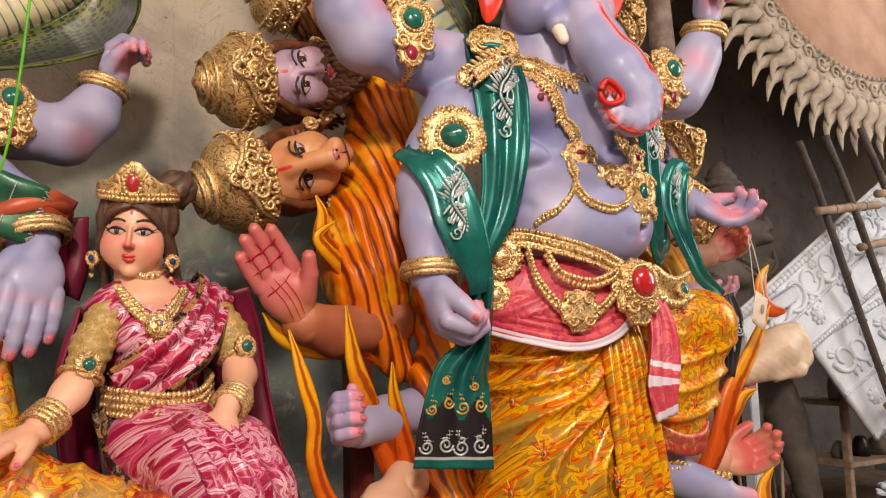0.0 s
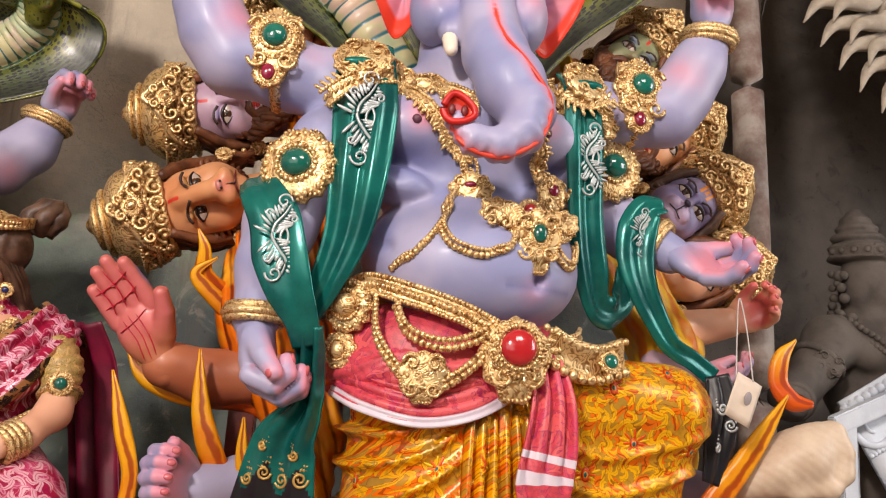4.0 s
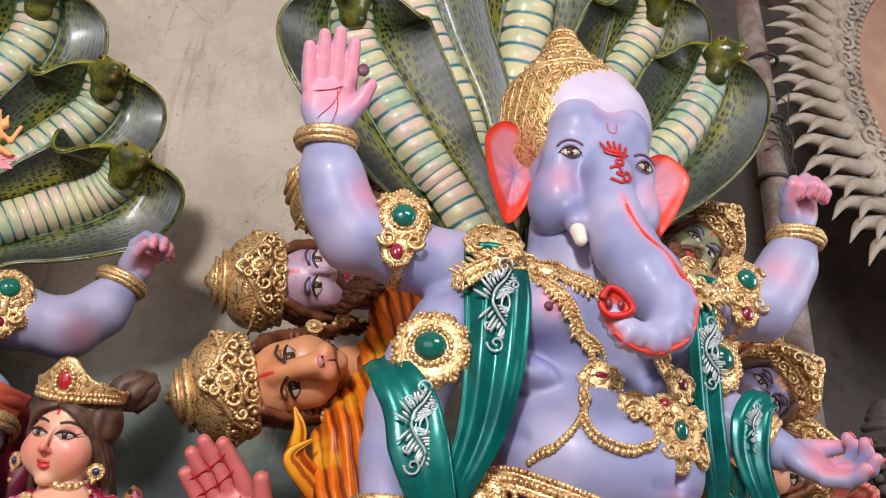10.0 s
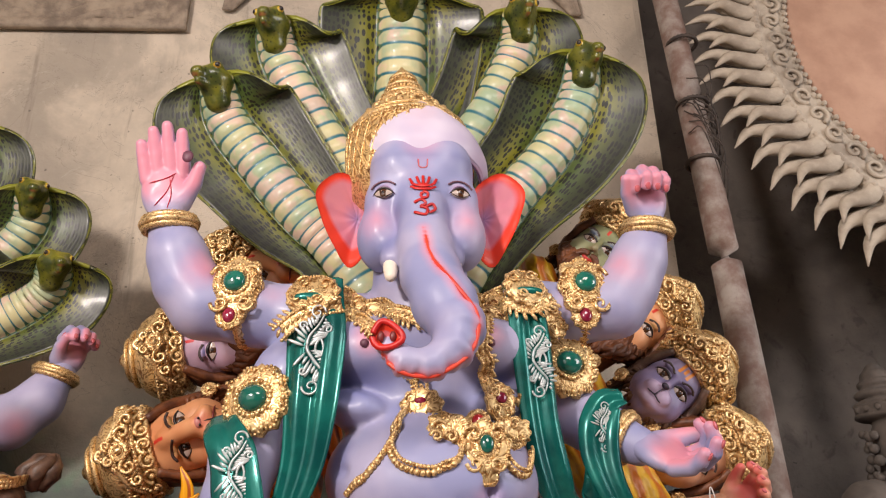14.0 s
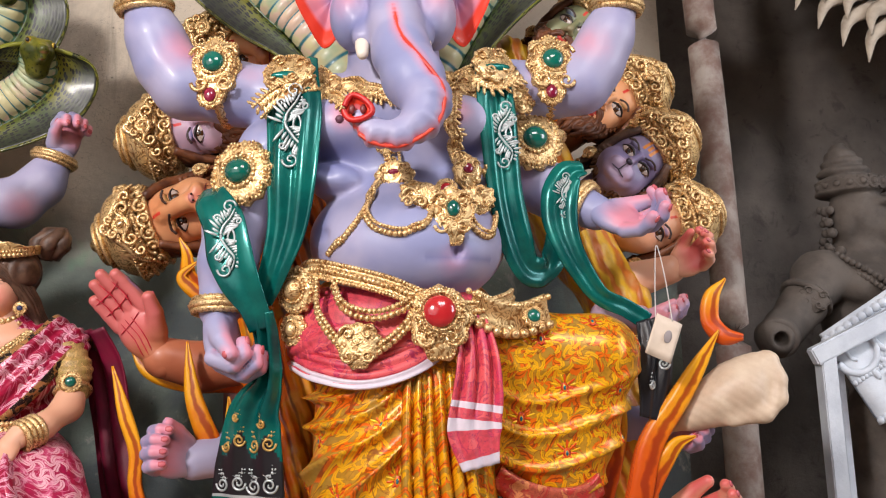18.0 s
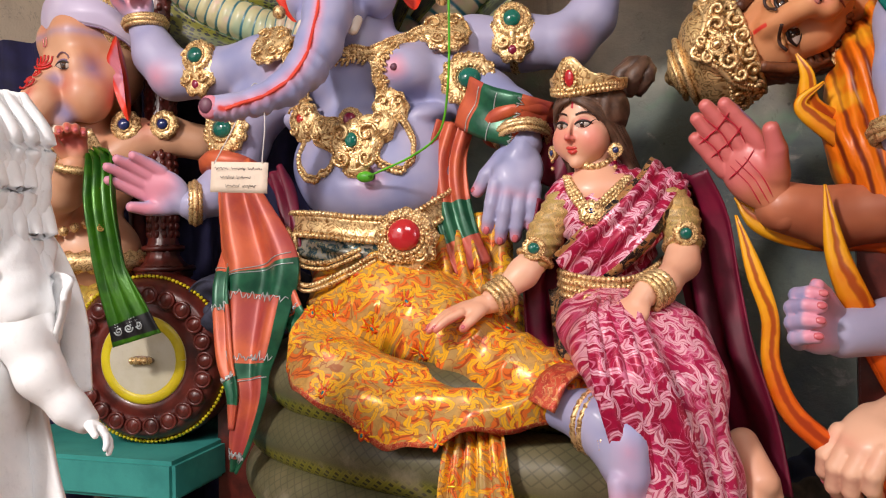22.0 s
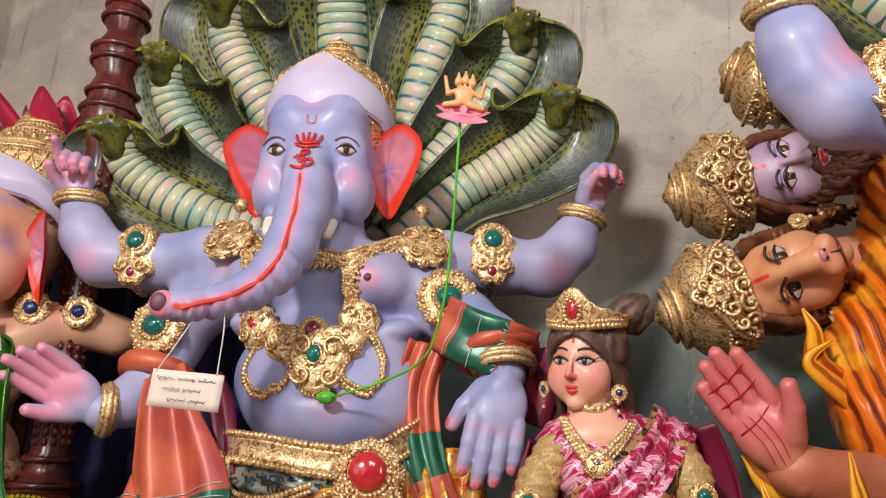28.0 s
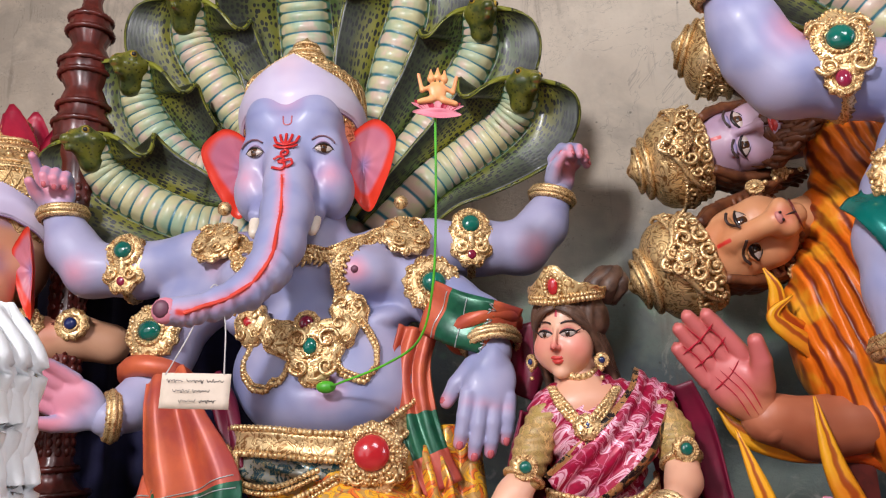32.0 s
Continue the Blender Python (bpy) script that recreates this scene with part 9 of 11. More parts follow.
# ---- crowned heads, flames and raised arms around the standing idol ----
for (x, y, z, rx, ry, rz), mt, size, extra, label in (
    ((-1.13, 0.62, 2.26, 0, -108, 8), TAN, 0.39, dict(kind="lion", hair=MANE, roundness=1.05), "tan lion-faced plaster head with a gilt crown, laid sideways"),
    ((-1.09, 0.74, 2.69, 0, -98, 8), MAUVE, 0.38, dict(beard=MANE, hair=MANE), "mauve bearded plaster head with a gilt crown, laid sideways"),
    ((-0.88, 0.86, 3.08, 0, -66, 4), TAN, 0.38, dict(kind="lion", hair=MANE), "tan tusked plaster head with a gilt crown, tilted"),
    ((0.92, 0.7, 2.46, 0, 57, -6), VIOLET, 0.37, dict(kind="monkey", hair=HAIR), "violet monkey-faced plaster head with a gilt crown"),
    ((0.85, 0.82, 2.79, 0, 60, -4), TAN, 0.37, dict(hair=MANE, beard=MANE), "tan bearded plaster head with a gilt crown"),
    ((0.69, 0.8, 3.16, 0, 42, -2), OLIVE, 0.36, dict(hair=MANE, beard=MANE), "olive green bearded plaster head with a gilt crown"),
    ((0.98, 0.68, 2.17, 0, 78, -4), FLESH, 0.36, dict(hair=MANE), "flesh toned plaster head with a gilt crown, laid sideways"),
):
    g = Figure()
    human_head(g, pose(x, y, z, rx, ry, rz), mt, size, crown="tall", **extra)
    tagged(g.build("crowned_head_statue", ROW), label, "statue", "crowned heads round the standing idol")


def mane(pts, label, mat=None):
    g = Figure()
    k = Clay()
    k.chain(pts, 0.08)
    g.clay(k, mat or MANESTRIPE, 0.013, None, lambda v, n: 0.006 * np.sin(v[:, 0] * 130 + v[:, 2] * 45 + 5 * np.sin(v[:, 2] * 5)) + 0.012 * np.sin(v[:, 0] * 31 + v[:, 2] * 17))
    return tagged(g.build("draped_mane_sculpture", ROW), label, "sculpture")


mane([(-0.6, 0.76, 2.85, 0.1), (-0.68, 0.74, 2.6, 0.15), (-0.7, 0.7, 2.3, 0.18), (-0.8, 0.62, 2.02, 0.2), (-0.84, 0.56, 1.8, 0.17), (-0.8, 0.52, 1.6, 0.11), (-0.72, 0.5, 1.45, 0.08)], "orange mane with dark combed stripes behind the idol")
mane([(0.4, 0.78, 3.05, 0.1), (0.44, 0.78, 2.75, 0.14), (0.5, 0.74, 2.45, 0.15), (0.62, 0.62, 2.1, 0.15), (0.75, 0.46, 1.8, 0.12), (0.72, 0.46, 1.2, 0.16), (0.72, 0.5, 0.8, 0.16)], "yellow and orange drapery behind the idol's arm", DRAPE)
mane([(-0.58, 0.42, 1.75, 0.09), (-0.6, 0.4, 1.4, 0.08), (-0.6, 0.36, 1.08, 0.09), (-0.58, 0.32, 0.86, 0.1), (-0.64, 0.3, 0.62, 0.1)], "orange flame drapery beside the skirt")


def flame(rows, label="orange and yellow painted flame ornament"):
    """A tongue of flame swept along rows (x, y, z, radius)."""
    g = Figure()
    for r in rows:
        g.tube(list(reversed(r)), FLAME, 40, 14, flat=0.6, up=(0, 1, 0), ridge=0.12, turns=0.6)
    return tagged(g.build("flame_ornament", ROW), label, "sculpture", "flames round the standing idol")


for x, z, c in ((-1.08, 2.0, 0.06), (-1.0, 1.9, -0.04)):
    flame([[(x - 0.02, 0.42, z + 0.12, 0.004), (x - 0.05 + c, 0.43, z + 0.05, 0.022), (x + 0.02, 0.46, z - 0.05, 0.036), (x + 0.12, 0.5, z - 0.12, 0.05), (x + 0.28, 0.54, z - 0.14, 0.06)]], "yellow and orange painted flame lock under the lion head")
flame([[(-1.275, 0.2, 1.59, 0.004), (-1.222, 0.2, 1.415, 0.026), (-1.18, 0.21, 1.27, 0.026), (-1.178, 0.22, 1.13, 0.028), (-1.124, 0.23, 0.985, 0.034), (-1.022, 0.24, 0.885, 0.036), (-0.92, 0.26, 0.79, 0.038), (-0.8, 0.28, 0.66, 0.042)]])
flame([[(-1.024, 0.3, 1.68, 0.004), (-0.996, 0.3, 1.48, 0.032), (-0.94, 0.31, 1.32, 0.044), (-0.86, 0.34, 1.15, 0.05), (-0.76, 0.38, 0.95, 0.056)]])
flame([[(-0.85, 0.27, 1.46, 0.004), (-0.84, 0.28, 1.33, 0.024), (-0.8, 0.3, 1.2, 0.036), (-0.74, 0.33, 1.0, 0.05)]])
flame([[(-1.3, 0.46, 1.66, 0.004), (-1.22, 0.47, 1.57, 0.035), (-1.07, 0.49, 1.52, 0.042), (-0.85, 0.51, 1.51, 0.045), (-0.7, 0.53, 1.42, 0.05)]])
flame([[(1.09, 0.1, 1.86, 0.004), (1.03, 0.1, 1.79, 0.03), (1.02, 0.1, 1.7, 0.036), (1.06, 0.08, 1.64, 0.036), (1.12, 0.05, 1.63, 0.012)]])
flame([[(1.03, 0.06, 1.66, 0.004), (0.945, 0.07, 1.53, 0.03), (0.86, 0.08, 1.4, 0.04), (0.755, 0.1, 1.24, 0.048), (0.71, 0.13, 1.05, 0.052), (0.66, 0.2, 0.86, 0.052)], [(0.92, 0.08, 1.27, 0.004), (0.85, 0.1, 1.24, 0.026), (0.78, 0.12, 1.14, 0.04), (0.7, 0.17, 0.96, 0.045)], [(0.66, 0.24, 1.5, 0.03), (0.66, 0.25, 1.3, 0.05), (0.62, 0.27, 1.1, 0.055), (0.56, 0.3, 0.9, 0.05)]])
flame([[(0.9, 0.0, 0.93, 0.004), (0.84, 0.01, 0.86, 0.034), (0.82, 0.0, 0.76, 0.046), (0.85, -0.03, 0.67, 0.042), (0.93, -0.06, 0.61, 0.014)]])


post_ob = part("support_post", solid(-0.05, -0.05, 0.0, 0.05, 0.05, 1.5, 0.006), WOODRED)
post_ob.matrix_world = ROW @ pose(-0.88, 0.56, 0.0)
tagged(post_ob, "dark brown timber post that carries the hands and flames", "post")


def held_arm(wrist, way, palm, size, side, curl, mat, arm, label, **extra):
    g = Figure()
    hand(g, wrist, way, palm, size, side, curl, mat, **extra)
    k = Clay().chain(arm, 0.03)
    g.clay(k, extra.get("palm_mat") or mat, 0.011)
    return tagged(g.build("raised_arm_statue", ROW), label, "statue", "raised arms round the standing idol")


PALMRED = skin("palm_ochre", srgb(190, 116, 84), srgb(164, 90, 60), srgb(208, 110, 108), srgb(140, 16, 36))
held_arm((-1.17, 0.4, 1.64), (-0.55, -0.12, 0.82), (-0.3, -1, -0.1), 0.42, 1, 0.06, PALMRED, [(-1.15, 0.42, 1.62, 0.085), (-1.0, 0.48, 1.58, 0.1), (-0.75, 0.5, 1.62, 0.11)], "ochre raised hand with dark red palm lines", thumb=0.3, res=0.0055, lines=[((-0.06, 0.04), (-0.08, 0.42)), ((0.0, 0.02), (-0.02, 0.44)), ((0.05, 0.04), (0.05, 0.42)), ((-0.15, 0.34), (0.14, 0.42)), ((-0.16, 0.56), (0.18, 0.62)), ((-0.16, 0.7), (0.18, 0.76)), ((0.115, 0.5), (0.125, 0.8)), ((0.0, 0.5), (0.0, 0.86)), ((-0.112, 0.48), (-0.12, 0.76))], spread=0.01)
held_arm((-0.97, 0.29, 1.22), (-0.85, -0.5, 0.25), (0.25, -0.85, 0.3), 0.36, 1, 0.62, BLUE, [(-0.98, 0.29, 1.22, 0.075), (-0.84, 0.36, 1.24, 0.085), (-0.68, 0.42, 1.26, 0.09)], "blue painted hand closed round a flame", thumb=0.7)
held_arm((-0.82, 0.3, 1.0), (-0.6, -0.5, -0.45), (0.3, 0.6, -0.7), 0.42, -1, 0.4, ROSE, [(-0.8, 0.3, 0.98, 0.075), (-0.72, 0.38, 1.0, 0.09)], "peach toned hand with bent fingers", thumb=0.7)
held_arm((-0.8, 0.22, 0.7), (-0.7, -0.5, 0.1), (0, 0.3, -1), 0.3, -1, 0.5, OLIVE, [(-0.8, 0.22, 0.7, 0.07), (-0.7, 0.3, 0.66, 0.09)], "pale green toned hand with pink fingertips", thumb=0.6)
held_arm((0.97, 0.36, 1.93), (0.75, -0.4, 0.3), (-0.1, -0.8, 0.5), 0.3, -1, 0.45, ROSE, [(0.97, 0.36, 1.93, 0.06), (0.85, 0.45, 1.9, 0.08)], "pink hand with curled fingers", thumb=0.6)
held_arm((0.8, 0.3, 1.72), (0.8, -0.5, -0.1), (0, -0.4, 0.9), 0.27, -1, 0.4, MAUVE, [(0.8, 0.3, 1.72, 0.06), (0.7, 0.38, 1.74, 0.08)], "mauve hand held open beside the knee", thumb=0.5)
held_arm((0.86, 0.3, 1.28), (0.85, -0.4, -0.25), (0.1, -0.8, 0.5), 0.3, -1, 0.6, BLUE, [(0.86, 0.3, 1.28, 0.07), (0.72, 0.36, 1.3, 0.09)], "blue hand closed round a conch shell", thumb=0.7)
held_arm((0.84, 0.28, 0.93), (0.85, -0.35, 0.05), (0, -0.8, 0.6), 0.4, -1, 0.4, ROSE, [(0.84, 0.28, 0.93, 0.08), (0.7, 0.34, 0.92, 0.1)], "peach hand held open beside the cushion", thumb=0.6)


def conch():
    """A conch: swollen whorl, pointed tail, flared lip folded at its mouth."""
    g = Figure()
    k = Clay()
    k.chain([(0.86, 0.2, 1.29, 0.018), (0.95, 0.16, 1.345, 0.05), (1.04, 0.13, 1.395, 0.085), (1.12, 0.12, 1.425, 0.108)], 0.06)
    k.chain([(1.12, 0.12, 1.45, 0.095), (1.18, 0.11, 1.5, 0.06), (1.225, 0.1, 1.545, 0.026)], 0.06)
    k.chain([(1.225, 0.07, 1.54, 0.024), (1.235, 0.05, 1.47, 0.026), (1.225, 0.04, 1.4, 0.026), (1.17, 0.035, 1.345, 0.022), (1.06, 0.06, 1.32, 0.016)], 0.045)
    k.cap((1.2, 0.0, 1.5), (1.18, 0.0, 1.39), 0.012, 0.01, 0.03, True)
    g.clay(k, SHELL, 0.008, None, lambda v, n: 0.0006 * np.sin((v[:, 0] * 0.8 + v[:, 2] * 1.1) * 170))
    return g


SHELL = painted("shell_cream", srgb(216, 196, 172), srgb(196, 170, 146), 0.45)
tagged(conch().build("conch_shell_sculpture", ROW), "cream painted conch shell held by the idol", "sculpture")


# ---- cushion and plinth under the standing idol ----
def cushion():
    top = new("lotus_cushion")
    top.matrix_world = ROW @ pose(0.46, 0.28, 0.0)
    g = Figure()
    g.lathe((0, 0, 0), [(0.0, 0.775), (0.3, 0.775), (0.36, 0.765), (0.385, 0.735), (0.38, 0.7), (0.36, 0.69)], CUSHION, 48)
    g.build("pad").parent = top
    g = Figure()
    g.lathe((0, 0, 0), [(0.34, 0.7), (0.37, 0.62), (0.38, 0.5), (0.42, 0.46), (0.42, 0.44)], GOLD, 40)
    g.build("base").parent = top
    first = None
    for z, r0, n in ((0.66, 0.375, 26), (0.56, 0.4, 26)):
        for i in range(n):
            if first is None:
                g = Figure()
                g.ball((0, 0, 0), (0.03, 0.05, 0.06), GOLD, None, 10, 8)
                g.tube([(*p, 0.008) for p in ((0.012, -0.044, -0.03), (0.024, -0.036, 0.02), (0.026, 0.0, 0.056), (0.024, 0.036, 0.02), (0.012, 0.044, -0.03))], GOLDFINE, 20, 6)
                first = g.build("petal")
                ob = first
            else:
                ob = new("petal", first.data)
            a = 360 * (i + (z < 0.6) * 0.5) / n
            ob.parent = top
            ob.matrix_local = pose(r0 * math.cos(radians(a)), r0 * math.sin(radians(a)), z, 0, 0, a)
    return top


tagged(cushion(), "sage green cushion on gilt lotus petals under the idol's foot", "cushion")
plinth = new("plinth")
plinth.matrix_world = ROW
part("top", solid(-0.95, -0.3, 0.36, 0.9, 0.95, 0.44, 0.01), TABLETEAL, plinth)
for x in (-0.9, 0.8):
    for y in (-0.24, 0.8):
        part("leg", solid(x, y, 0, x + 0.07, y + 0.07, 0.358, 0.006), WOODPALE, plinth)
tagged(plinth, "teal painted low plinth under the standing idol", "plinth")


# ---- rusty pole against the wall ----
def leaning_pole():
    g = Figure()
    g.tube([(1.42, 1.25, 5.98, 0.075), (1.47, 1.17, 4.6, 0.078), (1.51, 1.12, 3.2, 0.082), (1.49, 1.02, 1.8, 0.085), (1.46, 0.95, 0.0, 0.088)], POLE, 60, 18)
    return g.build("support_pole", ROW)


pole = tagged(leaning_pole(), "leaning rusty painted support pole with old twine", "pole")
twine = new("twine")
twine.matrix_world = ROW
rnd = random.Random(4)
for i in range(26):
    z = 4.2 + rnd.gauss(0, 0.18)
    a = rnd.uniform(3.4, 6.2)
    g = Figure()
    g.tube([(1.49 + 0.09 * math.cos(a), 1.15 + 0.09 * math.sin(a), z, 0.004), (1.49 + 0.12 * math.cos(a + 0.8), 1.13 + 0.12 * math.sin(a + 0.8), z - rnd.uniform(0.0, 0.12), 0.004), (1.5 + 0.1 * math.cos(a + 1.6), 1.15 + 0.1 * math.sin(a + 1.6), z - rnd.uniform(0.1, 0.4), 0.003)], BAMBOO, 10, 5)
    g.build("strand").parent = twine
for z in (4.75, 4.3, 3.9):
    g = Figure()
    g.ring((1.487, 1.15, z), (0.02, 0.05, 1), 0.088, 0.012, BAMBOO)
    g.build("turn").parent = twine
tagged(twine, "frayed brown twine tied round the pole", "twine")


# ---- flaming sun discs hung at the wall ----
def sun_disc(c, r, tilt, rays, label):
    """A clay sun: moulded ring with beads and scrolls, terracotta board, two rows of flame rays."""
    top = new("sun_disc_ornament")
    top.matrix_world = ROW @ pose(*c, *tilt)
    g = Figure()
    prof = [(0.74, 0.0), (0.748, 0.02), (0.758, 0.035), (0.768, 0.02), (0.775, 0.03), (0.79, 0.045), (0.8, 0.03), (0.81, 0.04), (0.83, 0.055), (0.85, 0.04), (0.855, 0.05), (0.875, 0.05), (0.885, 0.02), (0.885, -0.05), (0.74, -0.05)]
    g.lathe((0, 0, 0), [(p * r, q) for p, q in prof], SUNCLAY, 120)
    for rr, br, n in ((0.758, 0.018, 150), (0.868, 0.02, 180)):
        for i in range(n):
            a = 2 * math.pi * i / n
            g.ball((rr * r * math.cos(a), rr * r * math.sin(a), 0.045), (br, br, br * 0.8), SUNCLAY, None, 6, 4)
    for i in range(60):
        a = 2 * math.pi * i / 60
        d, s = arr(math.cos(a), math.sin(a), 0), arr(-math.sin(a), math.cos(a), 0)
        curl_tube(g, d * 0.812 * r + arr(0, 0, 0.055), s, d, 0.036 * r, 0.012, SUNCLAY, hand_=1 if i % 2 else -1)
    g.build("ring").parent = top
    g = Figure()
    g.lathe((0, 0, 0.004), [(0.0, 0.02), (0.74 * r, 0.02), (0.74 * r, -0.04), (0.0, -0.04)], TERRA, 64)
    g.build("board").parent = top
    shapes = []
    for lay in (0, 1):
        g = Figure()
        ln, zz = (0.2, 0.0) if lay == 0 else (0.26, -0.06)
        p = [(0.83 * r, 0, zz), ((0.84 + ln * 0.35) * r, 0.03, zz + 0.03), ((0.84 + ln * 0.7) * r, -0.035, zz + 0.015), ((0.84 + ln) * r, 0.02, zz - 0.01)]
        g.tube([(*q, w) for q, w in zip(p, (0.05, 0.055, 0.036, 0.004))], SUNCLAY, 16, 8, flat=0.7, ridge=0.12, turns=0.3)
        first = g.build("ray")
        for i in range(rays):
            ob = first if i == 0 else new("ray", first.data)
            ob.parent = top
            ob.matrix_local = pose(0, 0, 0, 0, 0, 360 * (i + 0.5 * lay) / rays)
    return tagged(top, label, "ornament", "clay sun discs")


sun_disc((3.45, 1.1, 4.72), 1.74, (86, 0, 0), 74, "dusty clay sun disc with flame rays and a terracotta centre")
sun_disc((5.05, 0.92, 4.2), 1.1, (86, 0, 0), 50, "dusty clay sun disc with flame rays beside another")


# ---- bamboo scaffold and ladder rungs ----
def bamboo(p, q, r=0.026, mat=None, name="bamboo_pole", label="dark bamboo scaffold pole leaning at the wall"):
    g = Figure()
    p, q = np.asarray(p, float), np.asarray(q, float)
    rows = []
    n = max(4, int(np.linalg.norm(q - p) / 0.32))
    for i in range(n + 1):
        c = p + (q - p) * i / n + arr(0.008 * math.sin(i * 2.1), 0.008 * math.cos(i * 1.7), 0)
        rows.append((*c, r))
    g.tube(rows, mat or BAMBOO, 8 * n, 10)
    d = unit(q - p)
    for i in range(1, n):
        g.ring(arr(*rows[i][:3]), d, r, 0.006, mat or BAMBOO, rope=False, seg=12)
    return tagged(g.build(name, ROW), label, "bamboo pole", "scaffold poles")


for p, q in (((2.62, 1.0, 2.85), (3.5, 0.8, 0.0)), ((2.84, 0.95, 2.9), (3.85, 0.75, 0.0)), ((3.25, 0.95, 3.0), (4.3, 0.7, 0.0)), ((3.6, 1.0, 3.1), (4.6, 0.75, 0.4)), ((4.0, 1.0, 3.2), (4.75, 0.8, 0.8)), ((3.95, 1.1, 3.1), (4.9, 0.9, 0.5))):
    bamboo(p, q)
for p, q in (((2.65, 0.93, 2.34), (3.3, 0.9, 2.42)), ((3.05, 0.9, 2.1), (4.7, 0.88, 2.38)), ((3.3, 0.9, 2.5), (4.4, 0.88, 2.62)), ((3.1, 0.84, 1.0), (4.5, 0.82, 1.12)), ((3.6, 0.84, 1.4), (4.6, 0.82, 1.5))):
    bamboo(p, q, 0.03, WOODPALE, "timber_rung", "pale timber rung tied across the bamboo poles")


# ---- white moulded throne panels ----
def panel(corners, label, curls, m=None, thick=0.035):
    """A white cast panel: board, raised scrolls, bosses and beaded rules."""
    top = new("moulded_panel")
    top.matrix_world = m or ROW
    a, b, c, d = [np.asarray(p, float) for p in corners]
    nu, nv = 30, 14
    u, v = np.meshgrid(np.linspace(0, 1, nu), np.linspace(0, 1, nv), indexing="ij")
    P = (a * (1 - u)[..., None] + b * u[..., None]) * (1 - v)[..., None] + (d * (1 - u)[..., None] + c * u[..., None]) * v[..., None]
    g = Figure()
    g.slab(P, thick, PANELW)
    g.build("board").parent = top
    nrm = unit(np.cross(b - a, d - a))
    if nrm[1] > 0:
        nrm = -nrm
    at = lambda s, t: (a * (1 - s) + b * s) * (1 - t) + (d * (1 - s) + c * s) * t + nrm * (thick / 2 + 0.004)
    ex, ey = unit(b - a), unit(d - a)
    for i in range(curls):
        o = at((i + 0.5) / curls, 0.32)
        g = Figure()
        for sg in (1, -1):
            p = [o + ex * (0.03 + 0.1 * (1 - k / 16)) * math.cos(k * 0.55) * sg + ey * (0.03 + 0.09 * (1 - k / 16)) * math.sin(k * 0.55) + ex * 0.1 * sg for k in range(14)]
            g.tube([(*q, 0.02 - 0.0008 * k) for k, q in enumerate(p)], PANELW, 40, 7)
            for k in range(4):
                e = unit(ex * sg * math.cos(k * 0.8) + ey * math.sin(k * 0.8 - 1.2))
                R = np.stack([e, unit(np.cross(nrm, e)), nrm], 1)
                g.ball(o + ex * 0.1 * sg + e * 0.13, (0.045, 0.018, 0.012), PANELW, R, 8, 5)
        g.build("scroll").parent = top
        g = Figure()
        o = at((i + 0.5) / curls, 0.72)
        g.ball(o, (0.05, 0.03, 0.05), PANELW, None, 12, 6)
        for k in range(8):
            e = ex * math.cos(k * 0.785) + ey * math.sin(k * 0.785)
            g.ball(o + e * 0.05, (0.02, 0.014, 0.02), PANELW, None, 8, 5)
        g.build("boss").parent = top
    for t, r in ((0.08, 0.028), (0.56, 0.014), (0.96, 0.02)):
        g = Figure()
        g.beads([at(0.0, t), at(1.0, t)], r, PANELW, 1.6)
        g.build("beaded_rule").parent = top
    return tagged(top, label, "panel")


panel(((2.0, 1.12, 1.66), (4.2, 1.15, 2.95), (4.4, 1.02, 2.35), (2.2, 1.0, 1.2)), "white moulded plaster arch panel leaning on bamboo", 6)
panel(((2.55, 1.06, 1.5), (3.9, 1.08, 1.95), (3.75, 1.0, 1.1), (3.15, 0.98, 0.75)), "plain white plaster panel hanging from an arch", 2)
panel(((4.3, 1.12, 2.95), (5.4, 1.1, 2.3), (5.3, 1.0, 1.9), (4.3, 1.0, 2.4)), "white moulded plaster arch panel, its far side", 4)
panel(((3.6, 1.3, 0.36), (5.2, 1.25, 0.42), (5.2, 1.05, 0.04), (3.75, 1.05, 0.02)), "white cast scroll panel lying on the floor", 7)


# ---- white frame posts beside the pole ----
frame_ob = new("display_frame")
frame_ob.matrix_world = ROW
part("post", solid(1.92, 0.98, 0, 2.0, 1.06, 1.58, 0.006), PANELW, frame_ob)
part("post", solid(2.06, 1.1, 0, 2.1, 1.14, 1.5, 0.006), PANELW, frame_ob)
rail = part("rail", solid(0, 0, 0, 0.62, 0.06, 0.09, 0.008), PANELW, frame_ob, "beaded white top rail")
rail.matrix_local = pose(1.9, 0.97, 1.5, 0, -24, 0)
tagged(frame_ob, "white painted timber display frame with a slanted rail", "frame")


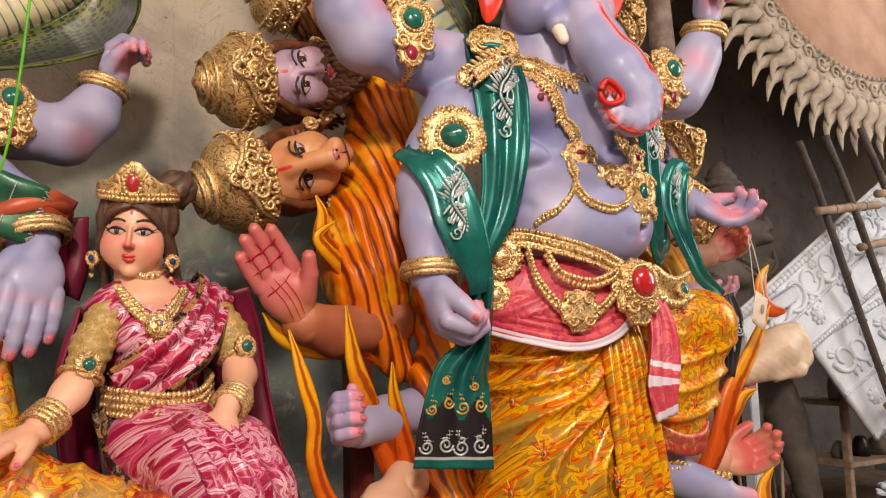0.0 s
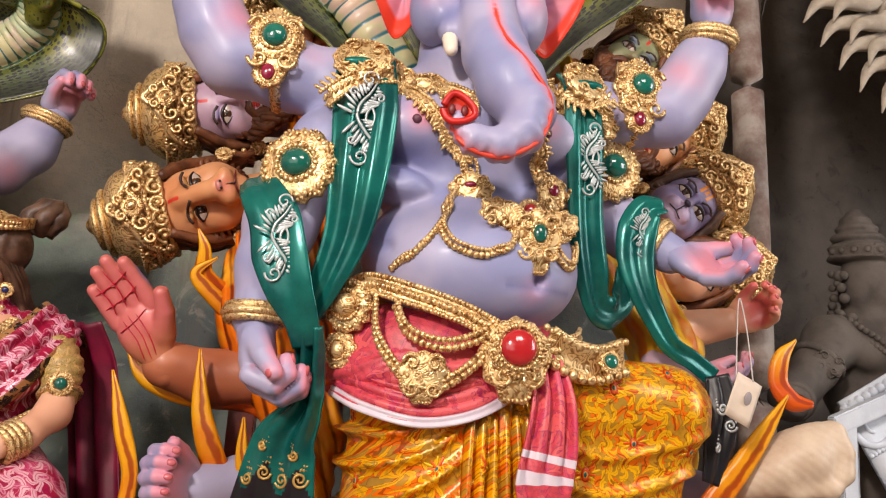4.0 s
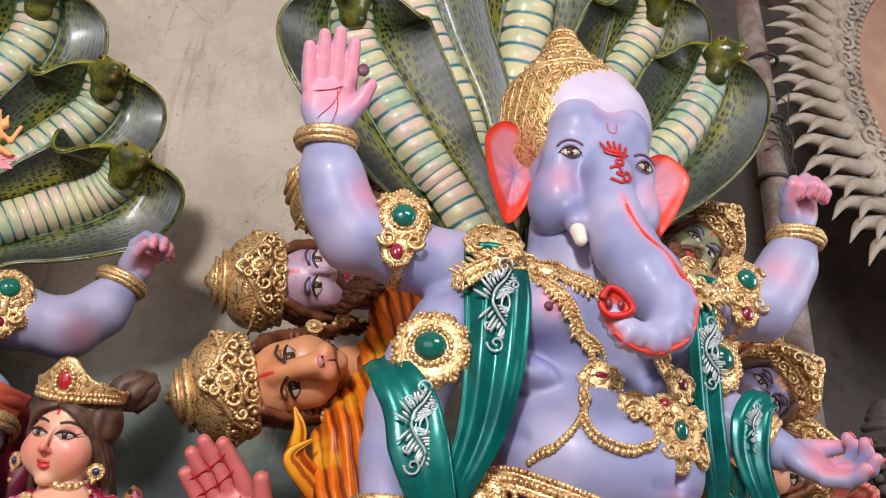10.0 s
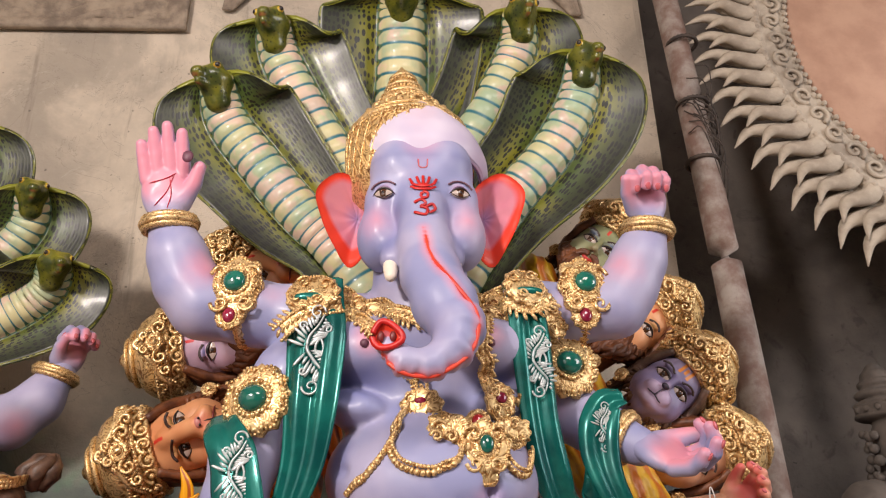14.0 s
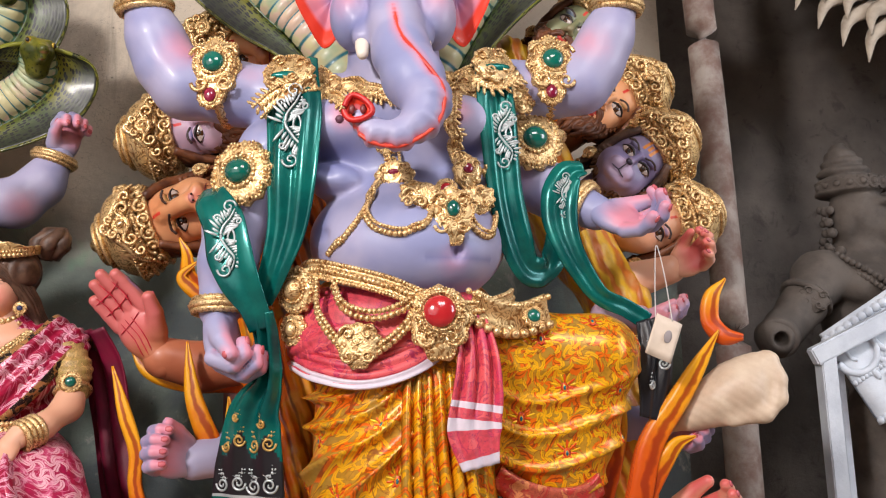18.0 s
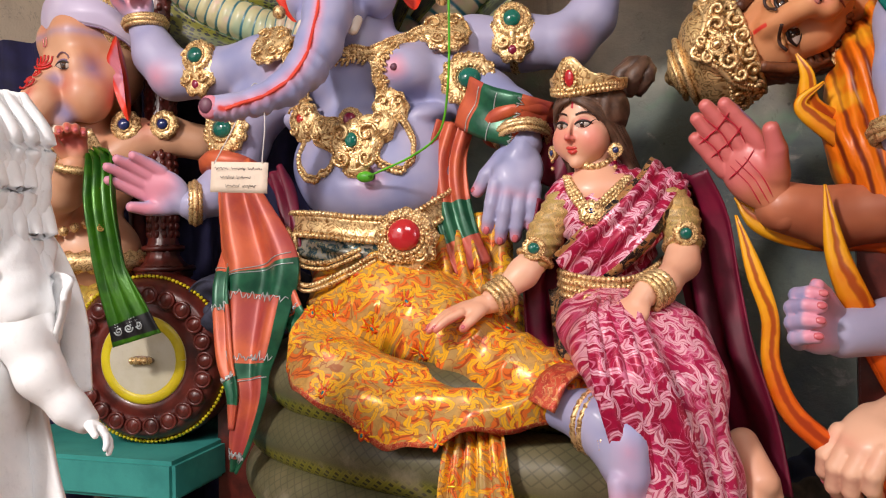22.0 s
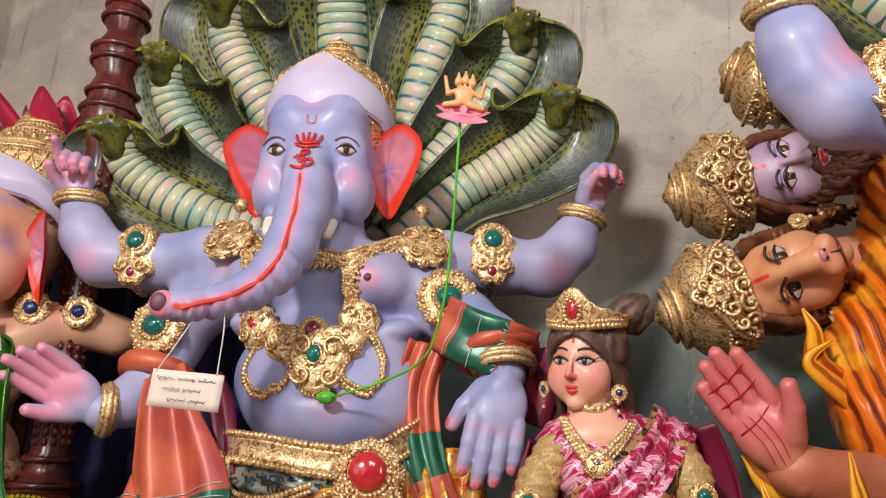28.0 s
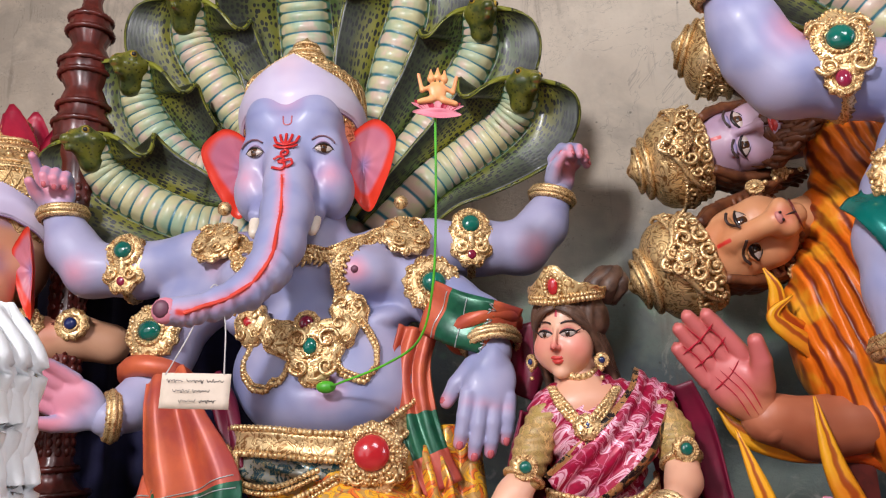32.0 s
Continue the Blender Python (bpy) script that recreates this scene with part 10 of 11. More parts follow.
# ---- grey unfinished clay statues at the wall ----
def clay_man():
    """A crowned, bare-chested clay figure with a muzzled face in profile and one arm ending in an open stump."""
    g = Figure()
    k = Clay()
    k.ell((2.56, 1.6, 2.36), (0.16, 0.16, 0.2), k=0.03)
    k.ell((2.7, 1.5, 2.27), (0.1, 0.1, 0.1), k=0.06).ell((2.74, 1.46, 2.22), (0.07, 0.08, 0.045), k=0.03)
    k.ell((2.66, 1.5, 2.43), (0.09, 0.1, 0.035), k=0.03)
    k.cap((2.76, 1.45, 2.37), (2.79, 1.43, 2.3), 0.022, 0.03, 0.03)
    k.cap((2.69, 1.38, 2.255), (2.83, 1.44, 2.255), 0.008, 0.008, 0.025, True)
    k.cap((2.56, 1.62, 2.2), (2.56, 1.64, 2.05), 0.12, 0.15, 0.05)
    k.chain([(2.56, 1.64, 1.95, 0.26), (2.6, 1.62, 1.72, 0.25), (2.64, 1.62, 1.5, 0.2), (2.66, 1.62, 1.26, 0.22)], 0.08)
    for x in (2.46, 2.72):
        k.ell((x, 1.42, 1.95), (0.15, 0.09, 0.12), k=0.04)
    for z in (1.78, 1.66, 1.54):
        k.cap((2.5, 1.37, z), (2.76, 1.37, z), 0.008, 0.008, 0.03, True)
    k.ell((2.26, 1.52, 2.0), (0.17, 0.15, 0.16), k=0.05)
    k.chain([(2.24, 1.5, 1.98, 0.14), (2.08, 1.44, 1.82, 0.12), (1.96, 1.38, 1.72, 0.105), (1.85, 1.3, 1.65, 0.11)], 0.04)
    k.chain([(2.86, 1.54, 1.98, 0.14), (3.0, 1.46, 1.76, 0.11), (2.96, 1.36, 1.56, 0.09)], 0.04)
    k.cap((1.84, 1.22, 1.64), (1.86, 1.27, 1.65), 0.04, 0.03, 0.02, True)
    k.chain([(2.54, 1.58, 1.2, 0.17), (2.5, 1.56, 0.75, 0.12), (2.5, 1.56, 0.12, 0.08)], 0.04)
    k.chain([(2.74, 1.54, 1.2, 0.17), (2.84, 1.46, 0.9, 0.14), (2.9, 1.42, 0.6, 0.11), (2.98, 1.4, 0.2, 0.085)], 0.04)
    k.cap((2.98, 1.4, 0.17), (3.2, 1.22, 0.17), 0.07, 0.05, 0.03)
    k.cap((2.5, 1.56, 0.08), (2.56, 1.36, 0.05), 0.07, 0.05, 0.03)
    k.ell((2.45, 1.55, 2.32), (0.05, 0.07, 0.1), k=0.03)
    # ringed crown
    for z, r in ((2.52, 0.19), (2.58, 0.18), (2.64, 0.15), (2.7, 0.12), (2.75, 0.09), (2.79, 0.05)):
        k.ell((2.54 - 0.14 * (z - 2.52), 1.62, z), (r, r, 0.04), k=0.02)
    g.clay(k, CLAY, 0.014, None, lambda v, n: 0.004 * np.sin(v[:, 0] * 40) * np.sin(v[:, 2] * 33 + 2))
    # curls of hair, crown rosettes, armlet and necklace
    for i in range(26):
        a, b = rndc.uniform(0.9, 3.6), rndc.uniform(2.12, 2.42)
        g.ball((2.53 - 0.17 * math.sin(a), 1.6 - 0.17 * math.cos(a) * 0.9, b), rndc.uniform(0.02, 0.034), CLAY, None, 8, 6)
    for i in range(11):
        a = -1.6 + 3.6 * i / 10
        d = arr(math.sin(a), -math.cos(a), 0)
        g.rosette(arr(2.55, 1.62, 2.55) + d * 0.185, d, 0.042, CLAY, CLAY)
    for r, dz in ((0.02, 0.0), (0.016, -0.05)):
        g.beads([(2.32, 1.44, 2.12 + dz), (2.42, 1.34, 2.02 + dz), (2.56, 1.31, 1.93 + dz), (2.7, 1.33, 2.0 + dz), (2.8, 1.42, 2.12 + dz)], r, CLAY, 1.5)
    g.plaque((2.57, 1.3, 1.86), (0, -1, 0.1), (0, 0, 1), 0.13, 0.14, CLAY)
    g.plaque((2.1, 1.33, 1.86), (-0.4, -1, 0.2), (0.5, 0, 1), 0.17, 0.15, CLAY)
    g.ring((2.12, 1.45, 1.87), (0.7, 0.2, 0.7), 0.13, 0.02, CLAY)
    g.ring((1.85, 1.27, 1.65), (-0.4, -0.9, -0.2), 0.085, 0.028, CLAY, rope=False)
    return g


rndc = random.Random(21)
tagged(clay_man().build("unfinished_clay_statue", ROW), "unpainted grey clay statue standing against the wall", "statue")


# ---- the flesh-toned idol with its veena, on its own table ----
def veena_idol():
    g = Figure()
    c = Clay()
    c.ell((-1.68, 0.42, 1.5), (0.3, 0.24, 0.24), k=0.05)
    c.ell((-1.66, 0.42, 1.86), (0.27, 0.19, 0.2), k=0.08)
    c.cap((-1.66, 0.42, 1.98), (-1.66, 0.4, 2.2), 0.16, 0.15, 0.05)
    c.chain([(-1.48, 0.44, 1.98, 0.12), (-1.36, 0.46, 2.06, 0.1), (-1.24, 0.5, 2.08, 0.095), (-1.1, 0.56, 2.05, 0.09)], 0.04)
    c.chain([(-1.84, 0.34, 1.95, 0.12), (-1.7, 0.2, 1.74, 0.1), (-1.5, 0.06, 1.78, 0.085), (-1.37, -0.03, 1.88, 0.065)], 0.04)
    g.clay(c, FLESH, 0.013, lambda v, n: mask(0.6 * near(v, (-1.6, 0.25, 1.9), 0.15) + 0.6 * near(v, (-1.3, 0.4, 2.1), 0.14), 0, 0))
    elephant_head(g, (-1.61, 0.23, 2.37), [(-1.66, 0.13, 2.21, 0.082), (-1.7, 0.05, 2.07, 0.072), (-1.76, -0.01, 1.96, 0.062), (-1.83, -0.07, 1.88, 0.052), (-1.89, -0.11, 1.9, 0.044)], FLESH, turn=-32, ear_drop=-0.06)
    hand(g, (-1.36, -0.04, 1.89), (0.0, -0.1, 1), (0.6, -0.8, 0), 0.26, -1, 0.55, FLESH, thumb=0.7)
    g.ring((-1.37, -0.04, 1.88), (0.3, -0.2, 1), 0.075, 0.018, GOLDFINE)
    for p, r in (((-1.38, 0.36, 2.12), 0.075), ((-1.2, 0.4, 2.12), 0.07)):
        g.rosette(p, (0.1, -1, 0.1), r, GEMB, gemr=0.4)
    neck = [(-1.86, 0.2, 2.1), (-1.74, 0.17, 2.0), (-1.6, 0.18, 1.96), (-1.46, 0.26, 2.04)]
    g.ribbon(neck, 0.12, GOLD, (0, -0.3, 1), 30, 6, 0.02, 0.006)
    g.beads([(x, y - 0.02, z - 0.06) for x, y, z in neck], 0.018, GOLD)
    g.ring((-1.68, 0.42, 1.46), (0, 0, 1), 0.3, 0.05, GOLD, squash=0.85)
    g.beads([(-1.9, 0.2, 1.62), (-1.75, 0.14, 1.56), (-1.6, 0.16, 1.6), (-1.46, 0.24, 1.66)], 0.025, GOLD)
    k = Clay()
    k.ell((-1.68, 0.5, 1.2), (0.36, 0.3, 0.26), k=0.05).cap((-1.85, 0.42, 0.95), (-1.5, 0.44, 0.95), 0.2, 0.2, 0.1)
    g.clay(k, YELLOWSILK, 0.015, None, lambda v, n: 0.02 * np.abs(np.sin(v[:, 0] * 40 + 2 * np.sin(v[:, 2] * 6))))
    # green stole with a dark border, hanging over the veena
    g.ribbon([(-1.3, 0.0, 1.95), (-1.22, -0.06, 1.88), (-1.19, -0.1, 1.74), (-1.16, -0.12, 1.6), (-1.12, -0.13, 1.42), (-1.05, -0.13, 1.24), (-1.02, -0.12, 1.14)], 0.19, GREENSILK, (1, -0.1, 0.15), 60, 24, 0.008, 0.025, 3, lambda u, w: BLACKPAT if 0.84 < w < 0.96 else GREENSILK, (0.3, 0.7, 0.75, 0.75, 0.8, 1.1, 1.3))
    curls_on(g, [(0.2, 0.9, 0.018, SILVER, 1), (0.45, 0.9, 0.018, SILVER, -1), (0.7, 0.9, 0.018, SILVER, 1), (0.5, 0.3, 0.014, GOLDPAINT, 1), (0.4, 0.5, 0.014, GOLDPAINT, -1)], 0.003)
    return g


YELLOWSILK = brocade("silk_yellow", srgb(190, 160, 70), srgb(214, 180, 80), srgb(170, 80, 50), srgb(140, 60, 40), 12.0)
tagged(veena_idol().build("elephant_headed_statue", SEAT), "flesh-toned elephant-headed plaster idol with a green stole and veena", "statue")

# veena: round carved body, cream soundboard, turned neck
veena = new("veena")
veena.matrix_world = SEAT @ pose(-1.16, 0.2, 1.02, 0, 0, 6)


def fig_part(g, name, parent, label="", m=None):
    ob = g.build(name)
    ob.parent = parent
    if m is not None:
        ob.matrix_local = m
    if label:
        ob["label"] = label
    return ob


FACE = pose(0, 0, 0, 90, 0, 0)
g = Figure()
g.lathe((0, 0, 0), [(0.2, 0.075), (0.225, 0.09), (0.245, 0.075), (0.265, 0.08), (0.325, 0.095), (0.345, 0.075), (0.36, 0.05), (0.385, 0.0), (0.39, -0.08), (0.36, -0.22), (0.2, -0.3), (0.0, -0.31)], WOODRED, 64)
for i in range(22):
    a = 2 * math.pi * i / 22
    d, s = arr(math.cos(a), math.sin(a), 0), arr(-math.sin(a), math.cos(a), 0)
    g.ball(d * 0.295 + arr(0, 0, 0.09), (0.034, 0.042, 0.022), WOODRED, np.stack([s, d, arr(0, 0, 1)], 1), 10, 6)
    g.ring(d * 0.295 + arr(0, 0, 0.1), (0, 0, 1), 0.034, 0.007, WOODRED, rope=False, seg=14)
fig_part(g, "body", veena, "dark red carved and beaded wooden body", FACE)
g = Figure()
g.beads([(0.375 * math.cos(a), 0.375 * math.sin(a), 0.035) for a in np.linspace(0, 6.28, 24, endpoint=False)], 0.0095, YELLOW, 2.0, closed=True)
fig_part(g, "bead_trim", veena, "yellow bead trim", FACE)["kind"] = "stuff"
g = Figure()
g.lathe((0, 0, 0), [(0.0, 0.085), (0.12, 0.085), (0.15, 0.083), (0.2, 0.078), (0.2, 0.07)], SOUNDBOARD := painted("soundboard", srgb(206, 200, 180), srgb(196, 188, 160), 0.4), 48)
fig_part(g, "soundboard", veena, "cream soundboard", FACE)
g = Figure()
g.tube([(*(0.175 * arr(math.cos(a), math.sin(a), 0) + arr(0, 0, 0.074)), 0.026) for a in np.linspace(0, 6.2832, 25)], YELLOW, 96, 10, flat=0.55, ends=False)
fig_part(g, "soundboard_rim", veena, "yellow painted rim", FACE)
g = Figure()
for i in range(5):
    g.ball((-0.04 + 0.02 * i, 0, 0.105), (0.014, 0.018, 0.016), GOLDFINE, None, 8, 6)
g.ball((0, 0, 0.09), (0.06, 0.022, 0.014), WOODPALE, None, 12, 6)
fig_part(g, "bridge", veena, "small gilt bridge", FACE)
g = Figure()
prof = [(0.1, 0.3), (0.16, 0.36), (0.17, 0.4), (0.12, 0.43), (0.09, 0.47), (0.105, 0.5), (0.085, 0.53), (0.075, 0.75), (0.1, 0.78), (0.105, 0.81), (0.085, 0.84), (0.08, 1.06), (0.1, 1.1), (0.09, 1.14), (0.08, 1.4), (0.1, 1.43), (0.09, 1.48), (0.08, 1.78), (0.09, 1.86), (0.14, 1.96), (0.15, 2.06), (0.12, 2.11), (0.135, 2.14), (0.12, 2.18), (0.1, 2.23), (0.14, 2.3), (0.145, 2.36), (0.1, 2.43), (0.085, 2.46), (0.12, 2.53), (0.11, 2.6), (0.06, 2.66), (0.05, 2.7), (0.065, 2.75), (0.045, 2.82), (0.004, 2.84)]
g.lathe((-0.08, 0.3, 0), [(r * 0.8, z) for r, z in prof], WOODRED, 40, 14, 0.08)
for z0, z1 in ((0.55, 0.74), (0.86, 1.05), (1.16, 1.39), (1.5, 1.76)):
    for i in range(12):
        a = 2 * math.pi * i / 12
        for k in range(5):
            z = z0 + (z1 - z0) * (k + 0.5) / 5
            g.ball((-0.08 + 0.066 * math.cos(a + k * 0.5), 0.3 + 0.066 * math.sin(a + k * 0.5), z), (0.016, 0.016, 0.022), WOODRED, None, 6, 4)
for z, r in ((0.4, 0.14), (0.5, 0.088), (0.8, 0.088), (1.1, 0.084), (1.43, 0.084), (1.96, 0.115), (2.05, 0.124), (2.14, 0.112), (2.3, 0.115), (2.36, 0.12), (2.53, 0.1), (2.6, 0.092)):
    g.ring((-0.08, 0.3, z), (0, 0, 1), r, 0.014, WOODRED)
fig_part(g, "neck", veena, "turned and carved dark red neck")
tagged(veena, "carved dark red veena with a cream and yellow soundboard", "veena")

work_table(SEAT @ pose(-1.95, -0.02, 0, 0, 0, -4), 1.07, 0.85, 0.63, "teal painted work table under the veena idol")


# pink lotus behind the veena idol
def lotus():
    g = Figure()
    for ring_, n, r, h, lean in ((0, 9, 0.24, 0.3, 0.3), (1, 8, 0.16, 0.34, 0.14)):
        for i in range(n):
            a = 2 * math.pi * (i + 0.5 * ring_) / n
            d, s = arr(math.cos(a), math.sin(a), 0), arr(-math.sin(a), math.cos(a), 0)
            c = d * r * 0.6
            g.blade([c - s * 0.03, c + d * lean * 0.3 - s * 0.085 + arr(0, 0, h * 0.45), c + d * lean * 0.75 + arr(0, 0, h), c + d * lean * 0.3 + s * 0.085 + arr(0, 0, h * 0.45), c + s * 0.03], PETAL, 0.025, 0.03, 6, 24, -d)
    g.ball((0, 0, 0.1), (0.16, 0.16, 0.14), PETAL, None, 16, 8)
    return g


tagged(lotus().build("lotus_flower_sculpture", SEAT @ pose(-1.6, 0.72, 2.84)), "large crimson painted lotus flower behind the veena idol", "sculpture")
stem = Figure()
stem.tube([(-1.6, 0.75, 0.0, 0.05), (-1.6, 0.78, 1.4, 0.045), (-1.6, 0.72, 2.84, 0.05)], WOODRED, 20, 10)
tagged(stem.build("lotus_stand", SEAT), "dark wooden stand under the lotus flower", "stand")


def bolster():
    g = Figure()
    g.tube([(-0.84, 0.16, 1.24, 0.03), (-0.835, 0.17, 1.24, 0.13), (-0.81, 0.24, 1.25, 0.155), (-0.66, 0.5, 1.27, 0.16), (-0.58, 0.62, 1.27, 0.12)], BOLSTER, 40, 28, ridge=0.03, turns=2)
    g.ball((-0.845, 0.15, 1.24), (0.025, 0.02, 0.025), BOLSTER)
    return g


BOLSTER = painted("bolster_navy", srgb(62, 64, 84), srgb(44, 46, 64), 0.8, scale=30, grain=90, bump=0.5)
tagged(bolster().build("bolster_cushion", SEAT), "dark blue quilted bolster beside the seated idol", "cushion")
block = part("stool", solid(-0.9, 0.3, 0.0, -0.6, 0.8, 1.1, 0.02), WOODRED)
block.matrix_world = SEAT
tagged(block, "dark wooden stool that carries the bolster", "stool")

# navy curtain
P = np.array([[(-2.9 + 2.6 * u, 1.02 + 0.05 * math.sin(u * 46) + 0.02 * math.sin(u * 113 + 3 * w), 0.02 + 2.76 * w) for w in np.linspace(0, 1, 12)] for u in np.linspace(0, 1, 110)])
g = Figure()
g.slab(P, 0.01, CURTAIN)
tagged(g.build("curtain", SEAT), "dark navy cloth curtain hung at the wall", "curtain")


# ---- unpainted white plaster statue near the camera ----
def white_statue():
    g = Figure()
    k = Clay()
    k.ell((-0.44, -1.62, 1.74), (0.1, 0.12, 0.14), k=0.03)
    k.chain([(-0.44, -1.62, 1.5, 0.13), (-0.46, -1.62, 1.25, 0.14), (-0.47, -1.62, 1.0, 0.15), (-0.47, -1.62, 0.6, 0.16), (-0.47, -1.62, 0.06, 0.19)], 0.06)
    k.chain([(-0.34, -1.6, 1.5, 0.075), (-0.3, -1.6, 1.4, 0.068)], 0.03)
    g.clay(k, PLASTER, 0.009, None, lambda v, n: 0.006 * np.sin(v[:, 0] * 60 + 3 * np.sin(v[:, 2] * 7)) * (v[:, 2] < 1.2) + 0.002 * np.sin(v[:, 2] * 90) * np.sin(v[:, 0] * 80))
    # long wavy hair down to the shoulder
    for i in range(16):
        a, w = i / 15, 0.012 * math.sin(i * 2.2)
        g.tube([(-0.4 + 0.06 * a, -1.7 + 0.16 * a, 1.84, 0.016), (-0.34 + 0.05 * a + w, -1.7 + 0.16 * a, 1.74, 0.02), (-0.335 + 0.05 * a - w, -1.69 + 0.15 * a, 1.64, 0.02), (-0.33 + 0.05 * a + w, -1.69 + 0.14 * a, 1.55, 0.019), (-0.32 + 0.05 * a - w, -1.68 + 0.13 * a, 1.46, 0.016), (-0.34 + 0.05 * a, -1.68 + 0.13 * a, 1.4, 0.005)], PLASTER, 34, 8, ridge=0.06, turns=1)
    k = Clay()
    k.chain([(-0.3, -1.6, 1.42, 0.062), (-0.285, -1.6, 1.34, 0.055), (-0.25, -1.6, 1.26, 0.046), (-0.2, -1.58, 1.19, 0.034), (-0.175, -1.57, 1.165, 0.028)], 0.02)
    g.clay(k, PLASTER, 0.006)
    hand(g, (-0.175, -1.57, 1.165), (0.75, 0.1, -0.45), (-0.3, -0.5, -0.7), 0.105, -1, 0.25, PLASTER, thumb=0.4, nails=False, res=0.0034)
    # short sleeve edge, mantle across the body, long hanging sheet
    g.ribbon([(-0.36, -1.56, 1.48), (-0.3, -1.54, 1.42), (-0.235, -1.55, 1.4), (-0.205, -1.6, 1.37)], 0.12, PLASTER, (0.2, 0.1, 1), 40, 14, 0.012, 0.006, 1.2, None, (0.8, 1.0, 1.0, 0.9))
    g.ribbon([(-0.46, -1.5, 1.56), (-0.38, -1.5, 1.46), (-0.32, -1.51, 1.34), (-0.3, -1.52, 1.2)], 0.2, PLASTER, (0.8, 0.1, 0.35), 40, 22, 0.012, 0.02, 2.0)
    g.ribbon([(-0.34, -1.54, 1.26), (-0.33, -1.545, 1.15), (-0.325, -1.55, 1.0), (-0.315, -1.55, 0.88)], 0.2, PLASTER, [(1, 0.05, 0.0)] * 2 + [(1, 0.05, 0.15)] * 2, 50, 24, 0.012, 0.008, 0.9, None, (0.3, 0.5, 0.8, 1.05))
    g.ribbon([(-0.42, -1.5, 1.2), (-0.41, -1.5, 1.02), (-0.4, -1.5, 0.84), (-0.4, -1.5, 0.68)], 0.22, PLASTER, (0.95, 0.1, 0.1), 40, 20, 0.012, 0.022, 1.6, None, (0.6, 0.9, 1.1, 1.2))
    return g


tagged(white_statue().build("white_plaster_statue", SEAT), "unpainted white plaster statue with a draped cloth", "statue")


# ---- cards, threads, lotus charm ----
def card(m, w, h, lines, label):
    g = Figure()
    P = np.array([[(w * (u - 0.5), 0.004 * math.sin(u * 5 + v), h * (v - 0.5)) for v in np.linspace(0, 1, 6)] for u in np.linspace(0, 1, 10)])
    g.slab(P, 0.003, CARD)
    top = g.build("price_card", m)
    for i in range(lines):
        for j in range(3 - (i > 0)):
            b = Figure()
            x0 = (-0.42 + 0.29 * j + 0.1 * i) * w
            z0 = h * (0.28 - 0.28 * i)
            rows = [(x0 + 0.24 * w * k / 13, -0.0065, z0 + 0.035 * h * math.sin(k * 2.4 + i + j) * (1 + 0.8 * math.sin(k * 1.1 + j)), 0.0009) for k in range(14)]
            b.tube(rows, INK, 52, 4)
            fig_part(b, "ink_line", top)
    return tagged(top, label, "card")


card(SEAT @ pose(-0.345, -0.53, 1.755, 0, 3, 4), 0.205, 0.105, 3, "cream paper card with three lines of handwriting, hung on thread")
mk = card(ROW @ pose(0.765, -0.1, 1.63, 0, 24, 14), 0.105, 0.15, 0, "blank cream paper tag hung on thread by the knee")
b = Figure()
b.ball((0.01, -0.006, 0.01), (0.016, 0.003, 0.024), INKGREY := painted("ink_smudge", srgb(160, 150, 150), None, 0.8), None, 12, 6)
fig_part(b, "stamp", mk, "faded grey stamp mark")


def thread(rows, m, mat, r, name, label, cat):
    g = Figure()
    g.tube([(*p, r) for p in rows], mat, 8 * len(rows), 6)
    return tagged(g.build(name, m), label, cat)


thread([(-0.435, -0.535, 1.805), (-0.38, -0.5, 1.93), (-0.335, -0.42, 2.1), (-0.29, -0.44, 1.98), (-0.26, -0.53, 1.8)], SEAT, STRING, 0.0022, "thread", "white thread looped over the trunk", "thread")
thread([(0.74, -0.1, 1.7), (0.755, -0.08, 1.85), (0.775, -0.06, 1.97), (0.79, -0.08, 1.86), (0.8, -0.1, 1.69)], ROW, STRING, 0.0022, "thread", "white thread hung from the idol's fingers", "thread")
thread([(0.0, -0.15, 1.78), (0.2, -0.25, 1.84), (0.32, -0.34, 1.91), (0.37, -0.43, 2.06), (0.39, -0.5, 2.3), (0.4, -0.57, 2.62)], SEAT, WIREG, 0.0042, "charm_stem", "thin bright green wire stem of the lotus charm", "wire")
g = Figure()
g.ball((0, 0, 0), (0.035, 0.022, 0.022), WIREG, None, 12, 8)
tagged(g.build("stem_plug", SEAT @ pose(-0.02, -0.13, 1.78)), "green plug of the charm's stem stuck at the navel", "plug")


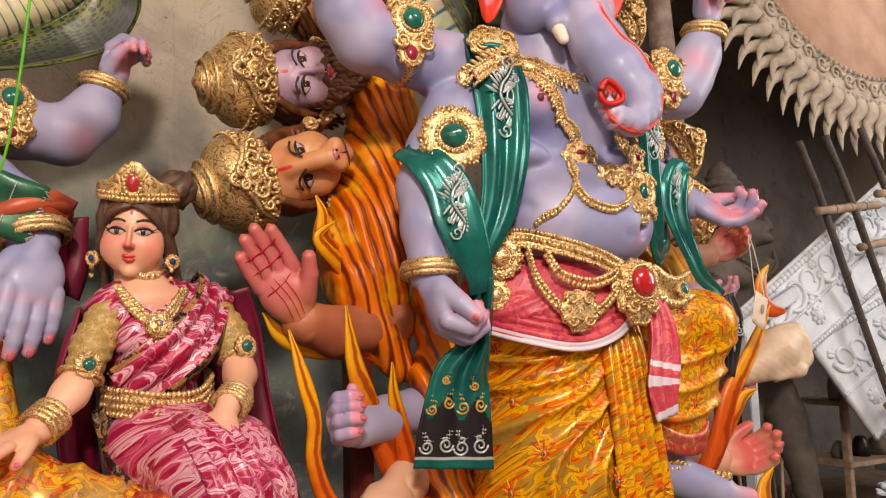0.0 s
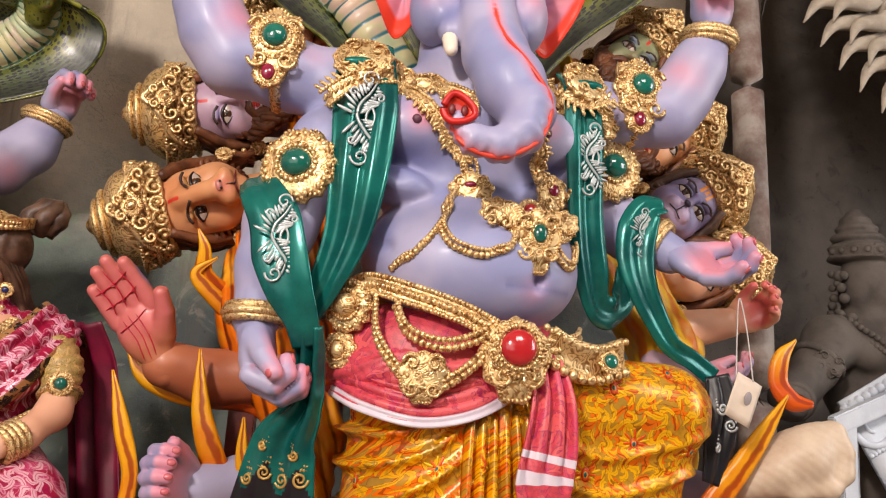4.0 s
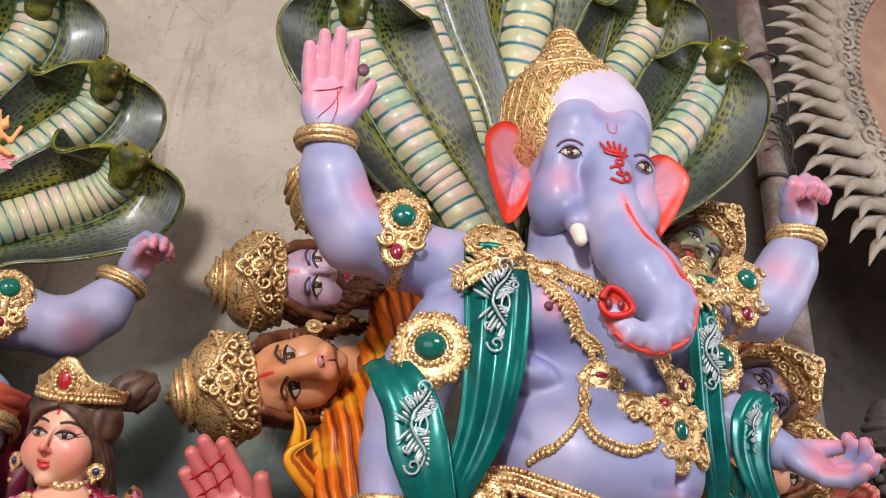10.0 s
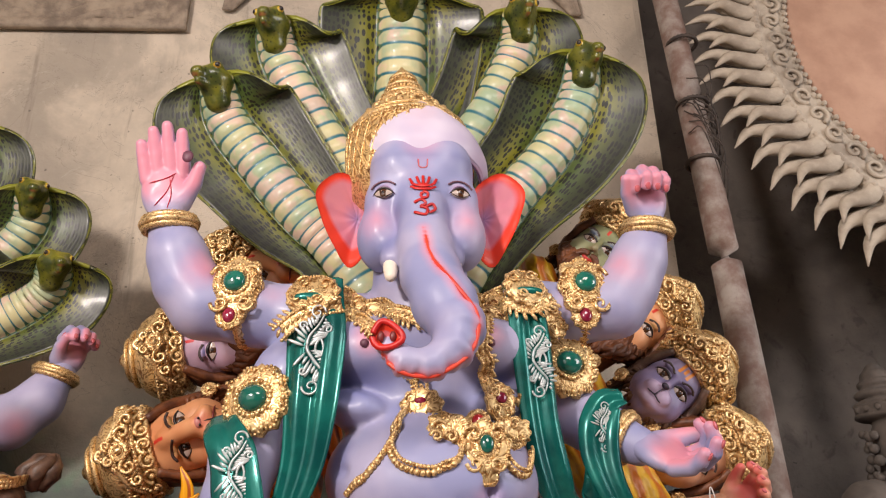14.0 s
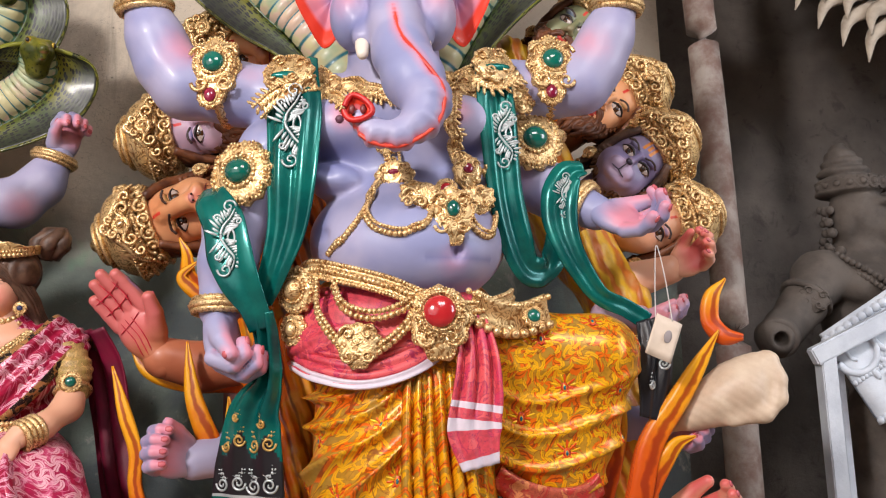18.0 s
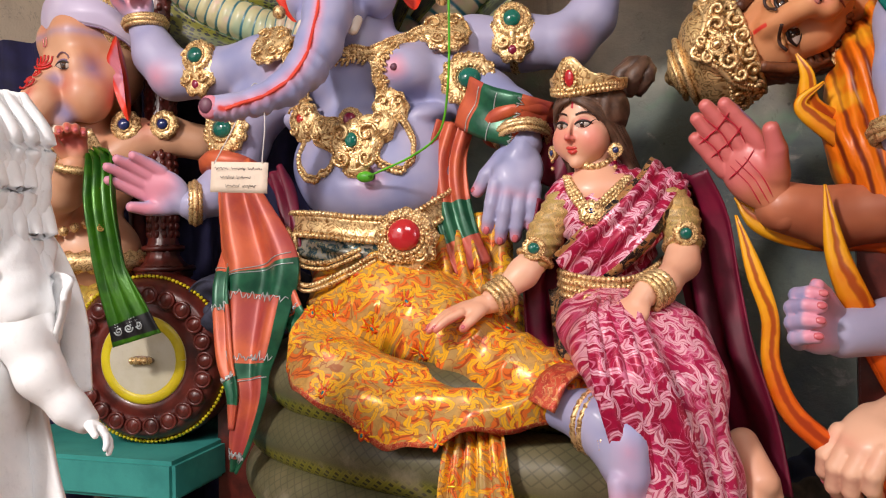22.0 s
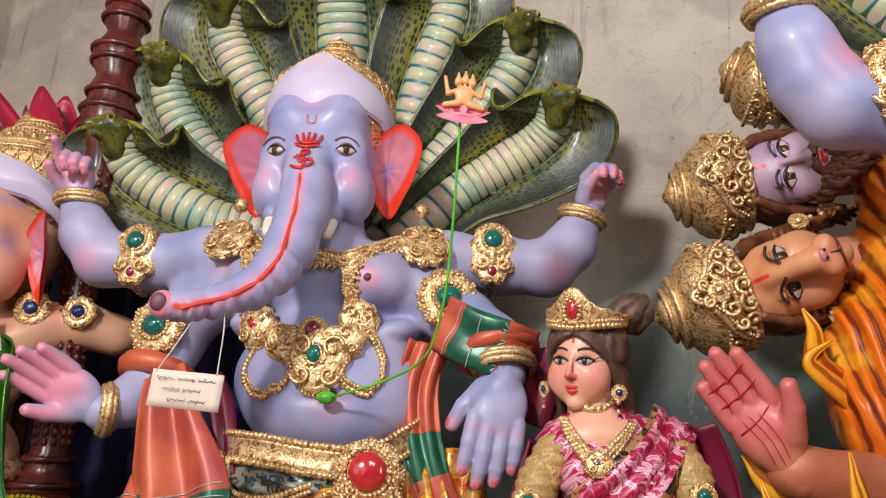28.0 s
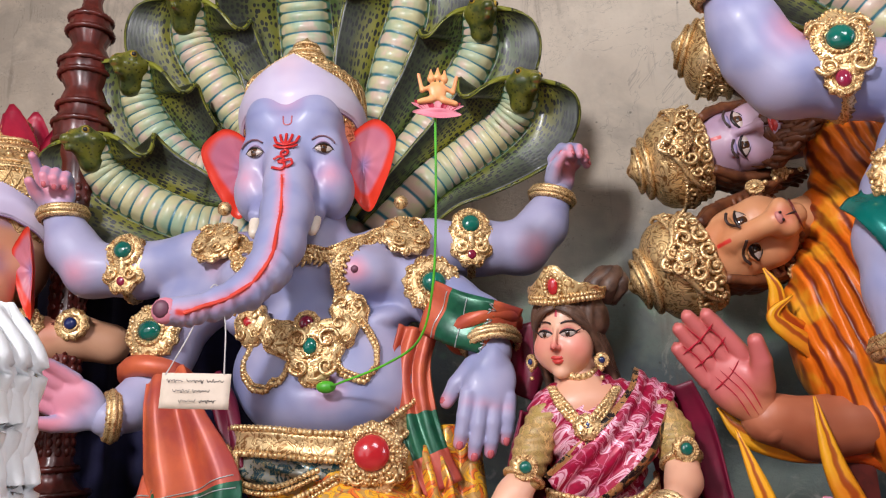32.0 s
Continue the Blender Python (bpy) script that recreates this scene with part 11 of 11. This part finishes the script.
def charm(m):
    """A tiny figure on a lotus: petals, dish and figure as parts."""
    top = new("lotus_charm")
    top.matrix_world = m
    for i in range(9):
        a = -1.35 + 2.7 * i / 8
        g = Figure()
        g.blade([(0.03 * math.sin(a), 0, 0.0), (0.065 * math.sin(a) - 0.012, -0.008, 0.02), (0.085 * math.sin(a), -0.012, 0.02 + 0.03 * math.cos(a)), (0.065 * math.sin(a) + 0.012, -0.008, 0.02)], PETAL if i % 2 else PETALPALE, 0.01, 0.004, 4, 18)
        fig_part(g, "petal", top)
    g = Figure()
    g.blade([(-0.08, 0, 0.0), (0, -0.012, -0.022), (0.08, 0, 0.0), (0, -0.012, 0.014)], PETALPALE, 0.014, 0.0, 4, 20)
    fig_part(g, "dish", top)
    g = Figure()
    k = Clay()
    k.ell((0, -0.01, 0.07), (0.028, 0.014, 0.034), k=0.01)
    for x, z in ((-0.022, 0.112), (0, 0.12), (0.022, 0.112)):
        k.ell((x, -0.012, z), (0.012, 0.012, 0.014), k=0.005)
        k.cap((x, -0.012, z + 0.012), (x, -0.012, z + 0.03), 0.008, 0.004, 0.004)
    for s in (-1, 1):
        k.cap((0.022 * s, -0.01, 0.085), (0.05 * s, -0.01, 0.07), 0.008, 0.007, 0.006).cap((0.05 * s, -0.01, 0.07), (0.062 * s, -0.01, 0.125), 0.007, 0.006, 0.005)
        k.cap((0.02 * s, -0.012, 0.04), (0.058 * s, -0.014, 0.03), 0.012, 0.009, 0.008)
    g.clay(k, CHARM, 0.0045)
    fig_part(g, "figurine", top, "peach painted figurine")
    return tagged(top, "small painted figure on a pink lotus, charm on a stem", "charm")


PETALPALE = painted("petal_rose", srgb(232, 150, 160), srgb(214, 110, 130), 0.4)
CHARM = painted("charm_peach", srgb(236, 172, 110), srgb(226, 140, 90), 0.4)
charm(SEAT @ pose(0.405, -0.57, 2.6, 0, 2, 10))


# ---- reliefs on the upper wall ----
def relief(x0, x1, z0, z1, label, seed):
    g = Figure()
    nu, nv = 70, 26
    P = np.zeros((nu, nv, 3))
    for i, u in enumerate(np.linspace(0, 1, nu)):
        for j, w in enumerate(np.linspace(0, 1, nv)):
            edge = min(u * 12, (1 - u) * 12, w * 6, (1 - w) * 6, 1)
            h = 0.03 * abs(math.sin(u * 23 + 3 * math.sin(w * 9 + seed))) * abs(math.sin(w * 14 + 2 * math.sin(u * 17))) * (edge > 0.95) + 0.035 * (edge < 0.9)
            P[i, j] = (x0 + (x1 - x0) * u, 1.92 - h, z0 + (z1 - z0) * w)
    g.slab(P, 0.05, CLAYDUST)
    return tagged(g.build("wall_relief", ROW), label, "relief", "clay reliefs on the wall")


relief(-3.6, -1.85, 5.42, 5.95, "dusty cast clay relief with scroll work on the wall", 1)
for x, sg in ((-1.5, 1), (0.98, -1)):
    g = Figure()
    for k in range(5):
        g.tube([(x + sg * 0.06 * k, 1.93, 5.98, 0.05), (x - sg * (0.05 - 0.03 * k), 1.9, 5.8, 0.04), (x - sg * (0.1 - 0.015 * k), 1.9, 5.62, 0.012)], CLAYDUST, 16, 8)
    tagged(g.build("wall_relief", ROW), "dusty clay leaf bracket on the wall", "relief", "clay reliefs on the wall")


# ---- paint tins, bottles, jerrycan, rubble ----
def jerrycan(m):
    top = new("jerrycan")
    top.matrix_world = m
    part("body", solid(-0.15, -0.1, 0, 0.15, 0.1, 0.34, 0.025), JERRY, top, smooth=True)
    g = Figure()
    g.tube([(-0.07, 0, 0.33, 0.016), (-0.06, 0, 0.385, 0.016), (0.03, 0, 0.385, 0.016), (0.04, 0, 0.33, 0.016)], JERRY, 24, 8)
    fig_part(g, "handle", top)
    g = Figure()
    g.lathe((0.09, 0, 0.338), [(0.03, 0), (0.03, 0.03), (0.026, 0.035), (0.0, 0.035)], DARK, 18)
    fig_part(g, "cap", top, "dark screw cap")
    return tagged(top, "dark blue plastic jerrycan on a pile of stone", "jerrycan")


slab_ob = part("stone_block", solid(-0.2, -0.2, 0, 0.2, 0.25, 0.2, 0.03), CLAYDUST)
slab_ob.matrix_world = ROW @ pose(1.7, 0.74, 0, 0, 0, 8)
tagged(slab_ob, "rough dusty stone block on the floor", "block")
jerrycan(ROW @ pose(1.64, 0.72, 0.2, 0, 0, 12))

rnd = random.Random(11)
LIQ = Shade("oil_yellow", 0.1)
LIQ.b.inputs["Transmission Weight"].default_value = 0.6
OIL = LIQ.done(srgb(206, 180, 60))
STEP = part("plaster_step", solid(-0.5, -0.25, 0, 0.75, 0.3, 0.12, 0.04), CLAYDUST)
STEP.matrix_world = ROW @ pose(2.75, 1.15, 0)
tagged(STEP, "dusty plaster step on the floor by the wall", "step")
for i in range(2):
    g = Figure()
    g.lathe((0, 0, 0), [(0.0, 0.0), (0.036, 0.0), (0.038, 0.02), (0.036, 0.12), (0.038, 0.16), (0.03, 0.2), (0.014, 0.235), (0.013, 0.25)], OIL, 20)
    b0 = g.build("oil_bottle", ROW @ pose(2.4 + 0.085 * i, 1.12, 0.121))
    g = Figure()
    g.lathe((0, 0, 0.25), [(0.016, 0.0), (0.016, 0.02), (0.0, 0.022)], PLASTER, 14)
    fig_part(g, "cap", b0, "white cap")
    tagged(b0, "clear bottle of yellow oil standing on the step", "bottle", "oil bottles")

TINS = [painted("tin_%s" % n, srgb(*c), None, 0.5, scale=20) for n, c in (("grey", (140, 134, 128)), ("red", (140, 50, 44)), ("cream", (196, 180, 150)), ("green", (60, 96, 70)), ("blue", (60, 80, 120)))]
for i in range(16):
    x, y = 2.9 + 0.16 * (i % 8) + rnd.uniform(-0.03, 0.03), 0.62 + 0.18 * (i // 8) + rnd.uniform(-0.03, 0.03)
    r, h = rnd.uniform(0.045, 0.065), rnd.uniform(0.08, 0.14)
    g = Figure()
    g.lathe((0, 0, 0), [(0, 0), (r, 0), (r, h * 0.95), (r * 1.05, h * 0.96), (r * 1.05, h), (r * 0.9, h), (r * 0.9, h * 0.8), (0, h * 0.8)], TINS[i % 5], 20)
    t0 = g.build("paint_tin", ROW @ pose(x, y, 0.0))
    g = Figure()
    g.lathe((0, 0, 0), [(0, h * 0.86), (r * 0.89, h * 0.86), (r * 0.89, h * 0.84)], TINS[(i * 3 + 1) % 5], 16)
    fig_part(g, "paint", t0)
    tagged(t0, "open paint tin with dried drips on the floor", "tin", "paint tins on the floor")
SACKDUST = painted("dusty_rag", srgb(112, 100, 92), srgb(84, 74, 68), 0.9, scale=10, bump=0.5)
for i in range(34):
    x, y = rnd.uniform(1.65, 4.6), rnd.uniform(0.9, 1.75)
    r = rnd.uniform(0.04, 0.15)
    k = Clay()
    for j in range(4):
        k.ell((rnd.uniform(-r, r) * 0.5, rnd.uniform(-r, r) * 0.5, r * 0.5 + rnd.uniform(0, r * 0.5)), (r * rnd.uniform(0.5, 0.9), r * rnd.uniform(0.4, 0.8), r * rnd.uniform(0.4, 0.7)), (rnd.uniform(0, 90), rnd.uniform(0, 90), 0), 0.01)
    g = Figure()
    v = g.clay(k, rnd.choice([CLAY, CLAYDUST, CLAY, SACKDUST, CLAY]), r * 0.12)
    tagged(g.build("rubble_lump", ROW @ pose(x, y, -float(v[:, 2].min()))), "dusty lump of broken plaster on the workshop floor", "rubble", "rubble")
for i in range(9):
    bamboo((1.75 + 0.09 * i, 1.15 + 0.05 * (i % 3), 0.02), (2.05 + 0.13 * i, 1.6, 0.5 + 0.1 * (i % 4)), 0.012, WOODPALE if i % 2 else BAMBOO, "stick", "thin dusty stick leaning in the clutter")


# big workbench heap under the scaffold
def shelf_unit():
    top = new("work_bench")
    top.matrix_world = ROW @ pose(3.3, 1.3, 0)
    for z in (0.5, 0.95):
        part("board", solid(0, 0, z, 1.9, 0.5, z + 0.035, 0.004), WOODPALE, top)
    for x in (0.02, 1.82):
        for y in (0.02, 0.42):
            part("leg", solid(x, y, 0, x + 0.05, y + 0.05, 0.498, 0.004), WOODPALE, top)
            part("upright", solid(x, y, 0.537, x + 0.05, y + 0.05, 0.948, 0.004), WOODPALE, top)
    return tagged(top, "cluttered timber work bench with two boards", "bench")


shelf_unit()
for i in range(18):
    z = 0.536 if i % 2 else 0.986
    x, y = 3.4 + 0.1 * i + rnd.uniform(-0.03, 0.03), 1.42 + rnd.uniform(-0.04, 0.16)
    r, h = rnd.uniform(0.04, 0.09), rnd.uniform(0.1, 0.26)
    g = Figure()
    g.lathe((0, 0, 0), [(0, 0), (r, 0), (r * 1.1, h * 0.4), (r * 0.8, h * 0.8), (r * 0.5, h), (0, h)], rnd.choice([TINS[0], TINS[2], CLAY, DARK, CLAY]), 18, tilt=(0, 0, 0))
    tagged(g.build("jar", ROW @ pose(x, y, z)), "dusty workshop jar standing on the bench", "jar", "jars on the bench")


# sacks, tarpaulin and pot near the seated idol's table
SACK = painted("sack_cloth", srgb(92, 78, 64), srgb(62, 52, 44), 0.9, scale=12, bump=0.5)
TARP = painted("tarpaulin_blue", srgb(34, 44, 92), srgb(24, 32, 70), 0.5)
for x, y, r, mt, nm, lb in ((1.7, 0.3, 0.26, SACK, "sack", "slumped brown sack on the floor"), (2.0, 0.1, 0.22, SACK, "sack", "slumped brown sack on the floor"), (1.75, -0.15, 0.2, SACK, "sack", "slumped brown sack on the floor"), (1.95, 0.75, 0.3, TARP, "tarpaulin", "crumpled dark blue tarpaulin bundle")):
    k = Clay()
    k.ell((0, 0, r), (r, r * 0.85, r), k=0.05).ell((r * 0.3, 0, r * 1.7), (r * 0.6, r * 0.5, r * 0.4), k=0.1)
    g = Figure()
    v = g.clay(k, mt, 0.02, None, lambda v, n: 0.03 * np.abs(np.sin(v[:, 0] * 22 + 3 * np.sin(v[:, 2] * 11))) * np.abs(np.sin(v[:, 2] * 16 + v[:, 1] * 12)))
    tagged(g.build(nm, SEAT @ pose(x, y, -float(v[:, 2].min()))), lb, nm)
g = Figure()
g.lathe((0, 0, 0), [(0, 0), (0.09, 0), (0.12, 0.2), (0.125, 0.2), (0.125, 0.22), (0.112, 0.22), (0.1, 0.1), (0, 0.1)], WOODPALE, 28)
tagged(g.build("bucket", SEAT @ pose(-0.95, 0.45, 0.0)), "small pale bucket on the floor between the tables", "bucket")
